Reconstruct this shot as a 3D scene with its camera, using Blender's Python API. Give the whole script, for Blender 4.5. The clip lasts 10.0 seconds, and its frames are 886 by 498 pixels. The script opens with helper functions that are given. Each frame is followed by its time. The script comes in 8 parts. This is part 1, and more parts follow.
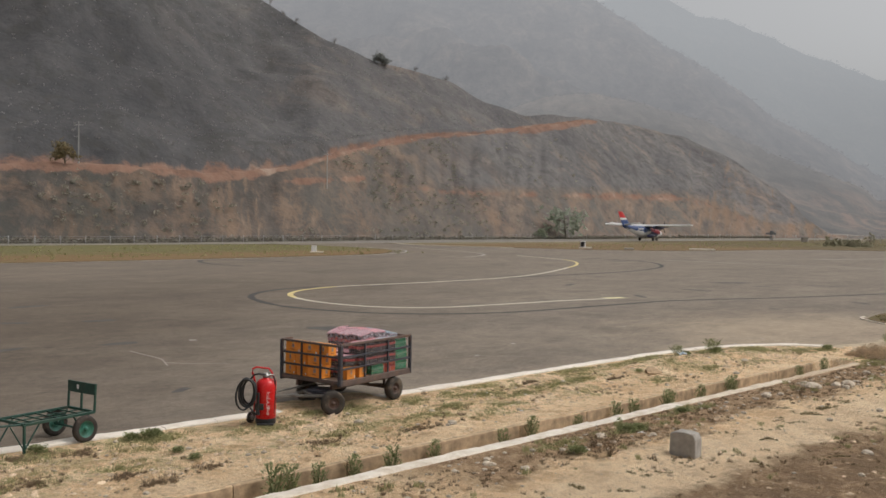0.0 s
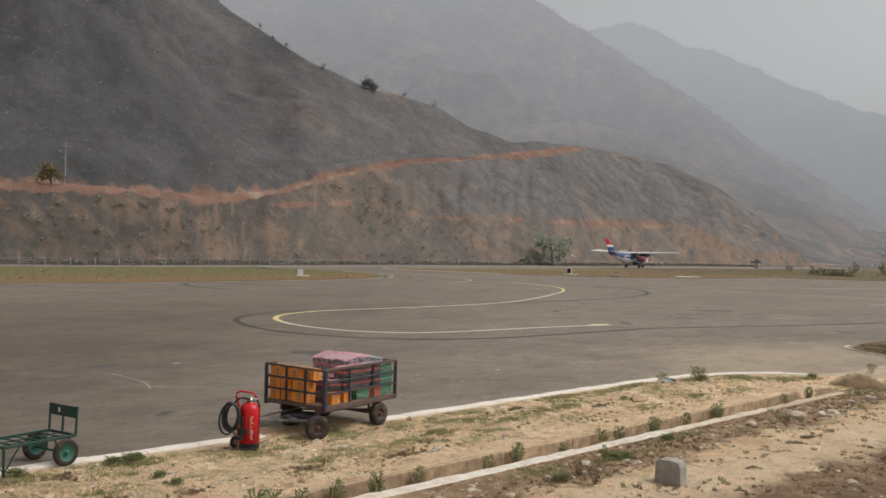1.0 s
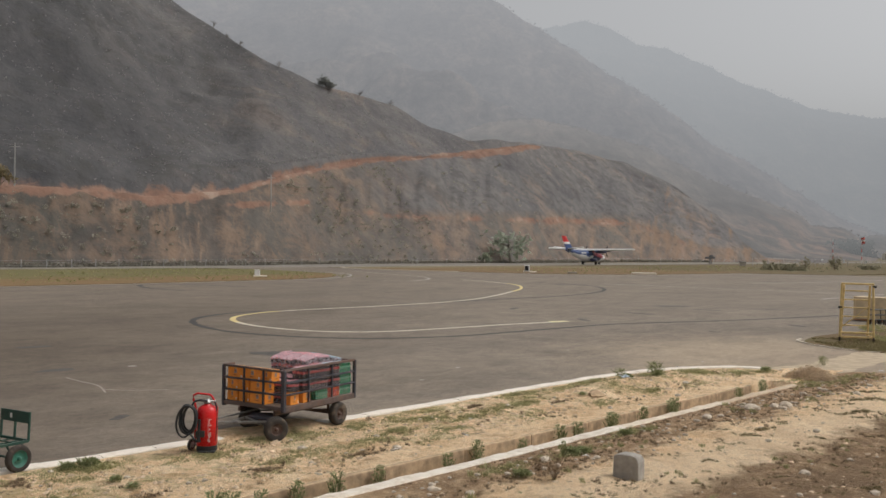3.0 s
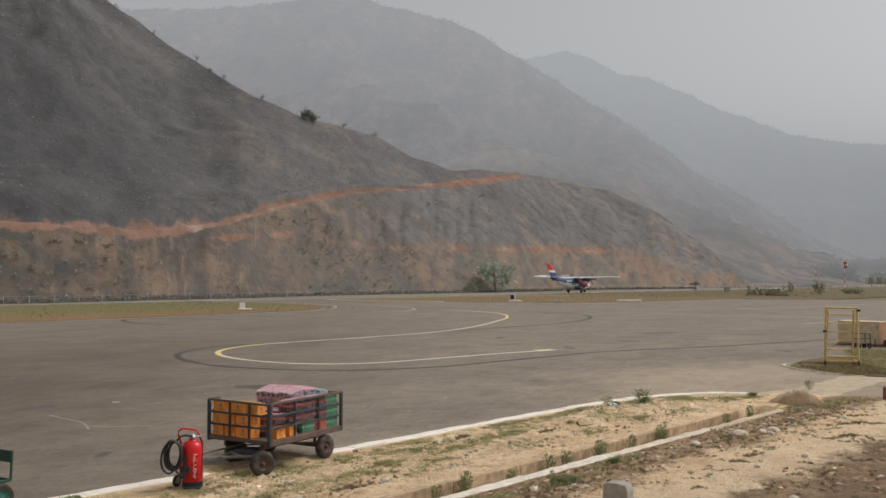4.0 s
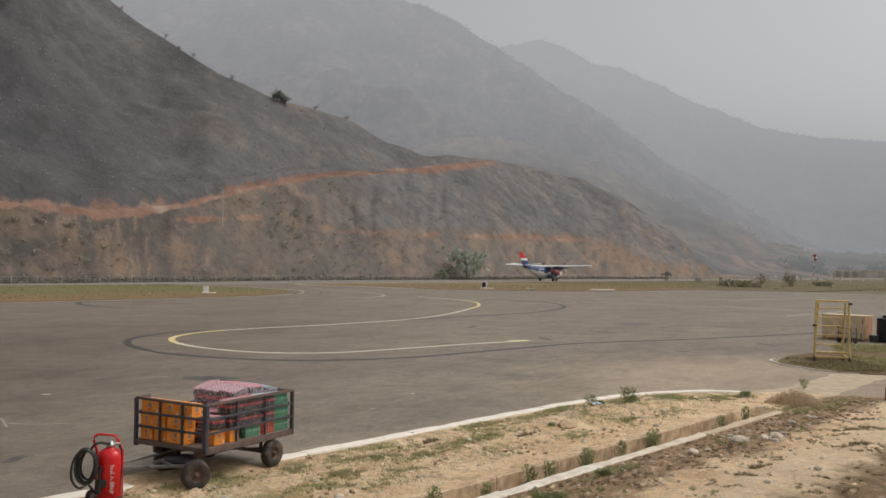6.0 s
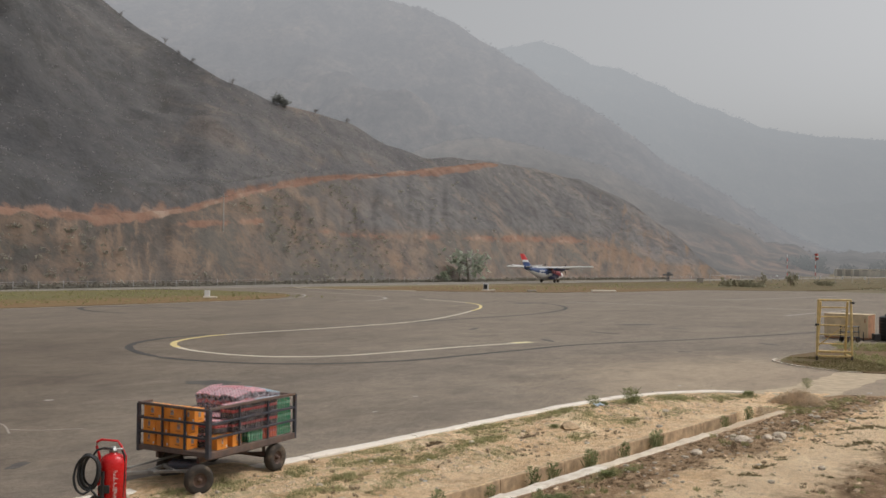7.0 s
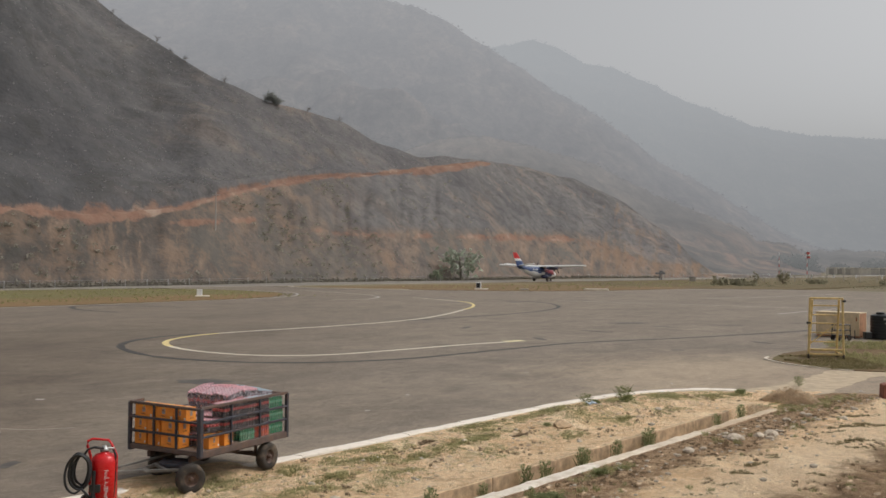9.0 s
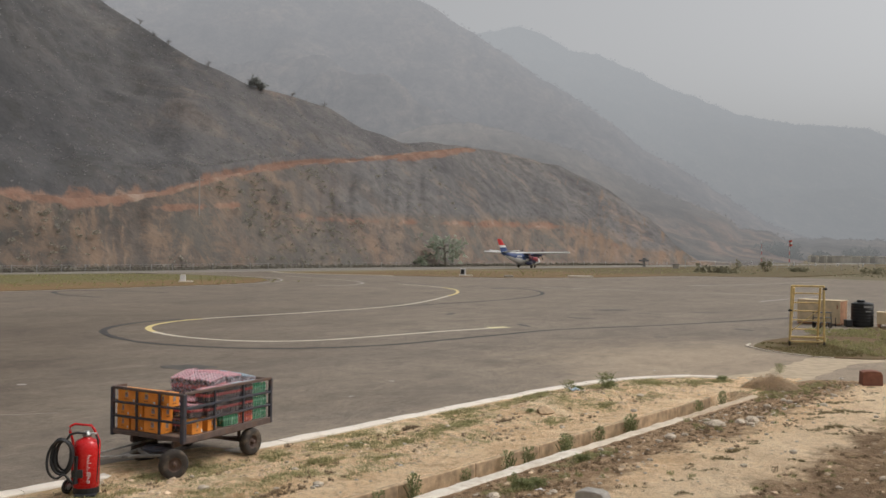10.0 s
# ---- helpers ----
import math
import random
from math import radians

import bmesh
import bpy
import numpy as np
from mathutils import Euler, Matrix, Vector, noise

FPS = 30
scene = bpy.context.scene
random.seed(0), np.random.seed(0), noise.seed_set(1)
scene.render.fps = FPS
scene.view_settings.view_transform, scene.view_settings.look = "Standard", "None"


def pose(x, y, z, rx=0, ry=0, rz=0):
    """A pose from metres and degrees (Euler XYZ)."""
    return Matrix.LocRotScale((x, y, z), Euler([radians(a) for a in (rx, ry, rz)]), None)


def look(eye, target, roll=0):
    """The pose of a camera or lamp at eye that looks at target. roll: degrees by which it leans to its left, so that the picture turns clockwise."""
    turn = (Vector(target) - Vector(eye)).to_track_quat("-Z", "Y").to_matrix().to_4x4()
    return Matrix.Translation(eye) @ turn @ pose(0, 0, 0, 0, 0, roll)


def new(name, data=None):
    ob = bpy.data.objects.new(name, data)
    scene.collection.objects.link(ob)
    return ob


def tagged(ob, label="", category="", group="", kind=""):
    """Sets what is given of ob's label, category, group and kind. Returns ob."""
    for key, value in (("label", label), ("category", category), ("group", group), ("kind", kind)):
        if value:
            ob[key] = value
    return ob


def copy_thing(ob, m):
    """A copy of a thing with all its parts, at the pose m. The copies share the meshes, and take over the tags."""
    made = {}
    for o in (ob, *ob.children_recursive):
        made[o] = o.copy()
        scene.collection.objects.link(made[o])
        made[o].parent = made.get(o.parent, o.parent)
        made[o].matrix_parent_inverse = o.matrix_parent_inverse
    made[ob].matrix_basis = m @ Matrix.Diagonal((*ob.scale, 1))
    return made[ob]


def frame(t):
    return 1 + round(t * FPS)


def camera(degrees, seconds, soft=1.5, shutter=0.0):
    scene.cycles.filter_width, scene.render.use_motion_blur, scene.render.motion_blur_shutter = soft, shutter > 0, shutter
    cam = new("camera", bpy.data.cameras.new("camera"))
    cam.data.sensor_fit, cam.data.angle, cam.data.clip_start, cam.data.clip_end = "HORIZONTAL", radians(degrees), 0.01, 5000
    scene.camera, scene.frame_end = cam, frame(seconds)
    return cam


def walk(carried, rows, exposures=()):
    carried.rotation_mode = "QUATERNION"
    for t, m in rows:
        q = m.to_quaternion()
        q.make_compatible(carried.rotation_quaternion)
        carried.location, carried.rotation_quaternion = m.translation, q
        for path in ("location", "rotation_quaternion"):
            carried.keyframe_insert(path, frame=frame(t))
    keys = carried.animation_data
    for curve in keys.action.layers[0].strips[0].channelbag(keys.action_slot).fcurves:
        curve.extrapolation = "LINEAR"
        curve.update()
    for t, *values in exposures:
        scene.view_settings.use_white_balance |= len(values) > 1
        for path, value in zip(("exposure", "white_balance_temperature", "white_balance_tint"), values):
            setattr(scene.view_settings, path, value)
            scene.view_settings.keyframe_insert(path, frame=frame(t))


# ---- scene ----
import functools

cam = camera(50.4, 10.0, soft=1.55)
# seconds, eye, turn as pose() takes it
ROWS = [
    (0.0, 0.038, -2.55, 3.771, 88.196, -0.965, 6.256),
    (0.5, 0.038, -2.55, 3.771, 88.691, -0.874, 6.391),
    (1.0, 0.038, -2.55, 3.771, 89.748, -1.569, 5.458),
    (1.5, 0.038, -2.55, 3.771, 90.348, -1.024, 5.039),
    (2.0, 0.038, -2.55, 3.771, 90.111, -0.864, 4.389),
    (2.5, 0.038, -2.55, 3.771, 89.067, -1.354, 3.269),
    (4.0, 0.038, -2.55, 3.771, 91.555, -0.205, 2.01),
    (4.5, 0.038, -2.55, 3.771, 90.589, -0.315, 1.229),
    (5.0, 0.029, -0.749, 3.71, 90.825, -0.818, 1.219),
    (5.5, 0.006, -0.058, 3.696, 90.77, -1.376, 0.327),
    (7.0, -0.012, -0.003, 3.699, 90.914, -0.622, 0.33),
    (7.5, 0.0, -0.0, 3.7, 91.212, -0.8, -0.016),
    (8.0, -0.003, 0.012, 3.696, 90.904, -0.521, 0.121),
    (8.5, -0.008, 0.014, 3.695, 91.168, -0.562, -0.366),
    (9.0, -0.004, 0.019, 3.691, 90.843, -0.585, -0.109),
    (9.5, -0.009, 0.018, 3.689, 90.403, -0.24, 0.186),
    (10.0, 0.0, 0.013, 3.693, 90.022, -0.851, -1.05),
]
walk(cam, [(t, pose(*p)) for t, *p in ROWS])

# ---------------- world and sun ----------------
SUN_AZ, SUN_EL = 84.0, 56.0
world = bpy.data.worlds.new("hazy_sky")
scene.world = world
world.use_nodes = True
wn, wl = world.node_tree.nodes, world.node_tree.links
sky = wn.new("ShaderNodeTexSky")
sky.sky_type, sky.sun_disc = "NISHITA", False
sky.sun_elevation, sky.sun_rotation = radians(SUN_EL), radians(SUN_AZ)
sky.air_density, sky.dust_density, sky.ozone_density, sky.altitude = 1.0, 7.0, 1.0, 400.0
hs = wn.new("ShaderNodeHueSaturation")
hs.inputs["Saturation"].default_value = 0.10
wl.new(sky.outputs[0], hs.inputs["Color"])
wl.new(hs.outputs[0], wn["Background"].inputs["Color"])
wn["Background"].inputs["Strength"].default_value = 0.122
scene.view_settings.exposure = 0.0

sun_data = bpy.data.lights.new("sun", "SUN")
sun_data.energy, sun_data.angle, sun_data.color = 0.8, radians(14), (1.0, 0.95, 0.88)
sun = new("sun", sun_data)
_d = Vector((math.sin(radians(SUN_AZ)) * math.cos(radians(SUN_EL)), math.cos(radians(SUN_AZ)) * math.cos(radians(SUN_EL)), math.sin(radians(SUN_EL))))
sun.matrix_world = look(_d * 50, (0, 0, 0))

# ---------------- plan ----------------
# u runs along the kerb and the runway, v from the viewer's side towards the hill
KERB = 50.3
CU, SU = math.cos(radians(KERB)), math.sin(radians(KERB))
WALL_V0, WALL_V1, DRAIN_V = 8.79, 9.07, 9.62


def uv(u, v, z=0.0):
    return Vector((u * CU - v * SU, u * SU + v * CU, z))


def to_uv(x, y):
    return x * CU + y * SU, -x * SU + y * CU


# ---------------- materials ----------------
def ramp(nt, fac, stops):
    r = nt.nodes.new("ShaderNodeValToRGB")
    while len(r.color_ramp.elements) < len(stops):
        r.color_ramp.elements.new(0.5)
    for e, (p, c) in zip(r.color_ramp.elements, stops):
        e.position = p
        e.color = (*c, 1) if len(c) == 3 else c
    nt.links.new(fac, r.inputs[0])
    return r.outputs[0]


def noise_tex(nt, vec, scale, detail=4.0, rough=0.55, distort=0.0):
    n = nt.nodes.new("ShaderNodeTexNoise")
    n.inputs["Scale"].default_value, n.inputs["Detail"].default_value = scale, detail
    n.inputs["Roughness"].default_value, n.inputs["Distortion"].default_value = rough, distort
    nt.links.new(vec, n.inputs["Vector"])
    return n.outputs["Fac"]


def mixc(nt, fac, a, b, mode="MIX"):
    m = nt.nodes.new("ShaderNodeMix")
    m.data_type, m.blend_type = "RGBA", mode
    for sock, val in ((m.inputs[0], fac), (m.inputs[6], a), (m.inputs[7], b)):
        if isinstance(val, (int, float)):
            sock.default_value = val
        elif isinstance(val, tuple):
            sock.default_value = (*val, 1)
        else:
            nt.links.new(val, sock)
    return m.outputs[2]


def calc(nt, op, a, b=0.0):
    m = nt.nodes.new("ShaderNodeMath")
    m.operation = op
    for sock, val in ((m.inputs[0], a), (m.inputs[1], b)):
        if isinstance(val, (int, float)):
            sock.default_value = val
        else:
            nt.links.new(val, sock)
    return m.outputs[0]


def band(nt, val, lo, hi):
    m = nt.nodes.new("ShaderNodeMapRange")
    m.interpolation_type = "SMOOTHSTEP"
    m.inputs["From Min"].default_value, m.inputs["From Max"].default_value = lo, hi
    nt.links.new(val, m.inputs["Value"])
    return m.outputs["Result"]


def start(name):
    m = bpy.data.materials.new(name)
    m.use_nodes = True
    return m, m.node_tree, m.node_tree.nodes["Principled BSDF"]


def bump(nt, bsdf, height, strength, dist):
    b = nt.nodes.new("ShaderNodeBump")
    b.inputs["Strength"].default_value, b.inputs["Distance"].default_value = strength, dist
    nt.links.new(height, b.inputs["Height"])
    nt.links.new(b.outputs[0], bsdf.inputs["Normal"])


def plan_coords(nt, stretch=(1, 1, 1)):
    """World place turned so that x runs along the kerb."""
    g = nt.nodes.new("ShaderNodeNewGeometry")
    m = nt.nodes.new("ShaderNodeMapping")
    m.inputs["Rotation"].default_value = (0, 0, radians(-KERB))
    m.inputs["Scale"].default_value = (1, 1, 1)
    nt.links.new(g.outputs["Position"], m.inputs["Vector"])
    m2 = nt.nodes.new("ShaderNodeMapping")
    m2.inputs["Scale"].default_value = stretch
    nt.links.new(m.outputs[0], m2.inputs["Vector"])
    s = nt.nodes.new("ShaderNodeSeparateXYZ")
    nt.links.new(m.outputs[0], s.inputs[0])
    return m.outputs[0], m2.outputs[0], s.outputs


def surface(name, c, rough=0.6, metal=0.0, vary=0.25, scale=9.0, dirt=None, dirt_amount=0.35, fine=80.0, relief=0.15, island=False):
    """Painted, metal, plastic or wooden surface with grain, wear and dirt at two sizes."""
    m, nt, b = start(name)
    tc = nt.nodes.new("ShaderNodeTexCoord").outputs["Object"]
    lo = tuple(x * (1 - vary) for x in c)
    hi = tuple(min(1, x * (1 + vary * 0.7)) for x in c)
    col = ramp(nt, noise_tex(nt, tc, scale), [(0.3, lo), (0.7, hi)])
    if dirt:
        d = ramp(nt, noise_tex(nt, tc, scale * 0.45, 6, 0.7), [(0.5, (0, 0, 0)), (0.72, (dirt_amount,) * 3)])
        col = mixc(nt, d, col, dirt)
    if island:
        g = nt.nodes.new("ShaderNodeNewGeometry")
        col = mixc(nt, 1.0, col, ramp(nt, g.outputs["Random Per Island"], [(0, (0.65,) * 3), (1, (1.25,) * 3)]), "MULTIPLY")
    else:
        o = nt.nodes.new("ShaderNodeObjectInfo")
        col = mixc(nt, 1.0, col, ramp(nt, o.outputs["Random"], [(0, (0.88,) * 3), (1, (1.08,) * 3)]), "MULTIPLY")
    nt.links.new(col, b.inputs["Base Color"])
    f = noise_tex(nt, tc, fine, 3)
    b.inputs["Metallic"].default_value = metal
    nt.links.new(ramp(nt, f, [(0.2, (max(0, rough - 0.12),) * 3), (0.8, (min(1, rough + 0.12),) * 3)]), b.inputs["Roughness"])
    bump(nt, b, f, relief, 0.004)
    return m


def make_asphalt():
    m, nt, b = start("worn_asphalt")
    p, ps, (u, v, z) = plan_coords(nt, (0.6, 1, 1))
    col = ramp(nt, noise_tex(nt, p, 0.09, 6, 0.62, 0.7), [(0.32, (0.178, 0.148, 0.119)), (0.5, (0.232, 0.197, 0.161)), (0.70, (0.288, 0.250, 0.208))])
    col = mixc(nt, 0.5, col, ramp(nt, noise_tex(nt, ps, 0.7, 7, 0.7, 0.4), [(0.36, (0.118, 0.099, 0.082)), (0.5, (0.225, 0.190, 0.156)), (0.64, (0.335, 0.290, 0.242))]))
    col = mixc(nt, 0.35, col, ramp(nt, noise_tex(nt, p, 2.3, 5, 0.7), [(0.36, (0.118, 0.099, 0.082)), (0.64, (0.330, 0.285, 0.238))]))
    col = mixc(nt, 0.3, col, ramp(nt, noise_tex(nt, ps, 9, 5, 0.7), [(0.36, (0.105, 0.089, 0.074)), (0.64, (0.350, 0.302, 0.252))]))
    # dark oily blotches and long tyre scrubs
    col = mixc(nt, ramp(nt, noise_tex(nt, ps, 0.32, 5, 0.6, 0.9), [(0.53, (0, 0, 0)), (0.68, (0.65,) * 3)]), col, (0.112, 0.096, 0.082))
    col = mixc(nt, ramp(nt, noise_tex(nt, ps, 0.95, 8, 0.72, 0.8), [(0.54, (0, 0, 0)), (0.64, (0.5,) * 3)]), col, (0.105, 0.090, 0.076))
    col = mixc(nt, ramp(nt, noise_tex(nt, ps, 0.55, 8, 0.72, 1.2), [(0.58, (0, 0, 0)), (0.68, (0.45,) * 3)]), col, (0.36, 0.315, 0.265))
    col = mixc(nt, ramp(nt, noise_tex(nt, ps, 1.6, 4, 0.6, 0.5), [(0.62, (0, 0, 0)), (0.74, (0.5,) * 3)]), col, (0.118, 0.102, 0.088))
    gx = nt.nodes.new("ShaderNodeSeparateXYZ")
    nt.links.new(nt.nodes.new("ShaderNodeNewGeometry").outputs["Position"], gx.inputs[0])
    side = calc(nt, "ADD", gx.outputs[0], calc(nt, "MULTIPLY", calc(nt, "SUBTRACT", noise_tex(nt, ps, 0.22, 6, 0.65, 0.5), 0.5), 22))
    # blown sand along the kerb and over the corner beside its end
    du = calc(nt, "MULTIPLY", calc(nt, "SUBTRACT", u, 31.0), 0.07)
    dv = calc(nt, "MULTIPLY", calc(nt, "SUBTRACT", v, 11.5), 0.085)
    dist = calc(nt, "SQRT", calc(nt, "ADD", calc(nt, "MULTIPLY", du, du), calc(nt, "MULTIPLY", dv, dv)))
    dist = calc(nt, "ADD", dist, calc(nt, "MULTIPLY", noise_tex(nt, p, 0.6, 6, 0.65), 0.9))
    sand = calc(nt, "SUBTRACT", 1.0, band(nt, dist, 0.60, 1.30))
    col = mixc(nt, calc(nt, "MULTIPLY", sand, 0.72), col, (0.54, 0.43, 0.31))
    edge = calc(nt, "SUBTRACT", 1.0, band(nt, calc(nt, "ADD", v, calc(nt, "MULTIPLY", noise_tex(nt, p, 0.9, 4), 1.2)), 13.9, 15.2))
    col = mixc(nt, calc(nt, "MULTIPLY", edge, 0.35), col, (0.40, 0.32, 0.24))
    fine = noise_tex(nt, p, 45, 3)
    col = mixc(nt, 0.45, col, ramp(nt, fine, [(0.38, (0.10, 0.086, 0.073)), (0.65, (0.36, 0.312, 0.262))]))
    col = mixc(nt, ramp(nt, noise_tex(nt, ps, 3.6, 7, 0.75, 0.6), [(0.57, (0, 0, 0)), (0.67, (0.5,) * 3)]), col, (0.10, 0.086, 0.073))
    # oilier ground where the carts stand, paler where the traffic turns
    worn = calc(nt, "MULTIPLY", calc(nt, "SUBTRACT", 1.0, band(nt, side, -19, 2)), calc(nt, "SUBTRACT", 1.0, calc(nt, "MULTIPLY", band(nt, v, 20, 64), 0.72)))
    col = mixc(nt, worn, col, (0.55, 0.525, 0.50), "MULTIPLY")
    for sc, lo, hi in ((0.16, 0.90, 1.09), (0.8, 0.92, 1.07), (2.6, 0.90, 1.09), (14.0, 0.83, 1.15)):
        col = mixc(nt, 1.0, col, ramp(nt, noise_tex(nt, ps, sc, 7, 0.7, 0.9), [(0.36, (lo, lo, lo * 1.01)), (0.5, (1.0, 1.0, 1.0)), (0.64, (hi, hi, hi * 0.99))]), "MULTIPLY")
    col = mixc(nt, 1.0, col, (1.05, 1.015, 0.968), "MULTIPLY")
    nt.links.new(col, b.inputs["Base Color"])
    b.inputs["Roughness"].default_value = 0.88
    b.inputs["Specular IOR Level"].default_value = 0.25
    bump(nt, b, fine, 0.35, 0.01)
    return m


def make_soil():
    m, nt, b = start("sandy_soil")
    p, ps, (u, v, z) = plan_coords(nt)
    sand = ramp(nt, noise_tex(nt, p, 0.8, 7, 0.68), [(0.3, (0.62, 0.43, 0.255)), (0.50, (0.78, 0.59, 0.39)), (0.68, (0.86, 0.71, 0.515))])
    sand = mixc(nt, ramp(nt, noise_tex(nt, p, 2.2, 7, 0.72, 0.5), [(0.53, (0, 0, 0)), (0.64, (0.72,) * 3)]), sand, (0.40, 0.235, 0.125))
    sand = mixc(nt, ramp(nt, noise_tex(nt, p, 7, 7, 0.75), [(0.51, (0, 0, 0)), (0.64, (0.62,) * 3)]), sand, (0.36, 0.245, 0.150))
    # trodden paler ground away from the drain
    sand = mixc(nt, calc(nt, "MULTIPLY", calc(nt, "SUBTRACT", 1.0, band(nt, v, 6.2, 7.4)), 0.5), sand, (0.77, 0.635, 0.47))
    sand = mixc(nt, ramp(nt, noise_tex(nt, p, 4.2, 7, 0.74, 0.7), [(0.54, (0, 0, 0)), (0.63, (0.5,) * 3)]), sand, (0.84, 0.70, 0.52))
    sand = mixc(nt, ramp(nt, noise_tex(nt, p, 22, 5, 0.7), [(0.54, (0, 0, 0)), (0.68, (0.6,) * 3)]), sand, (0.72, 0.60, 0.45))
    wob = calc(nt, "MULTIPLY", calc(nt, "SUBTRACT", noise_tex(nt, p, 0.9, 6, 0.65), 0.5), 2.2)
    vw = calc(nt, "ADD", v, wob)
    litter = ramp(nt, noise_tex(nt, p, 3.5, 8, 0.78), [(0.3, (0.150, 0.098, 0.062)), (0.5, (0.29, 0.195, 0.122)), (0.66, (0.55, 0.41, 0.275))])
    strip = calc(nt, "MULTIPLY", band(nt, vw, 7.1, 7.7), calc(nt, "SUBTRACT", 1.0, band(nt, v, 8.9, 9.05)))
    strip = calc(nt, "MULTIPLY", strip, band(nt, calc(nt, "ADD", u, calc(nt, "MULTIPLY", wob, 1.4)), 6.0, 9.0))
    far = calc(nt, "SUBTRACT", 1.0, band(nt, vw, 5.0, 5.7))
    mask = calc(nt, "MINIMUM", calc(nt, "ADD", strip, calc(nt, "MULTIPLY", far, 0.95)), 0.94)
    trod = calc(nt, "MULTIPLY", calc(nt, "SUBTRACT", 1.0, band(nt, v, 6.6, 7.6)), ramp(nt, noise_tex(nt, p, 0.55, 8, 0.75, 0.8), [(0.46, (0, 0, 0)), (0.62, (0.16,) * 3)]))
    sand = mixc(nt, trod, sand, (0.42, 0.29, 0.175))
    col = mixc(nt, mask, sand, litter)
    col = mixc(nt, calc(nt, "MULTIPLY", far, ramp(nt, noise_tex(nt, p, 1.1, 7, 0.72, 0.5), [(0.40, (0, 0, 0)), (0.56, (0.75,) * 3)])), col, (0.175, 0.12, 0.078))
    green = calc(nt, "MULTIPLY", ramp(nt, noise_tex(nt, p, 1.5, 5, 0.7), [(0.48, (0, 0, 0)), (0.62, (0.55,) * 3)]), band(nt, v, 10.4, 11.2))
    col = mixc(nt, green, col, (0.285, 0.265, 0.13))
    col = mixc(nt, ramp(nt, noise_tex(nt, p, 38, 4, 0.7), [(0.55, (0, 0, 0)), (0.64, (0.55,) * 3)]), col, (0.29, 0.195, 0.115))
    col = mixc(nt, ramp(nt, noise_tex(nt, p, 31, 4, 0.7, 0.5), [(0.60, (0, 0, 0)), (0.68, (0.6,) * 3)]), col, (0.82, 0.70, 0.54))
    col = mixc(nt, 1.0, col, (1.165, 1.125, 1.05), "MULTIPLY")
    nt.links.new(col, b.inputs["Base Color"])
    b.inputs["Roughness"].default_value = 0.95
    b.inputs["Specular IOR Level"].default_value = 0.15
    bump(nt, b, noise_tex(nt, p, 9, 8, 0.80), 1.0, 0.10)
    return m


def make_field():
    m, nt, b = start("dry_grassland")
    p, ps, (u, v, z) = plan_coords(nt, (0.3, 1, 1))
    col = ramp(nt, noise_tex(nt, ps, 0.12, 6, 0.6), [(0.3, (0.175, 0.150, 0.092)), (0.5, (0.215, 0.175, 0.112)), (0.7, (0.150, 0.150, 0.085))])
    col = mixc(nt, 0.5, col, ramp(nt, noise_tex(nt, p, 1.3, 5, 0.7), [(0.3, (0.125, 0.108, 0.072)), (0.7, (0.26, 0.21, 0.14))]))
    nt.links.new(col, b.inputs["Base Color"])
    b.inputs["Roughness"].default_value = 0.95
    b.inputs["Specular IOR Level"].default_value = 0.1
    bump(nt, b, noise_tex(nt, p, 6, 4), 0.6, 0.1)
    return m


def make_island(name="mown_grass", near=(0.245, 0.162, 0.088), rear=(0.150, 0.172, 0.078), turn=(86, 96), scrub=None):
    m, nt, b = start(name)
    p, ps, (u, v, z) = plan_coords(nt, (0.3, 1, 1))
    far = band(nt, calc(nt, "ADD", calc(nt, "ADD", v, calc(nt, "MULTIPLY", noise_tex(nt, p, 0.15, 5), 14)), calc(nt, "MULTIPLY", band(nt, u, 110, 190), 22)), *turn)
    col = mixc(nt, far, near, rear)
    if scrub:
        col = mixc(nt, band(nt, calc(nt, "ADD", u, calc(nt, "MULTIPLY", noise_tex(nt, p, 0.08, 5), 30)), 150, 172), col, scrub)
    col = mixc(nt, 0.5, col, ramp(nt, noise_tex(nt, ps, 0.5, 7, 0.72), [(0.3, tuple(x * 1.15 for x in near)), (0.5, tuple(x * 0.8 for x in near)), (0.7, tuple(x * 0.9 for x in rear))]))
    nt.links.new(col, b.inputs["Base Color"])
    b.inputs["Roughness"].default_value = 0.95
    b.inputs["Specular IOR Level"].default_value = 0.1
    bump(nt, b, noise_tex(nt, p, 5, 4), 0.6, 0.1)
    return m


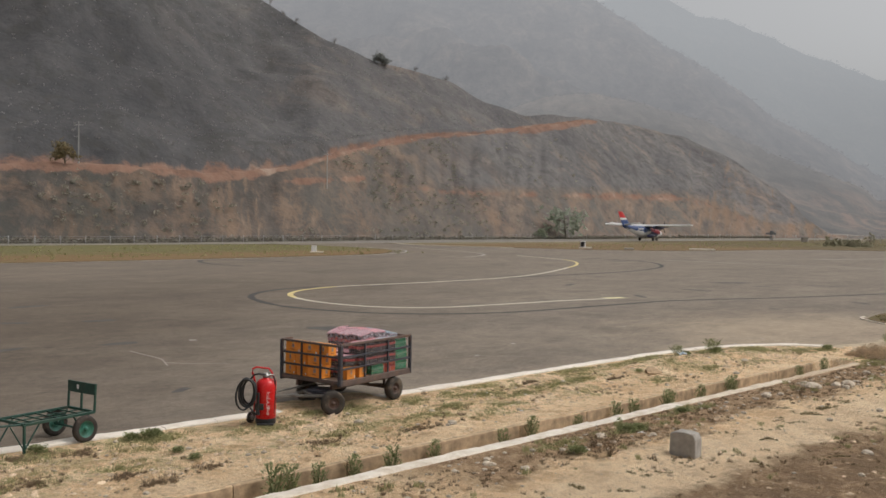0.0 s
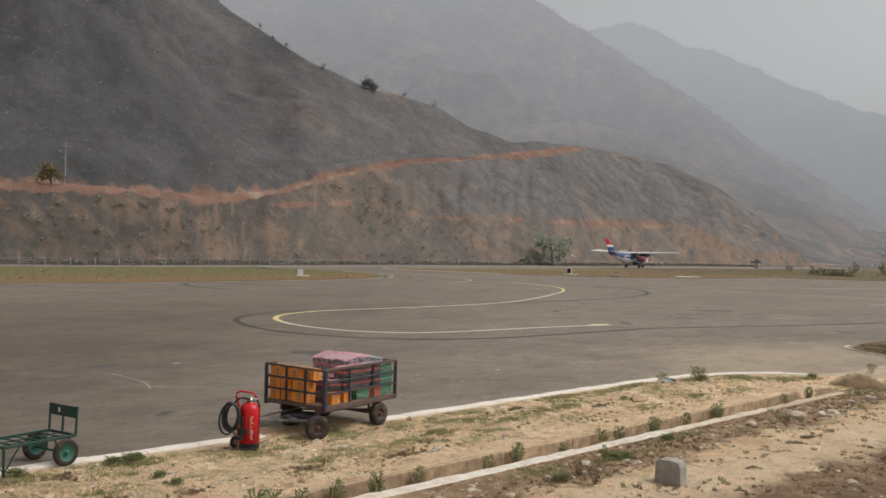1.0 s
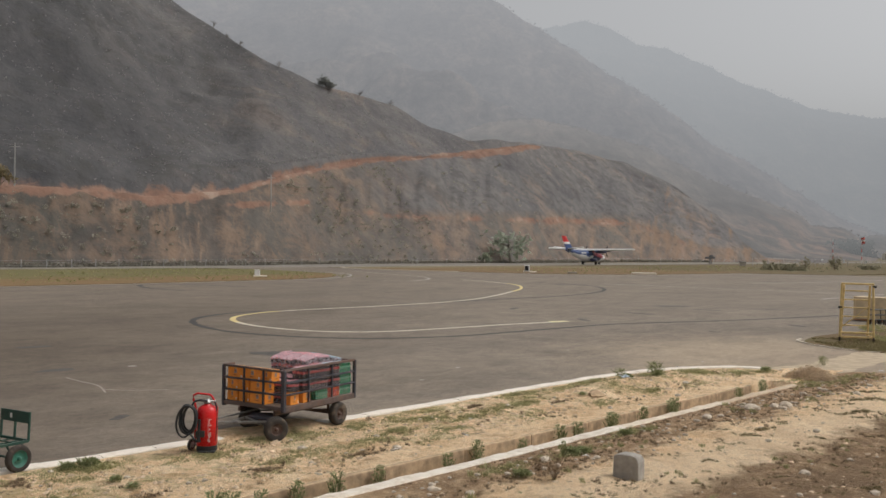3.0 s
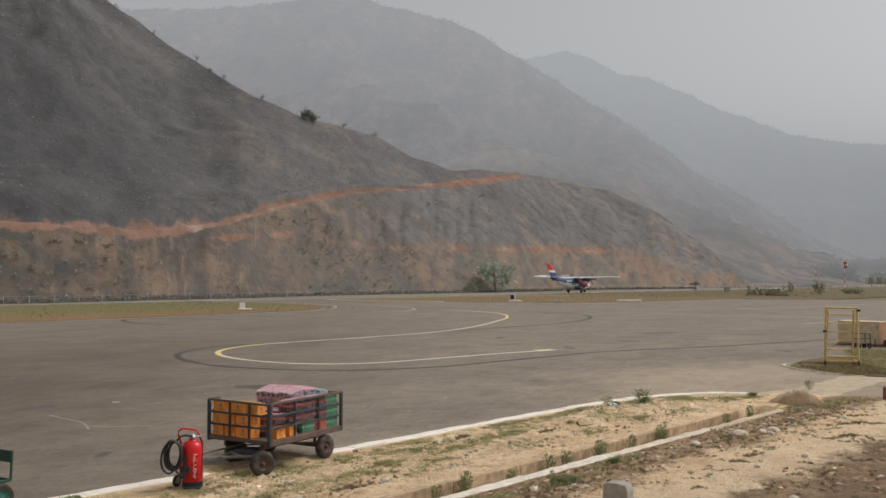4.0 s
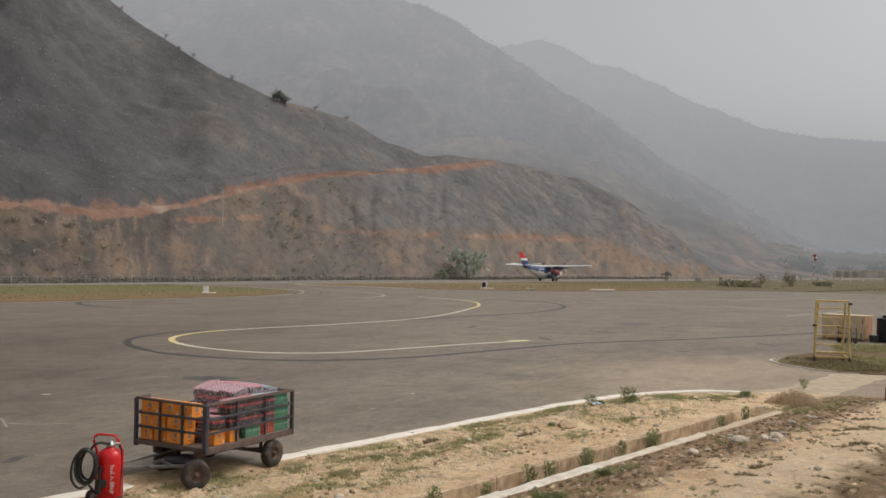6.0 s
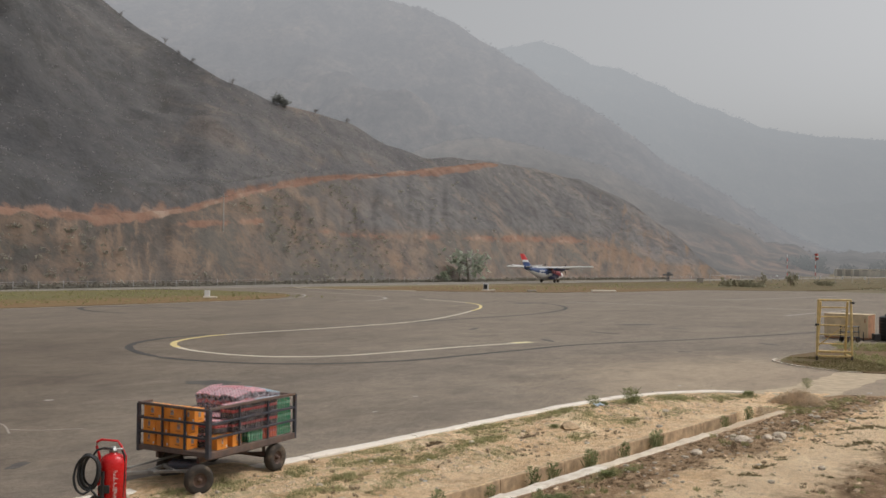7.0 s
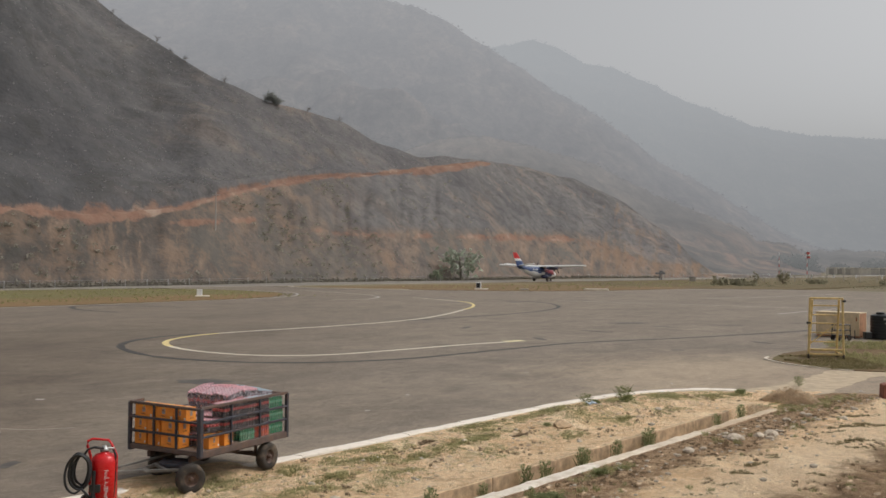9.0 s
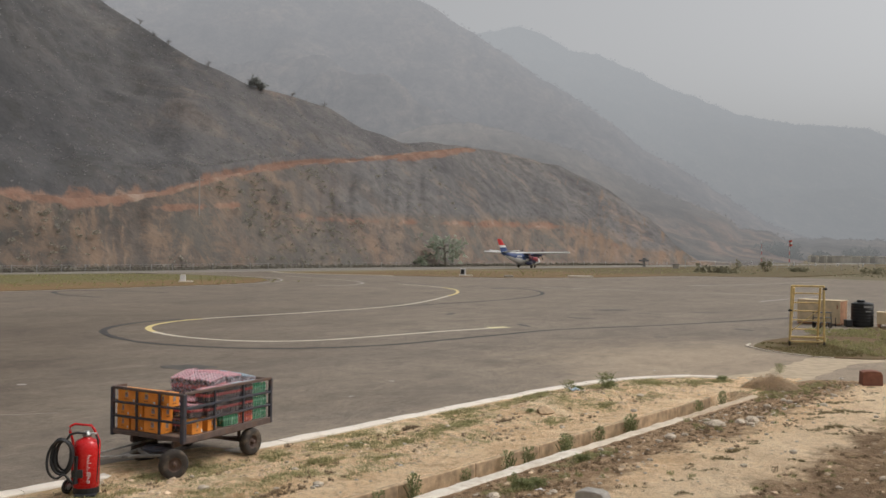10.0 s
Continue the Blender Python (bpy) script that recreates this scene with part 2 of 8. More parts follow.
def make_hill():
    """Dry scrub slope with bare red earth where the ground was cut."""
    m, nt, b = start("scrub_hillside")
    g = nt.nodes.new("ShaderNodeNewGeometry").outputs["Position"]

    def stretched(k):
        st = nt.nodes.new("ShaderNodeVectorMath")
        st.operation = "MULTIPLY"
        st.inputs[1].default_value = k
        nt.links.new(g, st.inputs[0])
        return st.outputs[0]

    def attr(name):
        a = nt.nodes.new("ShaderNodeAttribute")
        a.attribute_name = name
        return a.outputs["Fac"]

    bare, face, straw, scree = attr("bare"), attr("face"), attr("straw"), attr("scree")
    # runnels follow the fall of the slope: metres along the hill's foot, and height drawn out
    up = nt.nodes.new("ShaderNodeSeparateXYZ")
    nt.links.new(g, up.inputs[0])
    along = nt.nodes.new("ShaderNodeCombineXYZ")
    nt.links.new(attr("across"), along.inputs[0])
    nt.links.new(calc(nt, "MULTIPLY", up.outputs[2], 0.36), along.inputs[1])
    runs = along.outputs[0]
    # leafless scrub of the upper slope
    fall = stretched((1.0, 1.0, 0.5))
    scrub = ramp(nt, noise_tex(nt, g, 0.011, 8, 0.66, 0.8), [(0.30, (0.070, 0.067, 0.067)), (0.45, (0.084, 0.081, 0.081)), (0.56, (0.102, 0.098, 0.096)), (0.70, (0.130, 0.121, 0.115))])
    scrub = mixc(nt, 0.28, scrub, ramp(nt, noise_tex(nt, g, 0.13, 8, 0.74), [(0.36, (0.066, 0.064, 0.064)), (0.64, (0.134, 0.124, 0.117))]))
    # paler to the right, in place of haze that thickens with distance
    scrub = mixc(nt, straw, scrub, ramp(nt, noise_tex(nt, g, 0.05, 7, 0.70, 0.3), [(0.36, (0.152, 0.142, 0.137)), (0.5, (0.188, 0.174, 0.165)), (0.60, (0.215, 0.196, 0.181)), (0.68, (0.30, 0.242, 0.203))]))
    # brown cut face with runnels and clumps of bush
    dry = ramp(nt, noise_tex(nt, runs, 0.26, 8, 0.72, 0.4), [(0.36, (0.078, 0.070, 0.063)), (0.50, (0.104, 0.090, 0.078)), (0.57, (0.155, 0.118, 0.092)), (0.66, (0.27, 0.185, 0.132))])
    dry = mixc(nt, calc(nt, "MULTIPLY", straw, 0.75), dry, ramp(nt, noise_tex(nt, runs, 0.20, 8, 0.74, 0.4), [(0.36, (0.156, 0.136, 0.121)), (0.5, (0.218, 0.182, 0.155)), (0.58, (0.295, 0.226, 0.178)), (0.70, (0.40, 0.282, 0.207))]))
    slope = mixc(nt, face, scrub, dry)
    # single bushes and the bare ground between them
    slope = mixc(nt, 1.0, slope, ramp(nt, noise_tex(nt, g, 0.36, 8, 0.78, 0.3), [(0.38, (0.83, 0.84, 0.85)), (0.5, (1.0, 1.0, 1.0)), (0.62, (1.15, 1.14, 1.12))]), "MULTIPLY")
    slope = mixc(nt, 1.0, slope, ramp(nt, noise_tex(nt, g, 0.045, 7, 0.72, 0.8), [(0.36, (0.85, 0.85, 0.86)), (0.5, (1.0, 1.0, 1.0)), (0.64, (1.14, 1.12, 1.10))]), "MULTIPLY")
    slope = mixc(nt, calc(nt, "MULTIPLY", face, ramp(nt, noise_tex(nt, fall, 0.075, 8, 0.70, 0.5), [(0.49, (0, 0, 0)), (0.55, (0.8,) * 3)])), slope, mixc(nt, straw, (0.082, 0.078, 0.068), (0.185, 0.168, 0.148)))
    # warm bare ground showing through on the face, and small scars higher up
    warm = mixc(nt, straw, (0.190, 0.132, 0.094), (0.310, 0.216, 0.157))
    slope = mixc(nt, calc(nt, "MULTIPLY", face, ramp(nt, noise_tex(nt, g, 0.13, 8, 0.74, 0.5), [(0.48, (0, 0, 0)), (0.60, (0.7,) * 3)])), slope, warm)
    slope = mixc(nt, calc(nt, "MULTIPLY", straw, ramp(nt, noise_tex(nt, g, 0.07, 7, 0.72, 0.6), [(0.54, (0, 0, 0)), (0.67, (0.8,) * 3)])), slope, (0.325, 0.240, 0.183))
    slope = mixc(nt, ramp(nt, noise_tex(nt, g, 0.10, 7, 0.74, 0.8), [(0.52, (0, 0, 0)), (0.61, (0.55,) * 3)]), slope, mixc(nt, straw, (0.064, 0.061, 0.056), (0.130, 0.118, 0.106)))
    tan = ramp(nt, noise_tex(nt, runs, 0.2, 6, 0.7), [(0.3, (0.170, 0.122, 0.090)), (0.55, (0.265, 0.182, 0.128)), (0.75, (0.36, 0.250, 0.178))])
    sedge = calc(nt, "ADD", scree, calc(nt, "MULTIPLY", calc(nt, "SUBTRACT", noise_tex(nt, runs, 0.40, 8, 0.75, 0.4), 0.5), 1.5))
    slope = mixc(nt, calc(nt, "MULTIPLY", band(nt, sedge, 0.34, 0.72), 0.85), slope, tan)
    earth = ramp(nt, noise_tex(nt, g, 0.13, 7, 0.70), [(0.32, (0.150, 0.096, 0.074)), (0.46, (0.245, 0.140, 0.099)), (0.58, (0.280, 0.178, 0.130)), (0.68, (0.37, 0.270, 0.205))])
    edge = calc(nt, "ADD", bare, calc(nt, "MULTIPLY", calc(nt, "SUBTRACT", noise_tex(nt, g, 0.20, 8, 0.76, 0.6), 0.5), 1.7))
    col = mixc(nt, calc(nt, "MULTIPLY", band(nt, edge, 0.36, 0.82), 0.92), slope, earth)
    # single bushes and tufts in the bare earth
    col = mixc(nt, ramp(nt, noise_tex(nt, g, 0.55, 6, 0.7, 0.3), [(0.57, (0, 0, 0)), (0.66, (0.55,) * 3)]), col, (0.088, 0.080, 0.070))
    col = mixc(nt, 1.0, col, (0.995, 1.02, 1.055), "MULTIPLY")
    nt.links.new(col, b.inputs["Base Color"])
    b.inputs["Roughness"].default_value = 1.0
    b.inputs["Specular IOR Level"].default_value = 0.0
    bump(nt, b, noise_tex(nt, g, 0.3, 5, 0.65), 0.5, 1.0)
    return m


def make_ridge(name, air, reach, top, earth=0.0):
    """Wooded ridge far off in smoky air: what is left of its own colour, and the light of the deep air before it. reach: the range of sight in metres."""
    m, nt, b = start(name)
    g = nt.nodes.new("ShaderNodeNewGeometry").outputs["Position"]
    flat = nt.nodes.new("ShaderNodeVectorMath")
    flat.operation = "MULTIPLY"
    flat.inputs[1].default_value = (1.0, 0.16, 1.0)
    nt.links.new(g, flat.inputs[0])
    w = flat.outputs[0]
    col = ramp(nt, noise_tex(nt, w, 0.016, 8, 0.70, 0.5), [(0.3, (0.045, 0.045, 0.043)), (0.5, (0.10, 0.092, 0.083)), (0.72, (0.21, 0.172, 0.140))])
    # clumps of wood and the clearings between them
    col = mixc(nt, 1.0, col, ramp(nt, noise_tex(nt, w, 0.07, 8, 0.76, 0.6), [(0.36, (0.55, 0.55, 0.56)), (0.5, (1.0, 1.0, 1.0)), (0.64, (1.55, 1.48, 1.40))]), "MULTIPLY")
    sz = nt.nodes.new("ShaderNodeSeparateXYZ")
    nt.links.new(g, sz.inputs[0])
    if earth:
        low = calc(nt, "SUBTRACT", 1.0, band(nt, sz.outputs[2], earth * 0.2, earth))
        k = ramp(nt, noise_tex(nt, w, 0.05, 8, 0.74, 0.6), [(0.47, (0, 0, 0)), (0.59, (0.75,) * 3)])
        col = mixc(nt, calc(nt, "MULTIPLY", low, k), col, (0.32, 0.212, 0.155))
    nt.links.new(col, b.inputs["Base Color"])
    b.inputs["Roughness"].default_value = 1.0
    b.inputs["Specular IOR Level"].default_value = 0.0
    bump(nt, b, noise_tex(nt, g, 0.05, 6, 0.7), 0.6, 6.0)
    # haze mixed in as a glow, thicker with distance and brighter towards the crest
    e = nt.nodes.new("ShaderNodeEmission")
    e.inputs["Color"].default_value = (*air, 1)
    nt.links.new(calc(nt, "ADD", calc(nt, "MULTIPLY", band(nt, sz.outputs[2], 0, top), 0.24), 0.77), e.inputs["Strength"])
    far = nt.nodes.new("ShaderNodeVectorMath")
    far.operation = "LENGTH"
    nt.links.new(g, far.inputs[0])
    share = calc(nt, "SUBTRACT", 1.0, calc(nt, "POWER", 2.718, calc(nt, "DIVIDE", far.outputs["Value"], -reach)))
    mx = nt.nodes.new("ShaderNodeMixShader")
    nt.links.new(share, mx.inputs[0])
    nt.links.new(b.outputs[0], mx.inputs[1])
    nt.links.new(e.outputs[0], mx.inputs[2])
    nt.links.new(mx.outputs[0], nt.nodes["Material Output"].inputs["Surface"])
    return m


def make_leaf(name, c, c2, trans=0.45):
    m, nt, b = start(name)
    g = nt.nodes.new("ShaderNodeNewGeometry")
    col = mixc(nt, g.outputs["Random Per Island"], c, c2)
    col = mixc(nt, 0.4, col, ramp(nt, noise_tex(nt, g.outputs["Position"], 3, 4), [(0.3, tuple(x * 0.6 for x in c)), (0.7, tuple(min(1, x * 1.3) for x in c2))]))
    nt.links.new(col, b.inputs["Base Color"])
    b.inputs["Roughness"].default_value = 0.8
    b.inputs["Specular IOR Level"].default_value = 0.15
    t = nt.nodes.new("ShaderNodeBsdfTranslucent")
    nt.links.new(col, t.inputs["Color"])
    mx = nt.nodes.new("ShaderNodeMixShader")
    mx.inputs[0].default_value = trans
    nt.links.new(b.outputs[0], mx.inputs[1])
    nt.links.new(t.outputs[0], mx.inputs[2])
    nt.links.new(mx.outputs[0], nt.nodes["Material Output"].inputs["Surface"])
    return m


def make_paint(name, c, worn, under):
    """Road paint, worn through in patches to what lies under it."""
    m, nt, b = start(name)
    p, ps, (u, v, z) = plan_coords(nt)
    k = ramp(nt, noise_tex(nt, p, 3.0, 8, 0.75), [(0.5 - worn * 0.3, (0, 0, 0)), (0.72 - worn * 0.3, (1, 1, 1))])
    col = mixc(nt, k, under, c)
    col = mixc(nt, 0.35, col, ramp(nt, noise_tex(nt, p, 0.6, 5), [(0.3, tuple(x * 0.75 for x in c)), (0.7, c)]))
    nt.links.new(col, b.inputs["Base Color"])
    b.inputs["Roughness"].default_value = 0.8
    bump(nt, b, noise_tex(nt, p, 25, 4), 0.4, 0.01)
    return m


M_ASPHALT, M_SOIL, M_FIELD, M_ISLAND, M_HILL = make_asphalt(), make_soil(), make_field(), make_island(), make_hill()
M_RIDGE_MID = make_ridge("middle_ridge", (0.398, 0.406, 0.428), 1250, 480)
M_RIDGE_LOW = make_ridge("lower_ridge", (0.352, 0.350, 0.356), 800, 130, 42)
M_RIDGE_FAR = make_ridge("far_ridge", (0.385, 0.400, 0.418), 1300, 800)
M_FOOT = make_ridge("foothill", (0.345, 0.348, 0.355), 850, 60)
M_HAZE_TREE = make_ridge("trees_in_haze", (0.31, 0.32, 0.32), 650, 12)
M_RUNWAY = surface("runway_asphalt", (0.235, 0.21, 0.18), 0.9, scale=0.2, fine=20)
M_YELLOW_LINE = make_paint("worn_yellow_paint", (0.72, 0.58, 0.26), 0.8, (0.33, 0.28, 0.2))
M_CREAM_LINE = make_paint("worn_cream_paint", (0.66, 0.59, 0.47), 0.8, (0.42, 0.37, 0.29))
M_STOP = make_paint("pale_yellow_paint", (0.78, 0.70, 0.42), 0.9, (0.45, 0.38, 0.28))
M_PALE_LINE = make_paint("faded_white_paint", (0.47, 0.43, 0.38), 0.35, (0.26, 0.23, 0.2))
M_BLACK_LINE = make_paint("faded_black_paint", (0.046, 0.042, 0.040), 0.75, (0.17, 0.15, 0.13))
M_STAIN = make_paint("oil_stain", (0.070, 0.062, 0.056), 0.45, (0.13, 0.115, 0.10))
M_CRACK = make_paint("sand_in_cracks", (0.40, 0.35, 0.29), 0.4, (0.24, 0.21, 0.18))
M_KERB = make_paint("whitewashed_concrete", (0.83, 0.75, 0.65), 0.8, (0.50, 0.41, 0.30))
M_CONCRETE = surface("weathered_concrete", (0.42, 0.385, 0.34), 0.9, scale=7, dirt=(0.2, 0.16, 0.11), dirt_amount=0.5, relief=0.5)
M_DRAIN = surface("muddy_concrete", (0.52, 0.37, 0.228), 0.95, vary=0.4, scale=6, dirt=(0.17, 0.12, 0.078), dirt_amount=0.6, fine=30, relief=0.9)
M_WASH = make_paint("stained_whitewash", (0.77, 0.70, 0.60), 0.52, (0.46, 0.35, 0.24))
M_WASH_OLD = make_paint("worn_whitewash", (0.72, 0.62, 0.49), 0.42, (0.47, 0.355, 0.24))
M_MUDWALL = make_paint("bare_drain_concrete", (0.60, 0.47, 0.33), 0.5, (0.44, 0.32, 0.21))
M_SAND = surface("blown_sand", (0.475, 0.375, 0.258), 0.95, scale=2.5, dirt=(0.40, 0.315, 0.235), dirt_amount=0.6, relief=0.1)
M_ISLAND_DRY = make_island("dry_rusty_grass", (0.228, 0.156, 0.088), (0.265, 0.240, 0.150), (104, 112), (0.125, 0.118, 0.070))
M_SIDE = make_island("side_island_earth", (0.185, 0.128, 0.074))
M_STONE = surface("pale_fieldstone", (0.66, 0.56, 0.44), 0.92, scale=8, dirt=(0.27, 0.19, 0.12), dirt_amount=0.5, relief=0.6)
M_GRASS = make_leaf("dry_green_grass", (0.245, 0.255, 0.105), (0.50, 0.455, 0.25))
M_SIDE_GRASS = make_leaf("brownish_green_grass", (0.17, 0.150, 0.068), (0.33, 0.275, 0.15))
M_WEED = make_leaf("green_weed_leaf", (0.19, 0.215, 0.095), (0.37, 0.38, 0.20))
M_TUFT = make_leaf("dull_sand_tuft", (0.20, 0.17, 0.09), (0.34, 0.275, 0.16))
M_DRYLEAF = make_leaf("dead_brush", (0.19, 0.135, 0.088), (0.36, 0.27, 0.18))
M_SCRUB = make_leaf("leafless_scrub", (0.25, 0.238, 0.234), (0.34, 0.322, 0.312))
M_BUSH = make_leaf("dusty_bush", (0.29, 0.278, 0.230), (0.39, 0.362, 0.300))
# greyed leaf colour includes the haze before the crest
M_TREE = make_leaf("dusty_crest_leaf", (0.27, 0.278, 0.262), (0.36, 0.365, 0.345))
M_CLOD = surface("dry_earth_clod", (0.66, 0.49, 0.33), 0.95, scale=10, relief=0.5, island=True)
M_HEDGE = make_leaf("dusty_hedge", (0.19, 0.175, 0.14), (0.30, 0.27, 0.215))
M_FLAT_BRUSH = make_leaf("dull_olive_brush", (0.25, 0.235, 0.160), (0.36, 0.335, 0.235))
M_HEAP = make_leaf("pale_dry_brush", (0.54, 0.415, 0.29), (0.80, 0.66, 0.49), 0.55)
# both leaf colours below are paled to stand for haze
M_FAR_TREE = make_leaf("dusty_far_foliage", (0.26, 0.30, 0.215), (0.40, 0.43, 0.32), 0.6)
M_TOE_TREE = make_leaf("dusty_toe_foliage", (0.40, 0.435, 0.35), (0.46, 0.495, 0.40), 0.75)
M_BARK = surface("grey_bark", (0.16, 0.125, 0.09), 0.9, scale=6, relief=0.6)
M_GREEN_PAINT = surface("dark_green_paint", (0.016, 0.062, 0.045), 0.45, scale=12, dirt=(0.11, 0.08, 0.05), dirt_amount=0.3)
M_GREEN_RIM = surface("sea_green_wheel_paint", (0.036, 0.158, 0.112), 0.5, scale=14, dirt=(0.13, 0.1, 0.07), dirt_amount=0.4)
M_TYRE = surface("dusty_rubber", (0.042, 0.034, 0.028), 0.88, scale=10, dirt=(0.20, 0.145, 0.10), dirt_amount=0.8)
M_RUBBER = surface("black_rubber_hose", (0.018, 0.018, 0.019), 0.55)
M_RED = surface("red_enamel", (0.62, 0.012, 0.014), 0.28, scale=5, vary=0.12, relief=0.03)
M_WHITE = surface("white_print", (0.75, 0.72, 0.70), 0.5)
M_BLACK = surface("black_plastic", (0.02, 0.02, 0.022), 0.4)
M_STEEL = surface("dull_steel", (0.38, 0.38, 0.37), 0.45, 0.8, dirt=(0.16, 0.1, 0.06), dirt_amount=0.5)
M_CART = surface("dark_blue_grey_cart_paint", (0.040, 0.042, 0.055), 0.6, scale=10, dirt=(0.17, 0.075, 0.035), dirt_amount=0.55)
M_CART_RUST = surface("rusty_cart_frame", (0.125, 0.088, 0.075), 0.75, scale=9, dirt=(0.22, 0.10, 0.045), dirt_amount=0.6)
M_RIM = surface("grimy_steel_rim", (0.105, 0.062, 0.046), 0.7, scale=12, dirt=(0.17, 0.12, 0.08), dirt_amount=0.5)
M_DECK = surface("worn_steel_deck", (0.24, 0.17, 0.125), 0.8, scale=6, dirt=(0.36, 0.27, 0.18), dirt_amount=0.6)
M_DRAWBAR = surface("bare_drawbar_steel", (0.18, 0.17, 0.155), 0.5, 0.1, dirt=(0.2, 0.14, 0.1), dirt_amount=0.4)
M_DISC = surface("bright_wheel_disc", (0.52, 0.51, 0.49), 0.4, 0.3, dirt=(0.2, 0.14, 0.1), dirt_amount=0.3)
M_CARTON = surface("orange_carton", (0.95, 0.325, 0.045), 0.5, scale=4, vary=0.2)
M_PRINT_GREY = surface("grey_carton_print", (0.34, 0.30, 0.29), 0.55, scale=40, vary=0.5)
M_CARTON_TOP = surface("carton_tape", (0.72, 0.44, 0.14), 0.5)
M_PRINT = surface("dark_carton_print", (0.34, 0.095, 0.035), 0.55)
M_COLA = surface("dark_drink_bottle", (0.022, 0.012, 0.010), 0.15, relief=0.02)
M_LABEL_RED = surface("red_bottle_label", (0.46, 0.045, 0.04), 0.4)
M_LIME = surface("green_drink_bottle", (0.03, 0.27, 0.12), 0.2, relief=0.02)
M_LABEL_GREEN = surface("pale_green_label", (0.10, 0.42, 0.24), 0.4)
M_ORANGE = surface("orange_drink_bottle", (0.60, 0.10, 0.03), 0.2, relief=0.02)
M_CAP_RED = surface("red_bottle_cap", (0.80, 0.36, 0.40), 0.35)
M_CAP_PALE = surface("pale_blue_bottle_cap", (0.45, 0.60, 0.68), 0.35)
M_LADDER = surface("yellow_enamel", (0.76, 0.56, 0.245), 0.45, scale=6, dirt=(0.22, 0.12, 0.05), dirt_amount=0.45)
M_PLY = surface("plywood_crate", (0.76, 0.60, 0.39), 0.7, scale=3, vary=0.18, dirt=(0.34, 0.2, 0.1), dirt_amount=0.3)
M_PLY_END = surface("reddish_crate_end", (0.58, 0.30, 0.165), 0.75, scale=4)
M_TANK = surface("black_polyethylene", (0.016, 0.017, 0.019), 0.42, scale=3)
M_POST = surface("brick_red_concrete", (0.25, 0.105, 0.07), 0.9, scale=6, dirt=(0.13, 0.085, 0.06), dirt_amount=0.5)
M_WALL_FAR = surface("dusty_plaster", (0.86, 0.82, 0.75), 0.9, scale=0.6, dirt=(0.66, 0.61, 0.54))
M_OPENING = surface("shaded_recess", (0.62, 0.60, 0.56), 0.9)
M_DARK = surface("dark_equipment", (0.15, 0.15, 0.155), 0.9)
M_AC_WHITE = surface("aircraft_white", (0.74, 0.73, 0.72), 0.35, scale=0.8, vary=0.06, relief=0.02)
M_AC_BLUE = surface("aircraft_blue", (0.03, 0.06, 0.165), 0.35, scale=0.8, vary=0.1, relief=0.02)
M_AC_NAVY = surface("aircraft_navy", (0.018, 0.022, 0.075), 0.35, scale=0.8, vary=0.1, relief=0.02)
M_AC_MAROON = surface("aircraft_maroon", (0.26, 0.03, 0.04), 0.35, scale=0.8, vary=0.1, relief=0.02)
M_AC_RED = surface("aircraft_red", (0.55, 0.03, 0.03), 0.35, scale=0.8, vary=0.1, relief=0.02)
M_GLASS = surface("dark_window_glass", (0.02, 0.024, 0.03), 0.08, relief=0.0)
# red lightened to stand for the haze before the masts
M_WINDSOCK = surface("faded_red_cloth", (0.56, 0.11, 0.09), 0.8)
M_BLUE_LITTER = surface("blue_plastic_film", (0.52, 0.62, 0.70), 0.3)
M_GALV = surface("galvanised_post", (0.42, 0.41, 0.39), 0.7)


def make_film(name, lo, hi):
    """Clear shrink film over the packs; its patchy white share stands in for glare."""
    m, nt, b = start(name)
    b.inputs["Base Color"].default_value = (0.86, 0.76, 0.79, 1)
    b.inputs["Roughness"].default_value = 0.22
    t = nt.nodes.new("ShaderNodeBsdfTransparent")
    mx = nt.nodes.new("ShaderNodeMixShader")
    tc = nt.nodes.new("ShaderNodeTexCoord").outputs["Object"]
    f = noise_tex(nt, tc, 16, 5, 0.7)
    nt.links.new(ramp(nt, f, [(0.35, (lo,) * 3), (0.72, (hi,) * 3)]), mx.inputs[0])
    nt.links.new(t.outputs[0], mx.inputs[1])
    nt.links.new(b.outputs[0], mx.inputs[2])
    nt.links.new(mx.outputs[0], nt.nodes["Material Output"].inputs["Surface"])
    bump(nt, b, f, 0.5, 0.01)
    return m


M_FILM = make_film("shrink_film", 0.02, 0.24)
M_FILM_LOOSE = make_film("loose_shrink_film", 0.10, 0.50)
M_FILM_TOP = make_film("crumpled_shrink_film", 0.22, 0.92)


# ---------------- mesh helpers ----------------
def finish(name, bm, mats, parent=None, label="", smooth=False):
    me = bpy.data.meshes.new(name)
    bmesh.ops.recalc_face_normals(bm, faces=bm.faces)
    bm.to_mesh(me)
    bm.free()
    for m in (mats if isinstance(mats, (list, tuple)) else [mats]):
        me.materials.append(m)
    if smooth:
        me.polygons.foreach_set("use_smooth", [True] * len(me.polygons))
    ob = new(name, me)
    if parent is not None:
        ob.parent = parent
    if label:
        ob["label"] = label
    return ob


def part(name, bm, material, parent, label="", smooth=False):
    return finish(name, bm, material, parent, label, smooth)


def piece(name, me, parent, m):
    """A repeat that shares its mesh."""
    ob = new(name, me)
    ob.parent = parent
    ob.matrix_basis = m
    return ob


def thing(name, m, label, category, group=""):
    ob = new(name)
    ob.empty_display_size = 0.2
    ob.matrix_basis = m
    return tagged(ob, label, category, group)


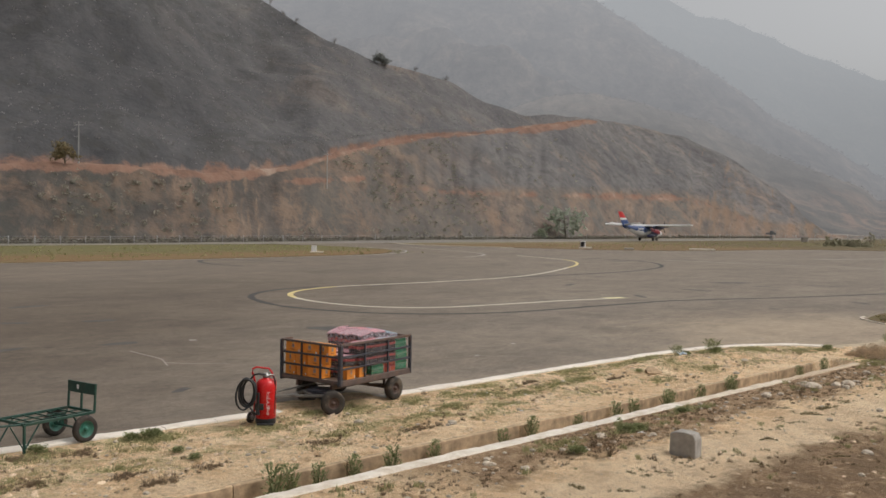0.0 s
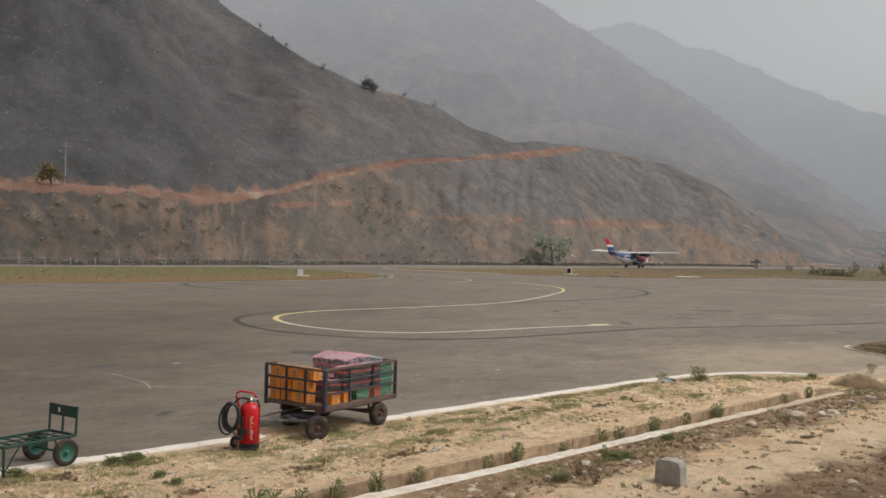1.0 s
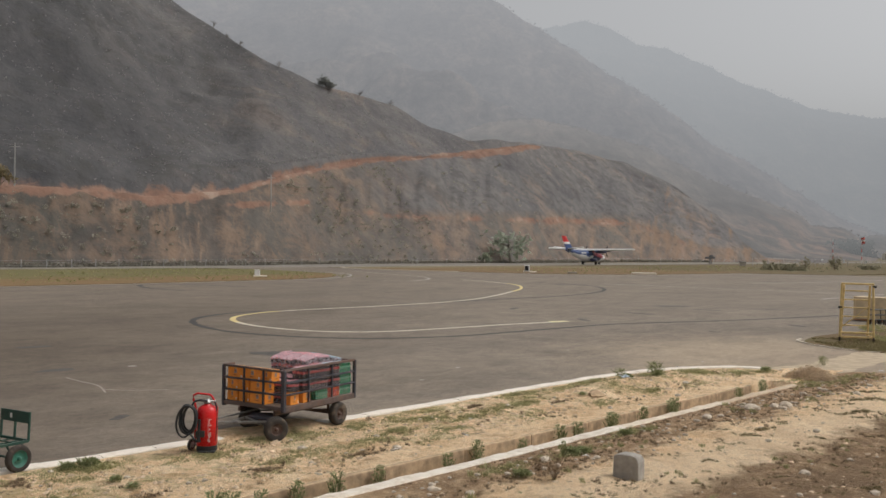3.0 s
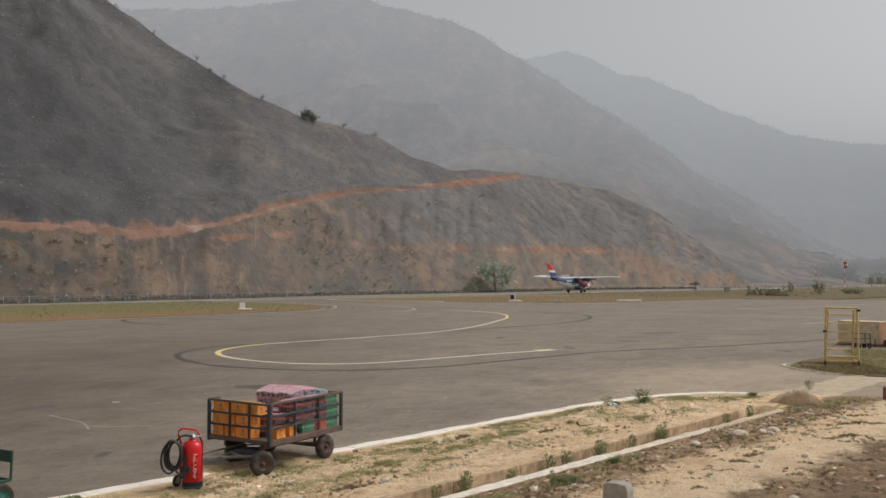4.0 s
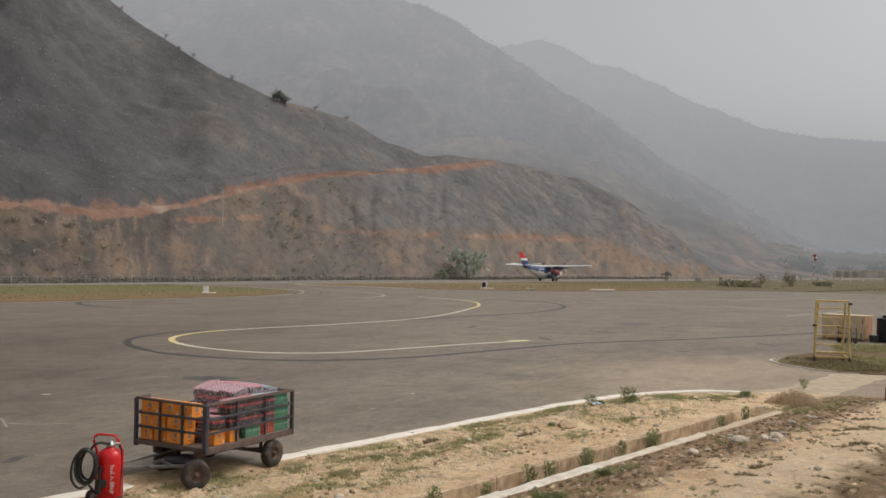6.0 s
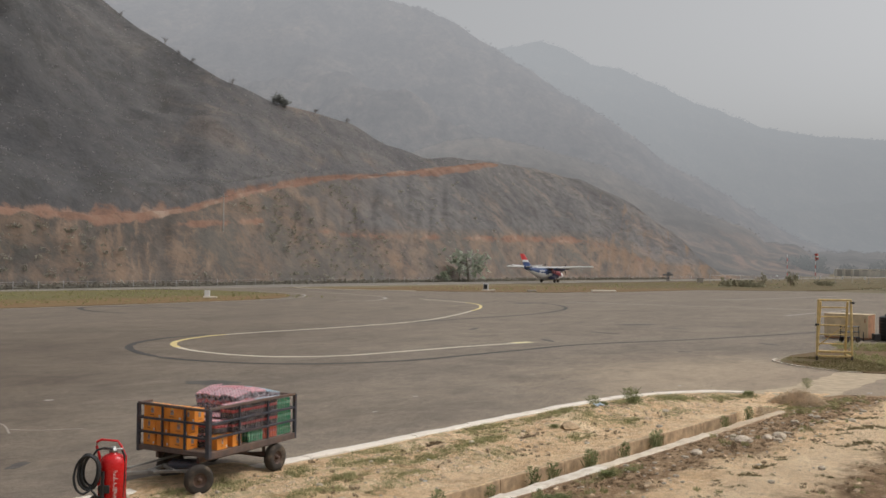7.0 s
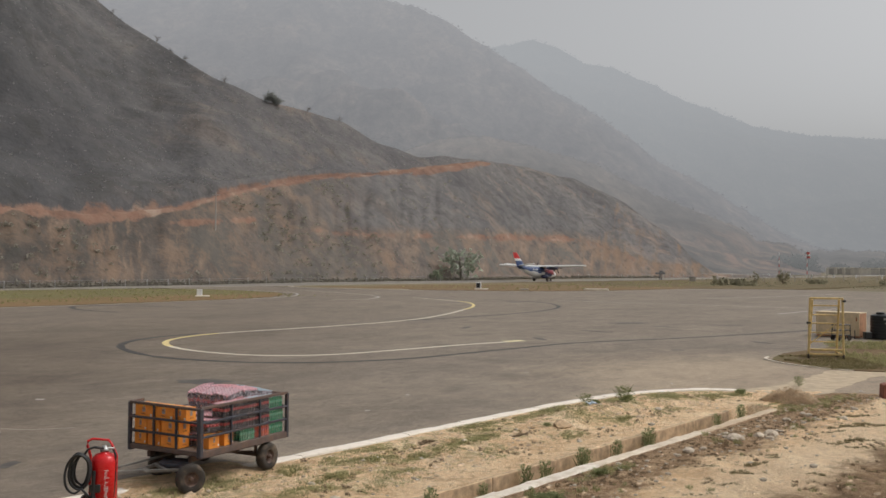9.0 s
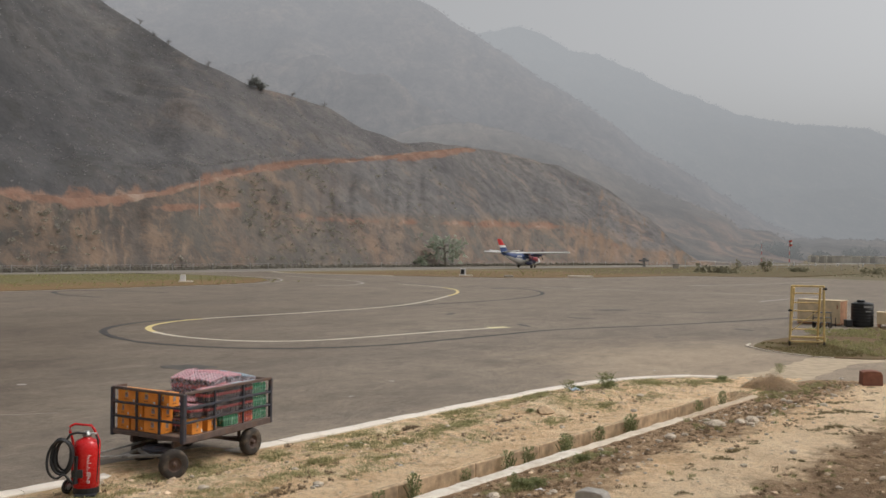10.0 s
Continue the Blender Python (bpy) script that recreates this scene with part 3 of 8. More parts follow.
def raw(name, verts, faces, mats, kind="", label="", category="", smooth=False):
    me = bpy.data.meshes.new(name)
    me.from_pydata(verts, [], faces)
    for m in (mats if isinstance(mats, (list, tuple)) else [mats]):
        me.materials.append(m)
    if smooth:
        me.polygons.foreach_set("use_smooth", [True] * len(me.polygons))
    me.update()
    return tagged(new(name, me), label, category, "", kind)


def box(bm, c, s, bevel=0.0, m=None):
    """A block with its centre, sizes and rounded edges."""
    mat = Matrix.Translation(c) @ Matrix.Diagonal((*s, 1))
    if m is not None:
        mat = m @ mat
    r = bmesh.ops.create_cube(bm, size=1, matrix=mat)
    if bevel > 0:
        edges = list({e for v in r["verts"] for e in v.link_edges})
        bmesh.ops.bevel(bm, geom=edges, offset=bevel, segments=1, affect="EDGES")
    return bm


def rod(bm, a, b, r, r2=None, n=8):
    a, b = Vector(a), Vector(b)
    d = b - a
    m = Matrix.Translation((a + b) / 2) @ d.to_track_quat("Z", "Y").to_matrix().to_4x4()
    bmesh.ops.create_cone(bm, cap_ends=True, segments=n, radius1=r, radius2=r if r2 is None else r2, depth=d.length, matrix=m)
    return bm


def bar(bm, a, b, w, h=None):
    """A square bar from a to b."""
    a, b = Vector(a), Vector(b)
    d = b - a
    m = Matrix.Translation((a + b) / 2) @ d.to_track_quat("X", "Z").to_matrix().to_4x4()
    t = min(w, h or w) * 0.14
    r = bmesh.ops.create_cube(bm, size=1, matrix=m @ Matrix.Diagonal((d.length, w, h or w, 1)))
    bmesh.ops.bevel(bm, geom=list({e for v in r["verts"] for e in v.link_edges}), offset=t, segments=1, affect="EDGES")
    return bm


def tube(bm, pts, r, n=6, closed=False):
    """A round tube along points."""
    pts = [Vector(p) for p in pts]
    rings = []
    k = len(pts)
    for i, p in enumerate(pts):
        a = pts[(i - 1) % k] if closed or i else p
        b = pts[(i + 1) % k] if closed or i < k - 1 else p
        q = (b - a).to_track_quat("Z", "Y")
        rings.append([bm.verts.new(p + q @ Vector((r * math.cos(t), r * math.sin(t), 0))) for t in [2 * math.pi * j / n for j in range(n)]])
    for i in range(k if closed else k - 1):
        A, B = rings[i], rings[(i + 1) % k]
        for j in range(n):
            bm.faces.new((A[j], A[(j + 1) % n], B[(j + 1) % n], B[j]))
    if not closed:
        bm.faces.new(rings[0][::-1])
        bm.faces.new(rings[-1])
    return bm


def lathe(bm, prof, n=16, m=None, mi=0):
    """A turned body from (radius, height) pairs."""
    m = m or Matrix.Identity(4)
    rings = []
    for r, z in prof:
        if r < 1e-5:
            rings.append([bm.verts.new(m @ Vector((0, 0, z)))])
        else:
            rings.append([bm.verts.new(m @ Vector((r * math.cos(2 * math.pi * j / n), r * math.sin(2 * math.pi * j / n), z))) for j in range(n)])
    for A, B in zip(rings, rings[1:]):
        for j in range(n):
            if len(A) == 1 and len(B) == 1:
                continue
            if len(A) == 1:
                f = bm.faces.new((A[0], B[j], B[(j + 1) % n]))
            elif len(B) == 1:
                f = bm.faces.new((A[j], A[(j + 1) % n], B[0]))
            else:
                f = bm.faces.new((A[j], A[(j + 1) % n], B[(j + 1) % n], B[j]))
            f.material_index = mi
    return bm


def loft(bm, sections, n=20):
    """Rings of (x, centre z, half width, half height) along x."""
    rings = []
    for x, zc, hw, hh in sections:
        rings.append([bm.verts.new((x, hw * math.cos(t), zc + hh * math.sin(t))) for t in [2 * math.pi * j / n for j in range(n)]])
    for A, B in zip(rings, rings[1:]):
        for j in range(n):
            bm.faces.new((A[j], A[(j + 1) % n], B[(j + 1) % n], B[j]))
    bm.faces.new(rings[0][::-1])
    bm.faces.new(rings[-1])
    return bm


def smooth_line(pts, step=0.5):
    """Catmull-Rom through plan points."""
    pts = [np.array(p, float) for p in pts]
    P = [2 * pts[0] - pts[1]] + pts + [2 * pts[-1] - pts[-2]]
    out = []
    for i in range(1, len(P) - 2):
        k = max(2, int(np.linalg.norm(P[i + 1] - P[i]) / step))
        for j in range(k):
            t = j / k
            out.append(0.5 * (2 * P[i] + (P[i + 1] - P[i - 1]) * t + (2 * P[i - 1] - 5 * P[i] + 4 * P[i + 1] - P[i + 2]) * t * t + (3 * P[i] - P[i - 1] - 3 * P[i + 1] + P[i + 2]) * t ** 3))
    out.append(pts[-1])
    return np.array(out)


def stripe(name, line, width, z, material, label, thick=0.003):
    """A painted line: a flat ribbon of some thickness along a plan line."""
    line = np.asarray(line, float)
    d = np.gradient(line, axis=0)
    d /= np.linalg.norm(d, axis=1)[:, None] + 1e-9
    nrm = np.stack([-d[:, 1], d[:, 0]], 1)
    rng = np.random.default_rng(len(line))
    w = width / 2 * (1 + 0.10 * rng.standard_normal(len(line)))[:, None]
    L, R = line + nrm * w, line - nrm * w
    verts = [(*p, z) for p in L] + [(*p, z) for p in R] + [(*p, z - thick) for p in L] + [(*p, z - thick) for p in R]
    n = len(line)
    faces = []
    for i in range(n - 1):
        faces += [(i, n + i, n + i + 1, i + 1), (i, i + 1, 2 * n + i + 1, 2 * n + i), (n + i, 3 * n + i, 3 * n + i + 1, n + i + 1)]
    return raw(name, verts, faces, material, "structure", label, "road marking")


def sheet(name, outline, z, material, label, category, thick=0.05):
    """A flat slab with the given outline."""
    bm = bmesh.new()
    vs = [bm.verts.new((p[0], p[1], z)) for p in outline]
    f = bm.faces.new(vs)
    r = bmesh.ops.extrude_face_region(bm, geom=[f])
    for v in r["geom"]:
        if isinstance(v, bmesh.types.BMVert):
            v.co.z -= thick
    bmesh.ops.triangulate(bm, faces=bm.faces[:])
    return tagged(finish(name, bm, material), label, category, "", "structure")


# ---------------- ground, apron, runway ----------------
def make_ground():
    verts, faces = [(0.0, 60.0, -0.12)], []
    radii = [26, 30, 33, 36, 39, 42, 45, 48, 51, 54, 57, 60, 64, 70, 80, 160, 320, 700, 1500, 3000, 4700]
    n = 144
    for r in radii:
        for j in range(n):
            a = 2 * math.pi * j / n
            x, y = r * math.sin(a), 60 + r * math.cos(a)
            u, v = to_uv(x, y)
            verts.append((x, y, -0.8 if -16 < u < 26 and -8 < v < 12 else -0.12))
    for j in range(n):
        faces.append((0, 1 + (j + 1) % n, 1 + j))
    for k in range(len(radii) - 1):
        for j in range(n):
            a, b = 1 + k * n, 1 + (k + 1) * n
            faces.append((a + j, a + (j + 1) % n, b + (j + 1) % n, b + j))
    return raw("ground", verts, faces, M_FIELD, "structure", "dry brown grassland of the valley floor", "ground")


make_ground()

# the apron, with the mouth of the taxiway
APRON = [(-190, 13.8), (-6, 13.78), (2, 13.64), (7, 13.46), (11.5, 13.36), (21.2, 13.33), (23.2, 13.16), (24.5, 12.86), (25.5, 12.42), (26.3, 11.88), (27.0, 11.3), (27.15, 10.8), (28.9, 8.4), (31.0, 2.0), (44.0, -14.0), (80, -25), (140, -20), (148, 15), (151, 38), (152, 54), (142, 67),
         (116, 69), (107, 73), (100, 81), (95.5, 91), (93, 109), (72, 109), (72, 96), (71, 87), (66.5, 81), (61.5, 77.5), (56, 75), (45, 73.5), (30, 73), (-190, 73)]
sheet("apron", [uv(*p) for p in APRON], 0.0, M_ASPHALT, "worn brown-grey asphalt apron with oil stains", "pavement")
sheet("runway", [uv(*p) for p in [(-400, 109), (1200, 109), (1200, 124), (-400, 124)]], -0.004, M_RUNWAY, "pale grey asphalt runway along the hill", "runway")

# grass islands between apron and runway
ISLAND_L = [(-190, 70.6), (30, 70.6), (45, 71.6), (57, 73.1), (63.2, 75.2), (68.2, 79), (72.8, 85.2), (74, 94), (73, 102), (68, 106.5), (55, 107.6), (-190, 108)]
ISLAND_R = [(90.8, 107), (91.0, 99), (93.5, 90), (98.5, 79), (105.5, 71), (115, 67), (141, 65), (151, 53), (175, 52), (260, 55), (420, 60), (420, 107.5), (110, 107.5)]
sheet("grass_island", [uv(*p) for p in ISLAND_L], 0.035, M_ISLAND, "mown green and rusty brown grass strip beside the taxiway", "grass", 0.2)
sheet("grass_island", [uv(*p) for p in ISLAND_R], 0.035, M_ISLAND_DRY, "dry brown grass strip between apron and runway", "grass", 0.2)
stripe("island_edge", smooth_line([tuple(uv(*p))[:2] for p in ((92.4, 106), (90.9, 102.5), (90.8, 98.5), (92.0, 94), (93.6, 89.6), (95.6, 85))], 0.5), 0.45, 0.045, M_WASH, "whitewashed edge of the grass island", 0.06)


def xy_line(pts, step=0.5):
    return smooth_line(pts, step)


# painted guide lines on the apron
_full = xy_line([(3.6, 44.8), (0.9, 42.5), (-1.7, 39.9), (-4.2, 37.6), (-6.6, 36.9), (-8.6, 37.5), (-10.6, 39.1), (-12.0, 41.3), (-12.5, 43.8), (-11.9, 46.6), (-10.3, 49.2),
                 (-6.6, 53.6), (-2.3, 60.0), (0.0, 66.4), (1.8, 74.6), (2.8, 81.0), (2.6, 88.0), (0.6, 93.5), (-3.0, 99.0)])
_bend = [x < -11.3 or (x > 1.9 and y > 70) for x, y in _full]
_run = 0
for _i in range(1, len(_full) + 1):
    if _i == len(_full) or _bend[_i] != _bend[_run]:
        stripe("taxi_line", _full[_run:min(_i + 1, len(_full))], 0.26, 0.004, M_YELLOW_LINE if _bend[_run] else M_CREAM_LINE,
               "bright yellow bend of the taxi guide line" if _bend[_run] else "taxi guide line worn to a pale cream")
        _run = _i
stripe("stop_bar", [(3.05, 44.62), (3.5, 44.92), (3.95, 45.2)], 0.6, 0.009, M_STOP, "pale yellow stop mark at the guide line's end")
stripe("black_guide_line", xy_line([(26.0, 58.0), (14.0, 49.0), (6.6, 44.4), (3.4, 41.2), (1.0, 38.6), (-1.3, 36.2), (-4.0, 34.7), (-6.3, 34.3), (-8.6, 34.8), (-10.8, 36.0), (-12.5, 38.0), (-13.7, 40.4),
                                    (-14.0, 43.0), (-13.4, 45.6), (-12.2, 47.6)]), 0.34, 0.004, M_BLACK_LINE, "blacked-out old guide line in a wide bend")
stripe("black_guide_line", xy_line([(4.5, 96), (7.9, 93.0), (10.0, 88.5), (10.2, 81.5), (8.4, 75.0), (5.3, 69.2), (1.9, 64.8), (-2.3, 59.4)]), 0.34, 0.0085, M_BLACK_LINE, "faded black guide line bend on the apron")
stripe("black_guide_line", xy_line([(-22.5, 66.0), (-26.0, 68.5), (-28.2, 72.0), (-28.4, 74.5), (-26.5, 75.5), (-20.0, 74.0)]), 0.4, 0.004, M_BLACK_LINE, "faded black guide line bend far across the apron")
stripe("taxi_line", xy_line([(-10.6, 91.6), (-8.4, 92.4), (-7.0, 95.6), (-6.6, 100.0), (-7.8, 105.0), (-10.5, 110.0), (-18.0, 121.0)]), 0.3, 0.004, M_PALE_LINE, "pale guide line turning onto the taxiway")
stripe("stand_line", [(26.06, 72.8), (30.5, 78.0), (35.1, 83.2)], 0.35, 0.004, M_PALE_LINE, "short white stand line on the apron")
stripe("apron_line", [(11.8, 95.0), (20.4, 90.0), (33, 83)], 0.35, 0.004, M_PALE_LINE, "faded white line across the apron")
stripe("apron_line", [(30, 106), (36.3, 110.0), (52.2, 125.8)], 0.45, 0.004, M_PALE_LINE, "faded white line across the apron")
_e = [uv(u, v)[:2] for u, v in [(-190, 70.2), (-60, 70.2), (30, 69.6), (45, 70.6), (58, 72.1), (64.1, 74.2), (69.2, 77.8), (73.8, 84.4), (75.0, 94)]]
stripe("edge_line", xy_line(_e, 1.5), 0.32, 0.04, M_PALE_LINE, "white edge line along the grass strip")
_e = [uv(u, v)[:2] for u, v in [(90.2, 106), (90.4, 99), (92.6, 90), (97.8, 78.4), (105.0, 70.3), (115, 66.2)]]
stripe("edge_line", xy_line(_e, 1.5), 0.3, 0.04, M_PALE_LINE, "white edge line along the grass strip")
for _v in (109.7, 123.3):
    stripe("runway_edge_line", [uv(u, _v)[:2] for u in range(-200, 600, 20)], 0.9, 0.003, M_PALE_LINE, "white runway edge line")


def blob(name, cx, cy, a, b, turn, z, material, label, seed):
    """A flat stain with an uneven rim."""
    rng = random.Random(seed)
    pts = []
    for j in range(22):
        t = 2 * math.pi * j / 22
        k = 1 + rng.uniform(-0.22, 0.22)
        x, y = a * k * math.cos(t), b * k * math.sin(t)
        pts.append((cx + x * math.cos(turn) - y * math.sin(turn), cy + x * math.sin(turn) + y * math.cos(turn)))
    return sheet(name, pts, z, material, label, "stain", 0.002)


for i, (x, y, a, b) in enumerate([(-7.2, 28.8, 0.8, 0.55), (11.9, 59.6, 1.4, 0.5), (7.2, 90.4, 1.0, 0.6), (-12.2, 23.6, 0.55, 0.28), (-14.6, 21.6, 0.7, 0.22), (-7.7, 16.9, 0.32, 0.13), (4.9, 46.4, 0.8, 0.22), (15.5, 45.5, 0.7, 0.25), (8.6, 52.0, 1.0, 0.25), (13.5, 56.5, 0.9, 0.2), (17.5, 58.5, 1.1, 0.25), (10.3, 41.0, 0.35, 0.16), (-18.0, 27.5, 0.7, 0.25), (-15.5, 29.0, 0.6, 0.3), (-20.5, 33.0, 0.9, 0.3), (1.5, 54.0, 0.8, 0.2)]):
    blob("oil_stain", x, y, a, b, 0.3 * i, 0.003, M_STAIN, "dark oil stain soaked into the asphalt", i)
for i, (x, y, r) in enumerate([(-10.5, 24.8, 0.20), (-1.8, 23.5, 0.12), (-0.9, 26.3, 0.14), (2.9, 32.0, 0.12)]):
    blob("pale_spot", x, y, r * 0.62, r * 0.5, i, 0.003, M_PALE_LINE, "small pale paint splash on the asphalt", 40 + i)
for pts in ([(-11.3, 22.2), (-10.6, 21.6), (-9.9, 21.0), (-9.3, 20.0)], [(-9.6, 20.5), (-8.9, 20.4), (-8.0, 20.7)]):
    stripe("crack", smooth_line(pts, 0.15), 0.045, 0.004, M_CRACK, "sand-filled crack in the asphalt")

# ---------------- verge, kerb and drain ----------------
KERB_LINE = [(-16, 13.95), (-6, 13.85), (2, 13.7), (7, 13.52), (11.5, 13.42), (18.5, 13.42), (21.2, 13.39), (23.2, 13.22), (24.5, 12.92), (25.5, 12.48), (26.3, 11.94), (27.0, 11.36), (27.15, 10.9)]


def kerb_v(u):
    return float(np.interp(u, [p[0] for p in KERB_LINE], [p[1] for p in KERB_LINE]))


def verge_height(u, v):
    p = Vector((u, v, 0))
    h = 0.015 + 0.055 * noise.fractal(p * 0.55, 0.8, 2.0, 4) + 0.034 * noise.fractal(p * 2.6, 0.7, 2.0, 3)
    if v > 10.3:
        # crumbled lumps
        h += 0.05 * max(0.0, noise.noise(p * 2.1 + Vector((4, 7, 0))) - 0.1)
    h = max(h, -0.03)
    # a low heap of dug earth between kerb and drain
    if 10.2 < v < 13.2:
        h += 0.25 * math.exp(-((u - 20.5) / 3.5) ** 2) * math.exp(-((v - 11.9) / 0.7) ** 2) * (0.6 + 0.8 * noise.noise(p * 1.7))
    if v < 8.9:
        h += 0.03 * noise.fractal(p * 1.4 + Vector((9, 3, 0)), 0.8, 2.0, 4)
    # flat along kerb and wheels
    k = min(1.0, max(0.0, (kerb_v(u) - 0.1 - v) / 1.4))
    h *= 0.25 + 0.75 * k
    if v > 9.1 and v < 10.05:
        h = h * 0.3 + 0.03
    if 8.3 < v < 9.07:
        h = min(h, -0.015)
    return h


def make_verge():
    us = np.arange(-14, 46.01, 0.15)
    vs = np.concatenate([np.arange(-9, 4, 0.3), np.arange(4, 8.74, 0.13), [8.80, 9.055, 9.075, 9.25, 9.45, 9.61, 9.63], np.arange(9.72, 13.9, 0.12)])
    verts, faces = [], []
    for u in us:
        for v in vs:
            z = verge_height(u, v)
            if WALL_V1 < v < DRAIN_V and u < 24.35:
                z = -0.56 + 0.05 * noise.noise(Vector((u * 1.7, v * 3, 5)))
            if v > kerb_v(u) - 0.06 or u > 27.5 + 0.55 * (11 - v):
                z = -0.09 if v < kerb_v(u) + 0.4 else -0.11
            if u > 27.5 + 0.55 * (11 - v) - 0.5 and z > -0.08:
                z *= 0.5
            verts.append(uv(u, v, z))
    m = len(vs)
    for i in range(len(us) - 1):
        for j in range(m - 1):
            faces.append((i * m + j, (i + 1) * m + j, (i + 1) * m + j + 1, i * m + j + 1))
    return raw("verge", verts, faces, M_SOIL, "structure", "sandy earth verge with dead leaves and sparse grass", "ground", True)


make_verge()

def sand_drift():
    """Loose sand trodden over the kerb below the cart."""
    us, vs = np.linspace(8.2, 11.0, 31), np.linspace(12.9, 14.5, 17)
    verts, faces = [], []
    for u in us:
        for v in vs:
            a, b = (u - 9.6) / 1.4, (v - 13.6) / (0.6 + 0.1 * math.sin(u * 3.1))
            k = max(0.0, 1 - a ** 4) * max(0.0, 1 - abs(b) ** 2.6)
            verts.append(uv(u, v, -0.02 + 0.085 * min(1.0, 1.5 * k) + 0.012 * k * noise.fractal(Vector((u * 3, v * 3, 2)), 0.8, 2.0, 3)))
    n = len(vs)
    for i in range(len(us) - 1):
        for j in range(n - 1):
            faces.append((i * n + j, (i + 1) * n + j, (i + 1) * n + j + 1, i * n + j + 1))
    raw("sand_drift", verts, faces, M_SOIL, "structure", "loose sand trodden over the kerb", "sand", True)


sand_drift()
kerb = tagged(new("kerb"), "whitewashed concrete kerb stones along the apron", "kerb", "", "structure")
drain_wall = tagged(new("drain_wall"), "whitewashed concrete drain wall, stained and chipped", "wall", "", "structure")
drain_side = tagged(new("drain_side"), "muddy brown concrete side of the open drain", "wall", "", "structure")


def stone_mesh(name, sx, sy, sz, seed, material, round_off=0.14, lumps=0.012):
    """A cast block with worn, uneven edges."""
    n, e = 6, min(sy, sz) * round_off
    prof = [(-sy / 2, -sz / 2), (sy / 2, -sz / 2), (sy / 2, sz / 2 - e), (sy / 2 - e, sz / 2), (-sy / 2 + e, sz / 2), (-sy / 2, sz / 2 - e)]
    off = Vector((seed * 3.7, seed * 1.3, 0))
    verts, faces = [], []
    for i in range(n + 1):
        x = -sx / 2 + sx * i / n
        for k, (y, z) in enumerate(prof):
            q = noise.noise_vector(Vector((x * 4.5, y * 9, z * 5)) + off) * lumps
            verts.append((x if i in (0, n) else x + q.x, y + q.y, z + (q.z if z > 0 else 0)))
    m = len(prof)
    for i in range(n):
        for k in range(m):
            faces.append((i * m + k, (i + 1) * m + k, (i + 1) * m + (k + 1) % m, i * m + (k + 1) % m))
    faces += [tuple(range(m)), tuple(n * m + k for k in reversed(range(m)))]
    me = bpy.data.meshes.new(name)
    me.from_pydata(verts, [], faces)
    bm = bmesh.new()
    bm.from_mesh(me)
    bmesh.ops.recalc_face_normals(bm, faces=bm.faces[:])
    bm.to_mesh(me)
    bm.free()
    me.materials.append(material)
    return me


# ---------------- hill and ridges ----------------
# angle from straight ahead (to the right) against height angle, both in degrees
TOE_R = ([-70, -35.7, -25.8, -14.5, -4.7, 1.2, 8.7, 15.7, 21, 30], [119, 121, 127, 147, 180, 202, 258, 300, 330, 350])
ROAD_EL = ([-70, -36, -31.3, -27.6, -25.2, -23.5, -20.9, -18.4, -16.2, -15.0, -13.0, -11.4, -9.1, -7.4, -5.7, -3.6, -1.6, 0.5, 2.3, 4, 30], [2.2, 2.3, 2.8, 2.9, 2.81, 2.78, 2.55, 2.75, 3.02, 3.26, 3.98, 4.36, 4.77, 5.05, 5.19, 5.37, 5.65, 5.92, 6.15, 5.9, 0.2])
# how far the bare earth reaches below and above the road, in degrees
ROAD_CUT = ([-70, -25.5, -24.4, -23.6, -22, -18, -16, -13, -9.5, -7, -3, -1, 1.5, 2.5, 3.2], [0.3, 0.5, 0.1, 0.45, 0.55, 0.6, 0.28, 0.34, 0.22, 0.16, 0.16, 0.42, 0.50, 0.25, 0.0],
            [0.3, 0.5, 0.1, 0.45, 0.45, 0.42, 0.32, 0.30, 0.30, 0.26, 0.18, 0.12, 0.10, 0.05, 0.0])
TERRACE_EL = ([-17.5, -15, -11.2, -7.7, -5.8, -2.2, -0.1, 3.0, 4.4, 8.6, 10.5, 13], [2.1, 2.2, 2.45, 1.88, 1.67, 1.63, 1.59, 1.56, 1.58, 1.45, 0.7, -0.2])
TERRACE = ([-17.5, -16.5, -15, -11.5, -10.5, -9, -7.5, -4, -2.5, -1.5, -0.5, 0.5, 2, 3.5, 8, 9.5, 13], [0.0, 0.6, 1.05, 1.0, 0.4, 0.55, 0.8, 0.75, 0.4, 0.95, 0.5, 0.5, 0.95, 1.1, 1.05, 0.6, 0.3])
SKY_EL = ([-70, -45, -35.6, -29, -23.1, -20.8, -17.8, -15.8, -13.4, -10.8, -8.5, -6.1, -3.8, -1.5, 0.5, 2.4, 5.1, 7.9, 9.7, 11.1, 12.4, 13.3, 14.2, 14.9, 16.2, 20, 30],
          [36, 29, 24.2, 19.7, 16.1, 14.77, 12.96, 11.85, 10.55, 9.56, 9.09, 8.4, 7.14, 6.4, 6.38, 6.25, 5.86, 5.12, 4.34, 3.64, 2.63, 2.07, 1.3, 0.5, -0.4, -0.6, -0.7])
EYE_Z = 3.7
# a pale spur that runs down across the upper slope
SPUR_EL = ([-24, -20.5, -17.5, -15.2, -12.5, -10.5, -9], [16.0, 13.4, 11.4, 9.7, 7.6, 6.0, 5.1])


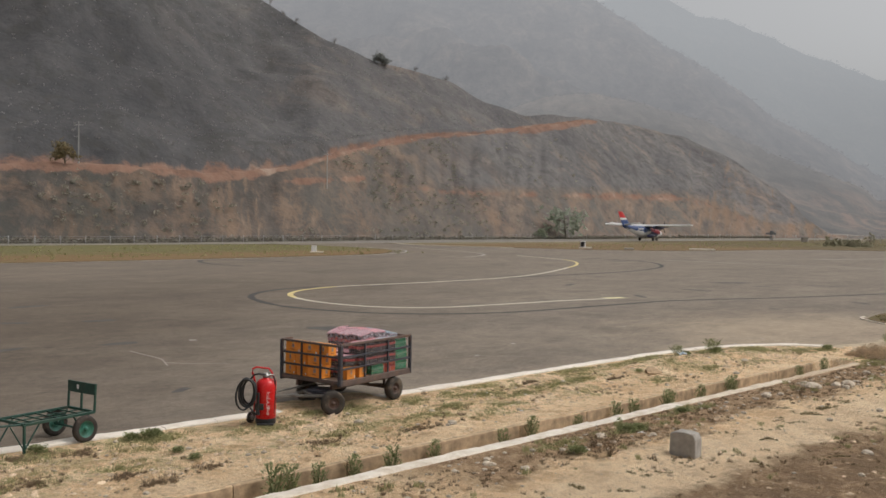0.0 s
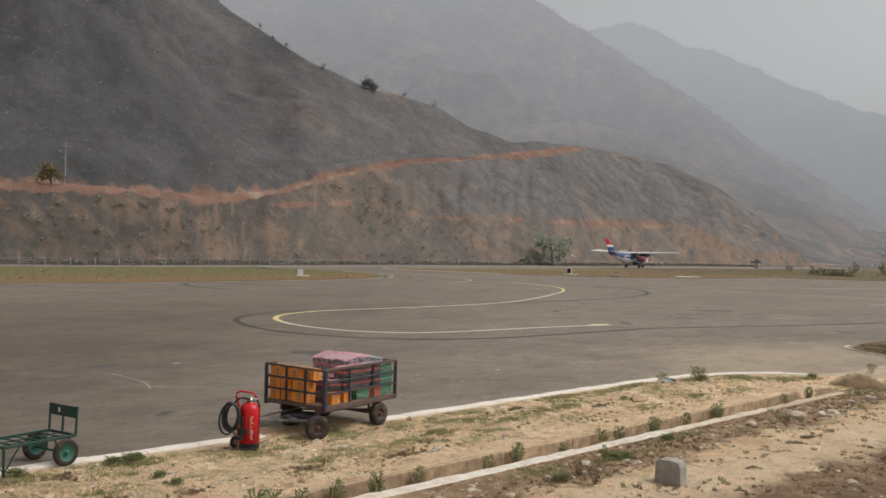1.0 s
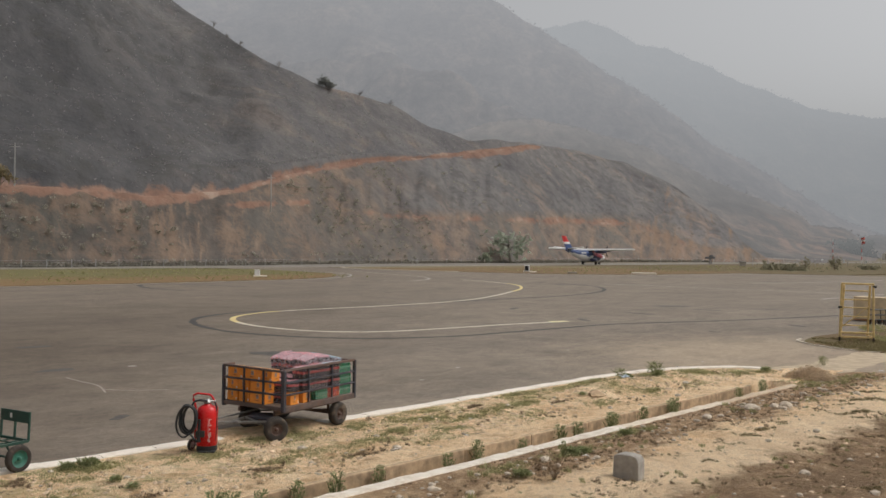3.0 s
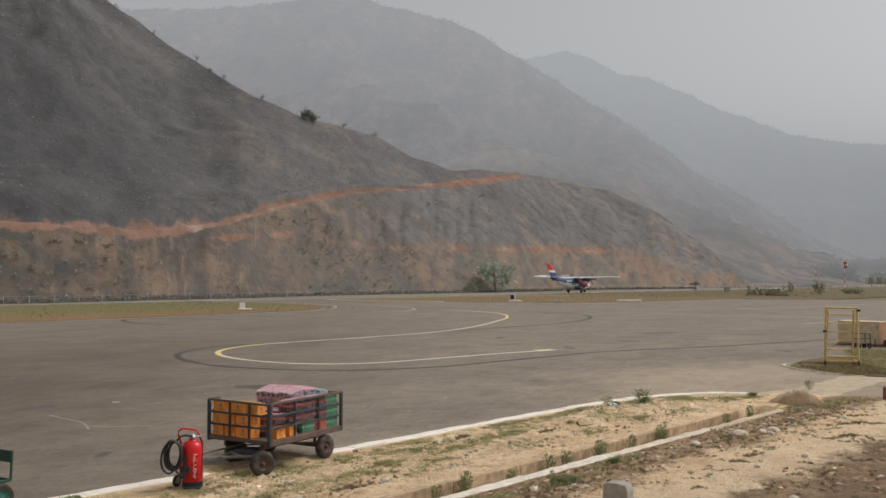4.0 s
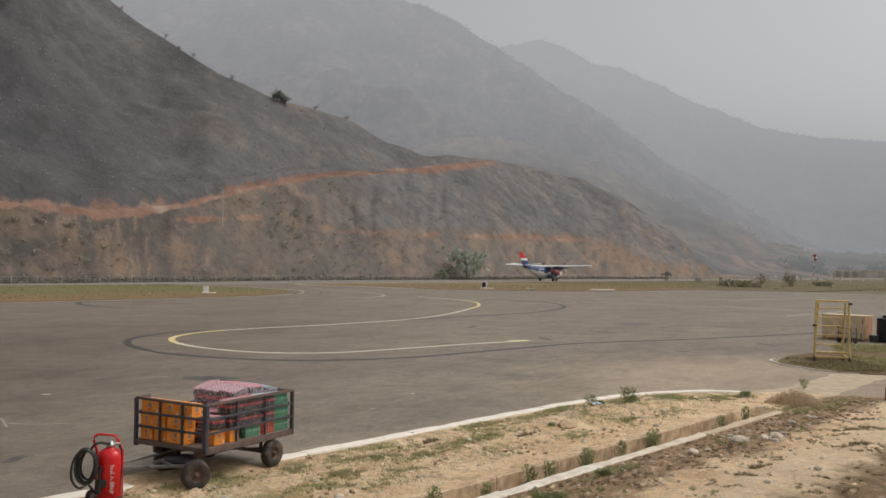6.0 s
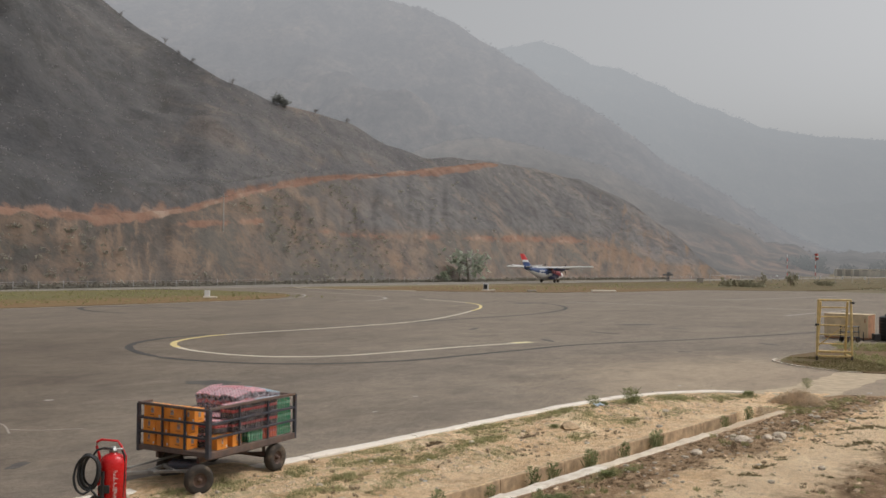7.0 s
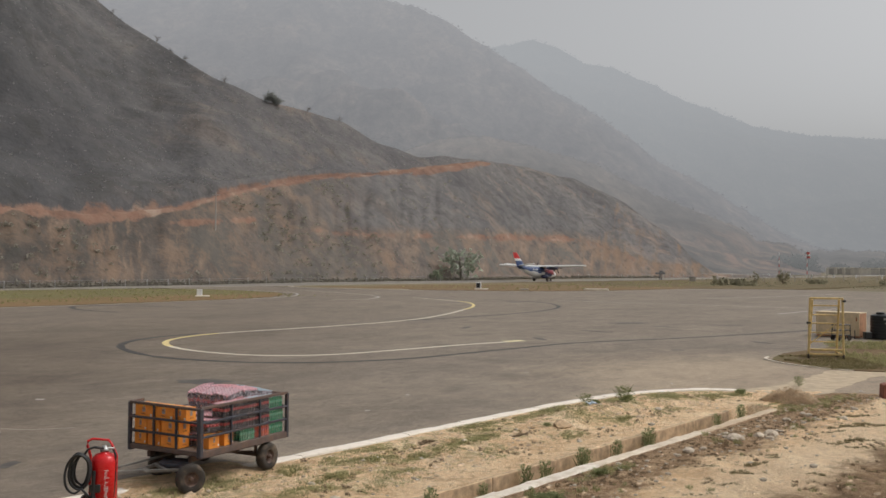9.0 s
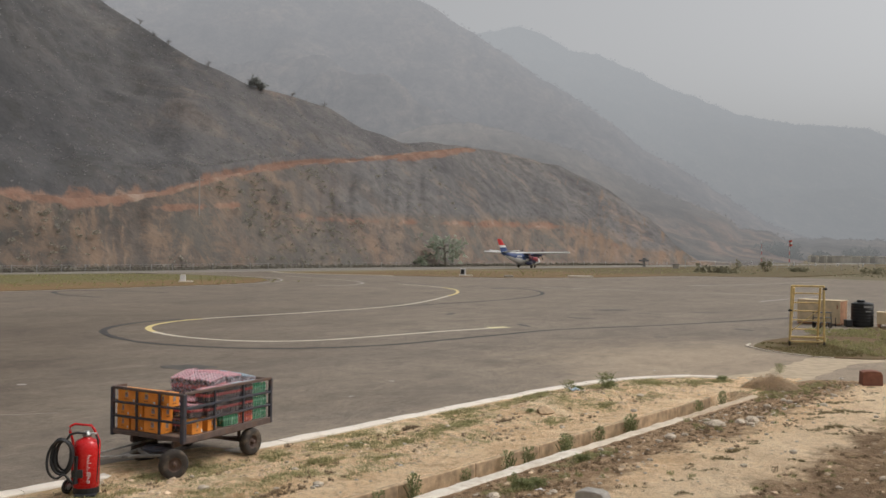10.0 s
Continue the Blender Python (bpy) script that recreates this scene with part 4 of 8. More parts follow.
def make_hill_mesh():
    azs = np.concatenate([np.arange(-68, -28, 0.4), np.arange(-28, 20.01, 0.16)])
    prof = np.concatenate([np.linspace(0, 1, 40), 1 + np.linspace(0.06, 1, 6), 2 + np.linspace(0.012, 1, 52) ** 1.0, 3 + np.linspace(0.15, 1, 7)])
    verts, faces, bare, face, straw, scree, across = [], [], [], [], [], [], []
    foot_az = np.arange(-70, 24, 0.5)
    foot_len = np.cumsum(np.interp(foot_az, *TOE_R)) * radians(0.5)
    for az in azs:
        r0 = float(np.interp(az, *TOE_R))
        se = float(np.interp(az, *SKY_EL))
        te = math.tan(radians(min(float(np.interp(az, *ROAD_EL)), se - 0.05)))
        ts = math.tan(radians(se))
        m1 = 0.95 - 0.40 * max(0, min(1, (az + 15) / 20))
        r1 = (m1 * r0 + EYE_Z) / (m1 - te)
        h1 = EYE_Z + r1 * te
        split = az < 2.4
        if h1 < 0.6:
            r1, h1 = r0 + 2, 0.0
        r1b = r1 + (5.0 if split else 0.5)
        # upper slope from the road to the crest
        m2 = 0.62
        if split and ts > te + 0.004:
            r2 = max((m2 * r1b - h1 + EYE_Z) / (m2 - ts), r1b + 3)
        else:
            r2 = r1b + 4
        h2 = EYE_Z + r2 * ts
        a = radians(az)
        for s in prof:
            if s <= 1:
                r, h = r0 + (r1 - r0) * s, h1 * (s ** 0.92)
                lvl = s
            elif s <= 2:
                r, h = r1 + (r1b - r1) * (s - 1), h1 - (0.8 if split else 0) * math.sin(math.pi * min(1, (s - 1))) * 0.5
                lvl = 1.0
            elif s <= 3:
                k = s - 2
                r, h = r1b + (r2 - r1b) * k, h1 + (h2 - h1) * (k ** 0.97)
                if split and k < 0.16:
                    h += min(4.5, 0.12 * (r2 - r1b)) * (1 - k / 0.16) * min(1, k / 0.03) * 0.5
                lvl = 1 + k
            else:
                k = s - 3
                r, h = r2 + 190 * k, h2 * (1 - k) + (h2 - 95 * k) * k if h2 > 100 else h2 * (1 - 1.05 * k)
                lvl = 2 + k
            x, y = r * math.sin(a), r * math.cos(a)
            p = Vector((x, y, h))
            rise = min(1.0, max(0.0, h / 14.0))
            # gullies run down the cut face, broad folds over the upper slope
            g = noise.fractal(Vector((az * 0.9, r * 0.012, 0)), 0.9, 2.0, 4)
            big = noise.fractal(p * 0.013, 0.9, 2.0, 5)
            if s <= 1:
                h += rise * 2.0 * g * math.sin(math.pi * min(1, s * 1.02)) + 0.5 * rise * noise.noise(p * 0.3)
            elif s <= 3:
                k = max(0.0, lvl - 1)
                h += 0.22 * (r2 - r1b) * big * math.sin(math.pi * min(1, k)) * (0.8) + 0.6 * noise.noise(p * 0.11) * min(1, k * 6)
            verts.append((r * math.sin(a), r * math.cos(a), max(h, -0.3)))
            # bare earth: the cut of the road, the lower terrace, and runs of scree below them
            el = math.degrees(math.atan2(h - EYE_Z, r))
            d = el - float(np.interp(az, *ROAD_EL))
            rag = 1 + 0.5 * noise.fractal(Vector((az * 1.1, 3.1, 0)), 0.9, 2.0, 4)
            cut = float(np.interp(az, ROAD_CUT[0], ROAD_CUT[1] if d < 0 else ROAD_CUT[2])) * rag
            b = 0.95 * math.exp(-(d / max(cut, 0.02)) ** 4) if cut > 0.02 else 0.0
            sc = 0.0
            if s < 0.99:
                d2 = el - float(np.interp(az, *TERRACE_EL)) - 0.10 * noise.noise(Vector((az * 0.9, 4, 1)))
                b = max(b, float(np.interp(az, *TERRACE)) * math.exp(-(d2 / 0.24) ** 2) * min(1.1, max(0.2, 0.85 + 0.8 * noise.fractal(Vector((az * 0.9, 1, 1)), 0.8, 2.0, 3))) if -17.5 < az < 13 else 0.0)
                run = noise.fractal(Vector((az * 1.9 + 0.5 * s, 7, s * 1.1)), 0.75, 2.1, 6)
                sc = float(np.interp(az, [-40, -24, -21.5, -18, -15, -12, -9, -4, 1, 5, 9, 14], [0.04, 0.04, 0.20, 0.25, 0.18, 0.12, 0.15, 0.14, 0.16, 0.22, 0.40, 0.52])) + 0.42 * run
                # broad tan slide
                sc += 0.40 * math.exp(-((az + 20.3 - 0.5 * (1.5 - el)) / 1.3) ** 2) * math.exp(-((el - 0.3) / 1.9) ** 4)
                # the dark scrub between road and terrace
                if az > -9 and d2 > 0.3:
                    sc *= 0.45 if az < 8 else 0.7
            spur = math.exp(-((el - float(np.interp(az, *SPUR_EL))) / 0.75) ** 2) if s > 2 and -24 < az < -6 else 0.0
            if spur and abs(az + 15.4) < 1.1:
                b = max(b, 0.5 * math.exp(-((az + 15.4) / 0.45) ** 2) * math.exp(-((el - 10.0) / 0.2) ** 2))
            across.append(float(np.interp(az, foot_az, foot_len)) + 1.2 * noise.noise(p * 0.08))
            bare.append(max(0.0, min(1.0, b)))
            scree.append(max(0.0, min(1.0, sc)))
            low = 1.0 - max(0.0, min(1.0, (az + 10) / 6)) * max(0.0, min(1.0, (el - float(np.interp(az, *TERRACE_EL)) - 0.1) / 0.5))
            face.append(low if s < 0.99 else 0.0)
            # haze painted as paleness growing to the right, plus the spur's dry grass
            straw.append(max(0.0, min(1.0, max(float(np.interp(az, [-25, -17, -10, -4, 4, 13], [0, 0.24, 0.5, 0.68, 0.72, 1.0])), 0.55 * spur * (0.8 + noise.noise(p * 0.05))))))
    m = len(prof)
    for i in range(len(azs) - 1):
        for j in range(m - 1):
            faces.append((i * m + j, (i + 1) * m + j, (i + 1) * m + j + 1, i * m + j + 1))
    ob = raw("hill", verts, faces, M_HILL, "structure", "steep scrub-covered hill with a cut road of red earth", "hill", True)
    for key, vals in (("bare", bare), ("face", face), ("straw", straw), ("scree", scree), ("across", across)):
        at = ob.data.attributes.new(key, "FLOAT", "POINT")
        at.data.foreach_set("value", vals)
    return np.array(verts).reshape(len(azs), m, 3), azs, prof, np.array(bare).reshape(len(azs), m)


HILL, HILL_AZ, HILL_S, HILL_BARE = make_hill_mesh()


def make_ridge_mesh(name, az_el, r_foot, r_top, material, label, rough, step=0.25, rows=46):
    """A far ridge: slopes with spurs and gullies up to its crest, and a back slope."""
    azs = np.arange(az_el[0][0], az_el[0][-1] + 0.01, step)
    verts, faces = [], []
    n = rows + 6
    for az in azs:
        a = radians(az)
        rt = r_top * (1 + 0.05 * noise.noise(Vector((az * 0.15, 7, 0))))
        ht = EYE_Z + rt * math.tan(radians(float(np.interp(az, *az_el)) + rough * noise.fractal(Vector((az * 1.6, r_top * 0.01, 0)), 0.7, 2.1, 5)))
        for k in range(n):
            s = k / (rows - 1)
            if s <= 1:
                r = r_foot + (rt - r_foot) * s
                h = ht * s ** 1.15
                x, y = r * math.sin(a), r * math.cos(a)
                h += 0.16 * ht * noise.fractal(Vector((x, y, 0)) * (2.6 / (rt - r_foot)), 0.85, 2.0, 6) * math.sin(math.pi * s)
            else:
                q = k - rows + 1
                r, h = rt + q * 0.05 * rt, ht * (1 - q * 0.16)
            verts.append((r * math.sin(a), r * math.cos(a), max(-1.0, h)))
    for i in range(len(azs) - 1):
        for j in range(n - 1):
            faces.append((i * n + j, (i + 1) * n + j, (i + 1) * n + j + 1, i * n + j + 1))
    rng = random.Random(int(r_top))
    crest = [verts[i * n + rows - 1 - rng.choice((0, 0, 0, 1, 2))] for i in range(len(azs)) for _ in range(7)]
    raw(name, verts, faces, material, "structure", label, "mountain", True)
    k = r_top * 0.0017
    return [(x + rng.uniform(-1, 1) * r_top * 0.004, y + rng.uniform(-1, 1) * r_top * 0.004, z - 0.35 * k, k * rng.uniform(0.3, 1.25)) for x, y, z in crest]


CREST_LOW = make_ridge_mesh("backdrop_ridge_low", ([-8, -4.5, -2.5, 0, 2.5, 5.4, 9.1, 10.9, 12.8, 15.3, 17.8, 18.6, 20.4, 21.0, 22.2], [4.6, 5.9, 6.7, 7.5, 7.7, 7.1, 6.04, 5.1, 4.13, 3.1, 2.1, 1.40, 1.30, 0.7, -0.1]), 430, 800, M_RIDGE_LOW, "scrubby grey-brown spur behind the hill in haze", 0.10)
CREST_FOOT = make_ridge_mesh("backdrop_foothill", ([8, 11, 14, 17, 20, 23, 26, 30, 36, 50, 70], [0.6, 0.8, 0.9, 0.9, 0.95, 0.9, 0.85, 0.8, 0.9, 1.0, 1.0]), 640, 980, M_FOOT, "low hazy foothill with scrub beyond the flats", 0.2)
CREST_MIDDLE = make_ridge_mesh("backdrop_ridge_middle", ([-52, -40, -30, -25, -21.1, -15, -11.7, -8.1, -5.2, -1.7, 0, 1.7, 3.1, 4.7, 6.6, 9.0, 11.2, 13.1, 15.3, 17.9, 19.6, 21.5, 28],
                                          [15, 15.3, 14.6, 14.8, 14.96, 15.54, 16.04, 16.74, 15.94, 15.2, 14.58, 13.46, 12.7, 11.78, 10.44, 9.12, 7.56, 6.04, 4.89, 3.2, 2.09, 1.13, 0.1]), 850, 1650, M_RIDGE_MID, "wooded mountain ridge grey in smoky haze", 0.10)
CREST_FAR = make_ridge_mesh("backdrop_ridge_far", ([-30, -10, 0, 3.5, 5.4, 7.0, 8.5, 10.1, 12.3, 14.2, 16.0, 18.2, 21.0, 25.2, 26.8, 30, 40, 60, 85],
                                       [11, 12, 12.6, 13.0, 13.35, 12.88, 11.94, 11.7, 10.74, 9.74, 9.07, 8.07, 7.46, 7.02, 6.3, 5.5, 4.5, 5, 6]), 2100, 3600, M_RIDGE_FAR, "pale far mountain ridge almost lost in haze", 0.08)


def scatter_clumps(name, spots, material, label, category, tris=11, seed=3, leaf=0.24):
    """Many small bushes as loose leaf triangles: one object."""
    rng = np.random.default_rng(seed)
    V, F = [], []
    for (x, y, z, s) in spots:
        c = np.array([x, y, z + 0.35 * s])
        d = rng.normal(size=(tris, 3))
        d /= np.linalg.norm(d, axis=1)[:, None]
        d[:, 2] = np.abs(d[:, 2]) * 0.9 - 0.15
        base = len(V)
        for q in range(tris):
            p = c + d[q] * s * rng.uniform(0.25, 0.62)
            t = rng.normal(size=(3, 3)) * s * leaf
            V += [tuple(p + t[0]), tuple(p + t[1]), tuple(p + t[2])]
            F.append((base + 3 * q, base + 3 * q + 1, base + 3 * q + 2))
    return raw(name, V, F, material, "stuff", label, category)


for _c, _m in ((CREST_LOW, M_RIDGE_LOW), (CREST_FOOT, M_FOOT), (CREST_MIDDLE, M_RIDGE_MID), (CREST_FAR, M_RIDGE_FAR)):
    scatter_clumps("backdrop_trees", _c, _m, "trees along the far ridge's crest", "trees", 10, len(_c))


def hill_point(az, s):
    fi = float(np.interp(az, HILL_AZ, np.arange(len(HILL_AZ)))) * 0.99999
    i = int(fi)
    j = int(min(max(np.searchsorted(HILL_S, s) - 1, 0), len(HILL_S) - 2))
    fj = min(max((s - HILL_S[j]) / (HILL_S[j + 1] - HILL_S[j]), 0), 1)
    a = HILL[i, j] * (1 - fj) + HILL[i, j + 1] * fj
    b = HILL[i + 1, j] * (1 - fj) + HILL[i + 1, j + 1] * fj
    return a + (b - a) * (fi - i), HILL_BARE[i, j]


_rng = random.Random(11)
_spots, _bushes = [], []
while len(_spots) < 6000:
    az = _rng.uniform(-40, 16)
    s = _rng.choice([_rng.uniform(2.0, 3.0), 2 + _rng.random() ** 1.6]) if az < 2.4 else _rng.uniform(0.4, 0.99)
    if _rng.random() < (az + 10) / 12:
        continue
    p, b = hill_point(az, s)
    if _rng.random() < b * 1.1 or p[2] < 0.6:
        continue
    _spots.append((p[0] + _rng.uniform(-1, 1), p[1] + _rng.uniform(-1, 1), p[2] - 0.2, _rng.uniform(0.2, 0.5)))
while len(_bushes) < 900:
    az, s = _rng.uniform(-40, 15), _rng.uniform(0.02, 0.97)
    if az < -17 and _rng.random() < 0.75:
        continue
    p, b = hill_point(az, s)
    if _rng.random() < b * 1.3 or p[2] < 0.3 or _rng.random() < (az + 6) / 11 or noise.noise(Vector((p[0] * 0.07, p[1] * 0.07, p[2] * 0.05))) < -0.05:
        continue
    _bushes.append((p[0] + _rng.uniform(-1, 1), p[1] + _rng.uniform(-1, 1), p[2] - 0.25, _rng.uniform(0.3, 1.0)))
scatter_clumps("hillside_scrub", _spots, M_SCRUB, "grey leafless scrub all over the hillside", "scrub", 7)
scatter_clumps("hillside_bushes", _bushes, M_BUSH, "dusty brown bushes on the cut slope", "bushes", 22, 5, 0.15)


def tree(name, place, height, spread, material, label, seed, leaves=420, trunk=0.25, bark=None):
    """Tapered trunk, limbs and a crown of loose leaf clumps."""
    rng = random.Random(seed)
    t = thing(name, Matrix.Translation(place), label, "tree")
    bm = bmesh.new()
    top = Vector((rng.uniform(-0.1, 0.1) * height, rng.uniform(-0.1, 0.1) * height, height * 0.72))
    rod(bm, (0, 0, -0.3), top, 0.035 * height, 0.012 * height, 7)
    ends = [top]
    for k in range(8):
        a = rng.uniform(0, 6.28)
        b = top * rng.uniform(trunk, 0.9)
        e = b + Vector((math.cos(a) * spread * 0.42, math.sin(a) * spread * 0.42, height * rng.uniform(0.05, 0.3)))
        rod(bm, b, e, 0.013 * height, 0.005 * height, 5)
        ends.append(e)
    part("trunk", bm, bark or M_BARK, t)
    bm = bmesh.new()
    for k in range(leaves):
        c = rng.choice(ends) + Vector((rng.gauss(0, 0.15) * spread, rng.gauss(0, 0.15) * spread, rng.gauss(0, 0.09) * height))
        s = spread * rng.uniform(0.04, 0.09)
        vs = [bm.verts.new(c + Vector((rng.gauss(0, s), rng.gauss(0, s), rng.gauss(0, s)))) for _ in range(4)]
        bm.faces.new(vs[:3])
        bm.faces.new((vs[0], vs[2], vs[3]))
    part("crown", bm, material, t)
    return t


def polar(az, r, z=0.0):
    return Vector((r * math.sin(radians(az)), r * math.cos(radians(az)), z))


tree("toe_tree", polar(1.25, 199, -0.1), 7.6, 6.2, M_TOE_TREE, "hazed grey-green open tree at the foot of the hill", 1, 190, 0.1, M_HEDGE)
tree("toe_tree", polar(-0.4, 196, -0.1), 2.2, 2.2, M_FAR_TREE, "low dark green bush at the foot of the hill", 5, 350, 0.15)
_p, _b = hill_point(-10.3, 2.99)
tree("crest_tree", (_p[0], _p[1], _p[2] - 0.4), 2.6, 3.2, M_TREE, "dark round tree on the hill's crest", 2, 500)
_p, _b = hill_point(-28.6, 1.0)
tree("road_tree", (_p[0], _p[1], _p[2] - 0.6), 4.0, 2.6, M_TUFT, "dusty tree beside the cut road", 3, 300)
for i, az in enumerate([-21.5, -19.4, -17.0, -16.2, -15.4, -13.1, -8.2, -6.3]):
    _p, _b = hill_point(az, 2.99)
    tree("crest_tree", (_p[0], _p[1], _p[2] - 0.3), 1.5 + 0.4 * (i % 3), 1.2, M_SCRUB, "thin bare tree on the hill's crest", 20 + i, 60)

# ---------------- far flats to the side of the apron ----------------
for i, (az, r, h, w) in enumerate([(16.9, 190, 1.2, 4.6), (17.8, 186, 1.1, 4.6), (18.35, 205, 2.6, 1.7), (19.95, 200, 3.2, 2.4), (21.8, 215, 1.2, 3.4), (25.6, 210, 1.3, 3.4), (27.8, 200, 1.4, 3.0),
                                   (20.7, 520, 11, 15.0), (22.9, 520, 6.5, 7.0), (24.9, 540, 7.5, 13.0), (27.2, 560, 9.0, 11.0), (29.5, 560, 8.0, 10.0)] ):
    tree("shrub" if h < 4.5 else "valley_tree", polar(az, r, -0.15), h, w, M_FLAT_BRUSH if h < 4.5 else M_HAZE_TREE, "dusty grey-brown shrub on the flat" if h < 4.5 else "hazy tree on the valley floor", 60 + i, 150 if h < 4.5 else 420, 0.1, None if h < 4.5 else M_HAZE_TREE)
_rng = random.Random(5)
_spots = []
for _ in range(2600):
    az, r = _rng.uniform(15.6, 34), 178 + 190 * _rng.random() ** 1.6
    if noise.noise(Vector((az * 0.9, r * 0.02, 3))) < -0.2:
        continue
    q = polar(az, r)
    _spots.append((q.x, q.y, -0.14, _rng.uniform(0.15, 0.45)))
scatter_clumps("dry_brush", _spots, M_FLAT_BRUSH, "dry low brush over the flats", "brush", 7, 8)
_spots = []
for _ in range(2600):
    az = _rng.uniform(-42, 13)
    q = polar(az, float(np.interp(az, *TOE_R)) - _rng.uniform(-0.6, 1.4))
    _spots.append((q.x, q.y, -0.12, _rng.uniform(0.3, 0.9)))
scatter_clumps("hedge", _spots, M_HEDGE, "low dusty dark hedge along the hill's foot", "hedge", 9, 9)


def fence(name, pts, height, label):
    """Fence posts with three wires between them."""
    f = thing(name, Matrix.Identity(4), label, "fence")
    bm = bmesh.new()
    box(bm, (0, 0, height / 2), (0.09, 0.09, height), 0.015)
    box(bm, (0, 0, height + 0.02), (0.12, 0.12, 0.04), 0.015)
    first = part("post", bm, M_GALV, f)
    first.matrix_basis = Matrix.Translation(pts[0])
    for p in pts[1:]:
        piece("post", first.data, f, Matrix.Translation(p) @ pose(0, 0, 0, random.uniform(-2, 2), random.uniform(-2, 2), 0))
    for k in (0.35, 0.65, 0.95):
        bm = bmesh.new()
        tube(bm, [p + Vector((0, 0, height * k)) for p in pts], 0.012, 4)
        part("wire", bm, M_STEEL, f)
    return f


_az, _posts = -40.0, []
while _az < 15:
    _r = float(np.interp(_az, *TOE_R)) - 2.2
    _posts.append(polar(_az, _r, -0.12))
    _az += math.degrees(2.9 / _r)
fence("fence", _posts, 1.05, "wire fence with pale posts along the hill's foot")
fence("fence", [polar(az, 232 + 2 * (az - 16), -0.12) for az in np.arange(15.5, 33, 0.85)], 1.9, "wire fence with pale concrete posts across the flat")


def marker_post(place):
    p = thing("marker_post", Matrix.Translation(place), "short white painted marker post on the flat", "post", "white posts on the flat")
    bm = bmesh.new()
    box(bm, (0, 0, 0.5), (0.42, 0.3, 1.0), 0.04)
    part("post_shaft", bm, M_AC_WHITE, p)
    bm = bmesh.new()
    lathe(bm, [(0, 1.0), (0.26, 1.0), (0.26, 1.1), (0.15, 1.28), (0, 1.3)], 10)
    part("post_cap", bm, M_AC_WHITE, p)
    return p


_post = marker_post(polar(19.2, 336, -0.12))
for az in (20.35, 21.5, 22.65, 23.8, 25.1, 26.4, 27.7, 29.0):
    copy_thing(_post, Matrix.Translation(polar(az, 336, -0.12)))


def far_wall():
    w = thing("boundary_building", Matrix.Identity(4), "long low plastered building with dark openings in the haze", "building")
    a, b = polar(22.3, 500, -0.12), polar(34, 480, -0.12)
    d = (b - a)
    n = 26
    t = d.to_track_quat("X", "Z").to_matrix().to_4x4() @ Matrix.Diagonal((1, 1, 1.28, 1))
    L = d.length / n
    pm, bm2, lm = bmesh.new(), bmesh.new(), bmesh.new()
    box(pm, (0, 0, 1.2), (L * 0.34, 0.5, 2.4), 0.03)
    # shade inside each bay, as a grey panel paled for haze
    box(bm2, (0, 0.6, 1.1), (L * 0.68, 0.3, 2.2), 0.02)
    box(lm, (0, 0, 2.6), (L * 1.01, 0.9, 0.4), 0.03)
    meshes = []
    for nm, q, m in (("pillar", pm, M_WALL_FAR), ("opening", bm2, M_OPENING), ("lintel", lm, M_WALL_FAR)):
        o = part(nm, q, m, w)
        meshes.append(o)
    for i in range(n):
        for o in meshes:
            if o.name.startswith("opening") and i > 0 and (i * 7) % 5 in (0, 1, 3):
                me = meshes[0].data
                mm = Matrix.Translation(a + d * ((i + 0.5) / n)) @ t @ Matrix.Diagonal((2.3, 0.6, 0.95, 1))
                piece("infill", me, w, mm)
                continue
            off = 0.5 if o is not meshes[0] else 0.0
            mm = Matrix.Translation(a + d * ((i + off) / n)) @ t
            if i == 0:
                o.matrix_basis = mm
            else:
                piece(o.name.split(".")[0], o.data, w, mm)
    return w


far_wall()


def banded_mast(place, height, label, sock):
    m = thing("windsock_mast" if sock else "marker_mast", Matrix.Translation(place), label, "mast")
    n = 7
    for k in range(n):
        bm = bmesh.new()
        rod(bm, (0, 0, height * k / n), (0, 0, height * (k + 1) / n), 0.16 - 0.012 * k, 0.15 - 0.012 * k, 8)
        part("mast_section", bm, M_WINDSOCK if k % 2 else M_AC_WHITE, m, "red painted section" if k % 2 else "white painted section")
    if sock:
        bm = bmesh.new()
        q = Matrix.Translation((0.25, 0, height - 0.1)) @ pose(0, 0, 0, 0, 170, 0)
        lathe(bm, [(0.55, 0.0), (0.52, 0.7)], 12, q)
        part("windsock", bm, M_WINDSOCK, m, "red band of a limp cloth windsock")
        bm = bmesh.new()
        lathe(bm, [(0.52, 0.7), (0.46, 1.3)], 12, q)
        part("windsock", bm, M_AC_WHITE, m, "white band of a limp cloth windsock")
        bm = bmesh.new()
        lathe(bm, [(0.46, 1.3), (0.38, 2.0)], 12, q)
        part("windsock", bm, M_WINDSOCK, m, "red band of a limp cloth windsock")
    return m


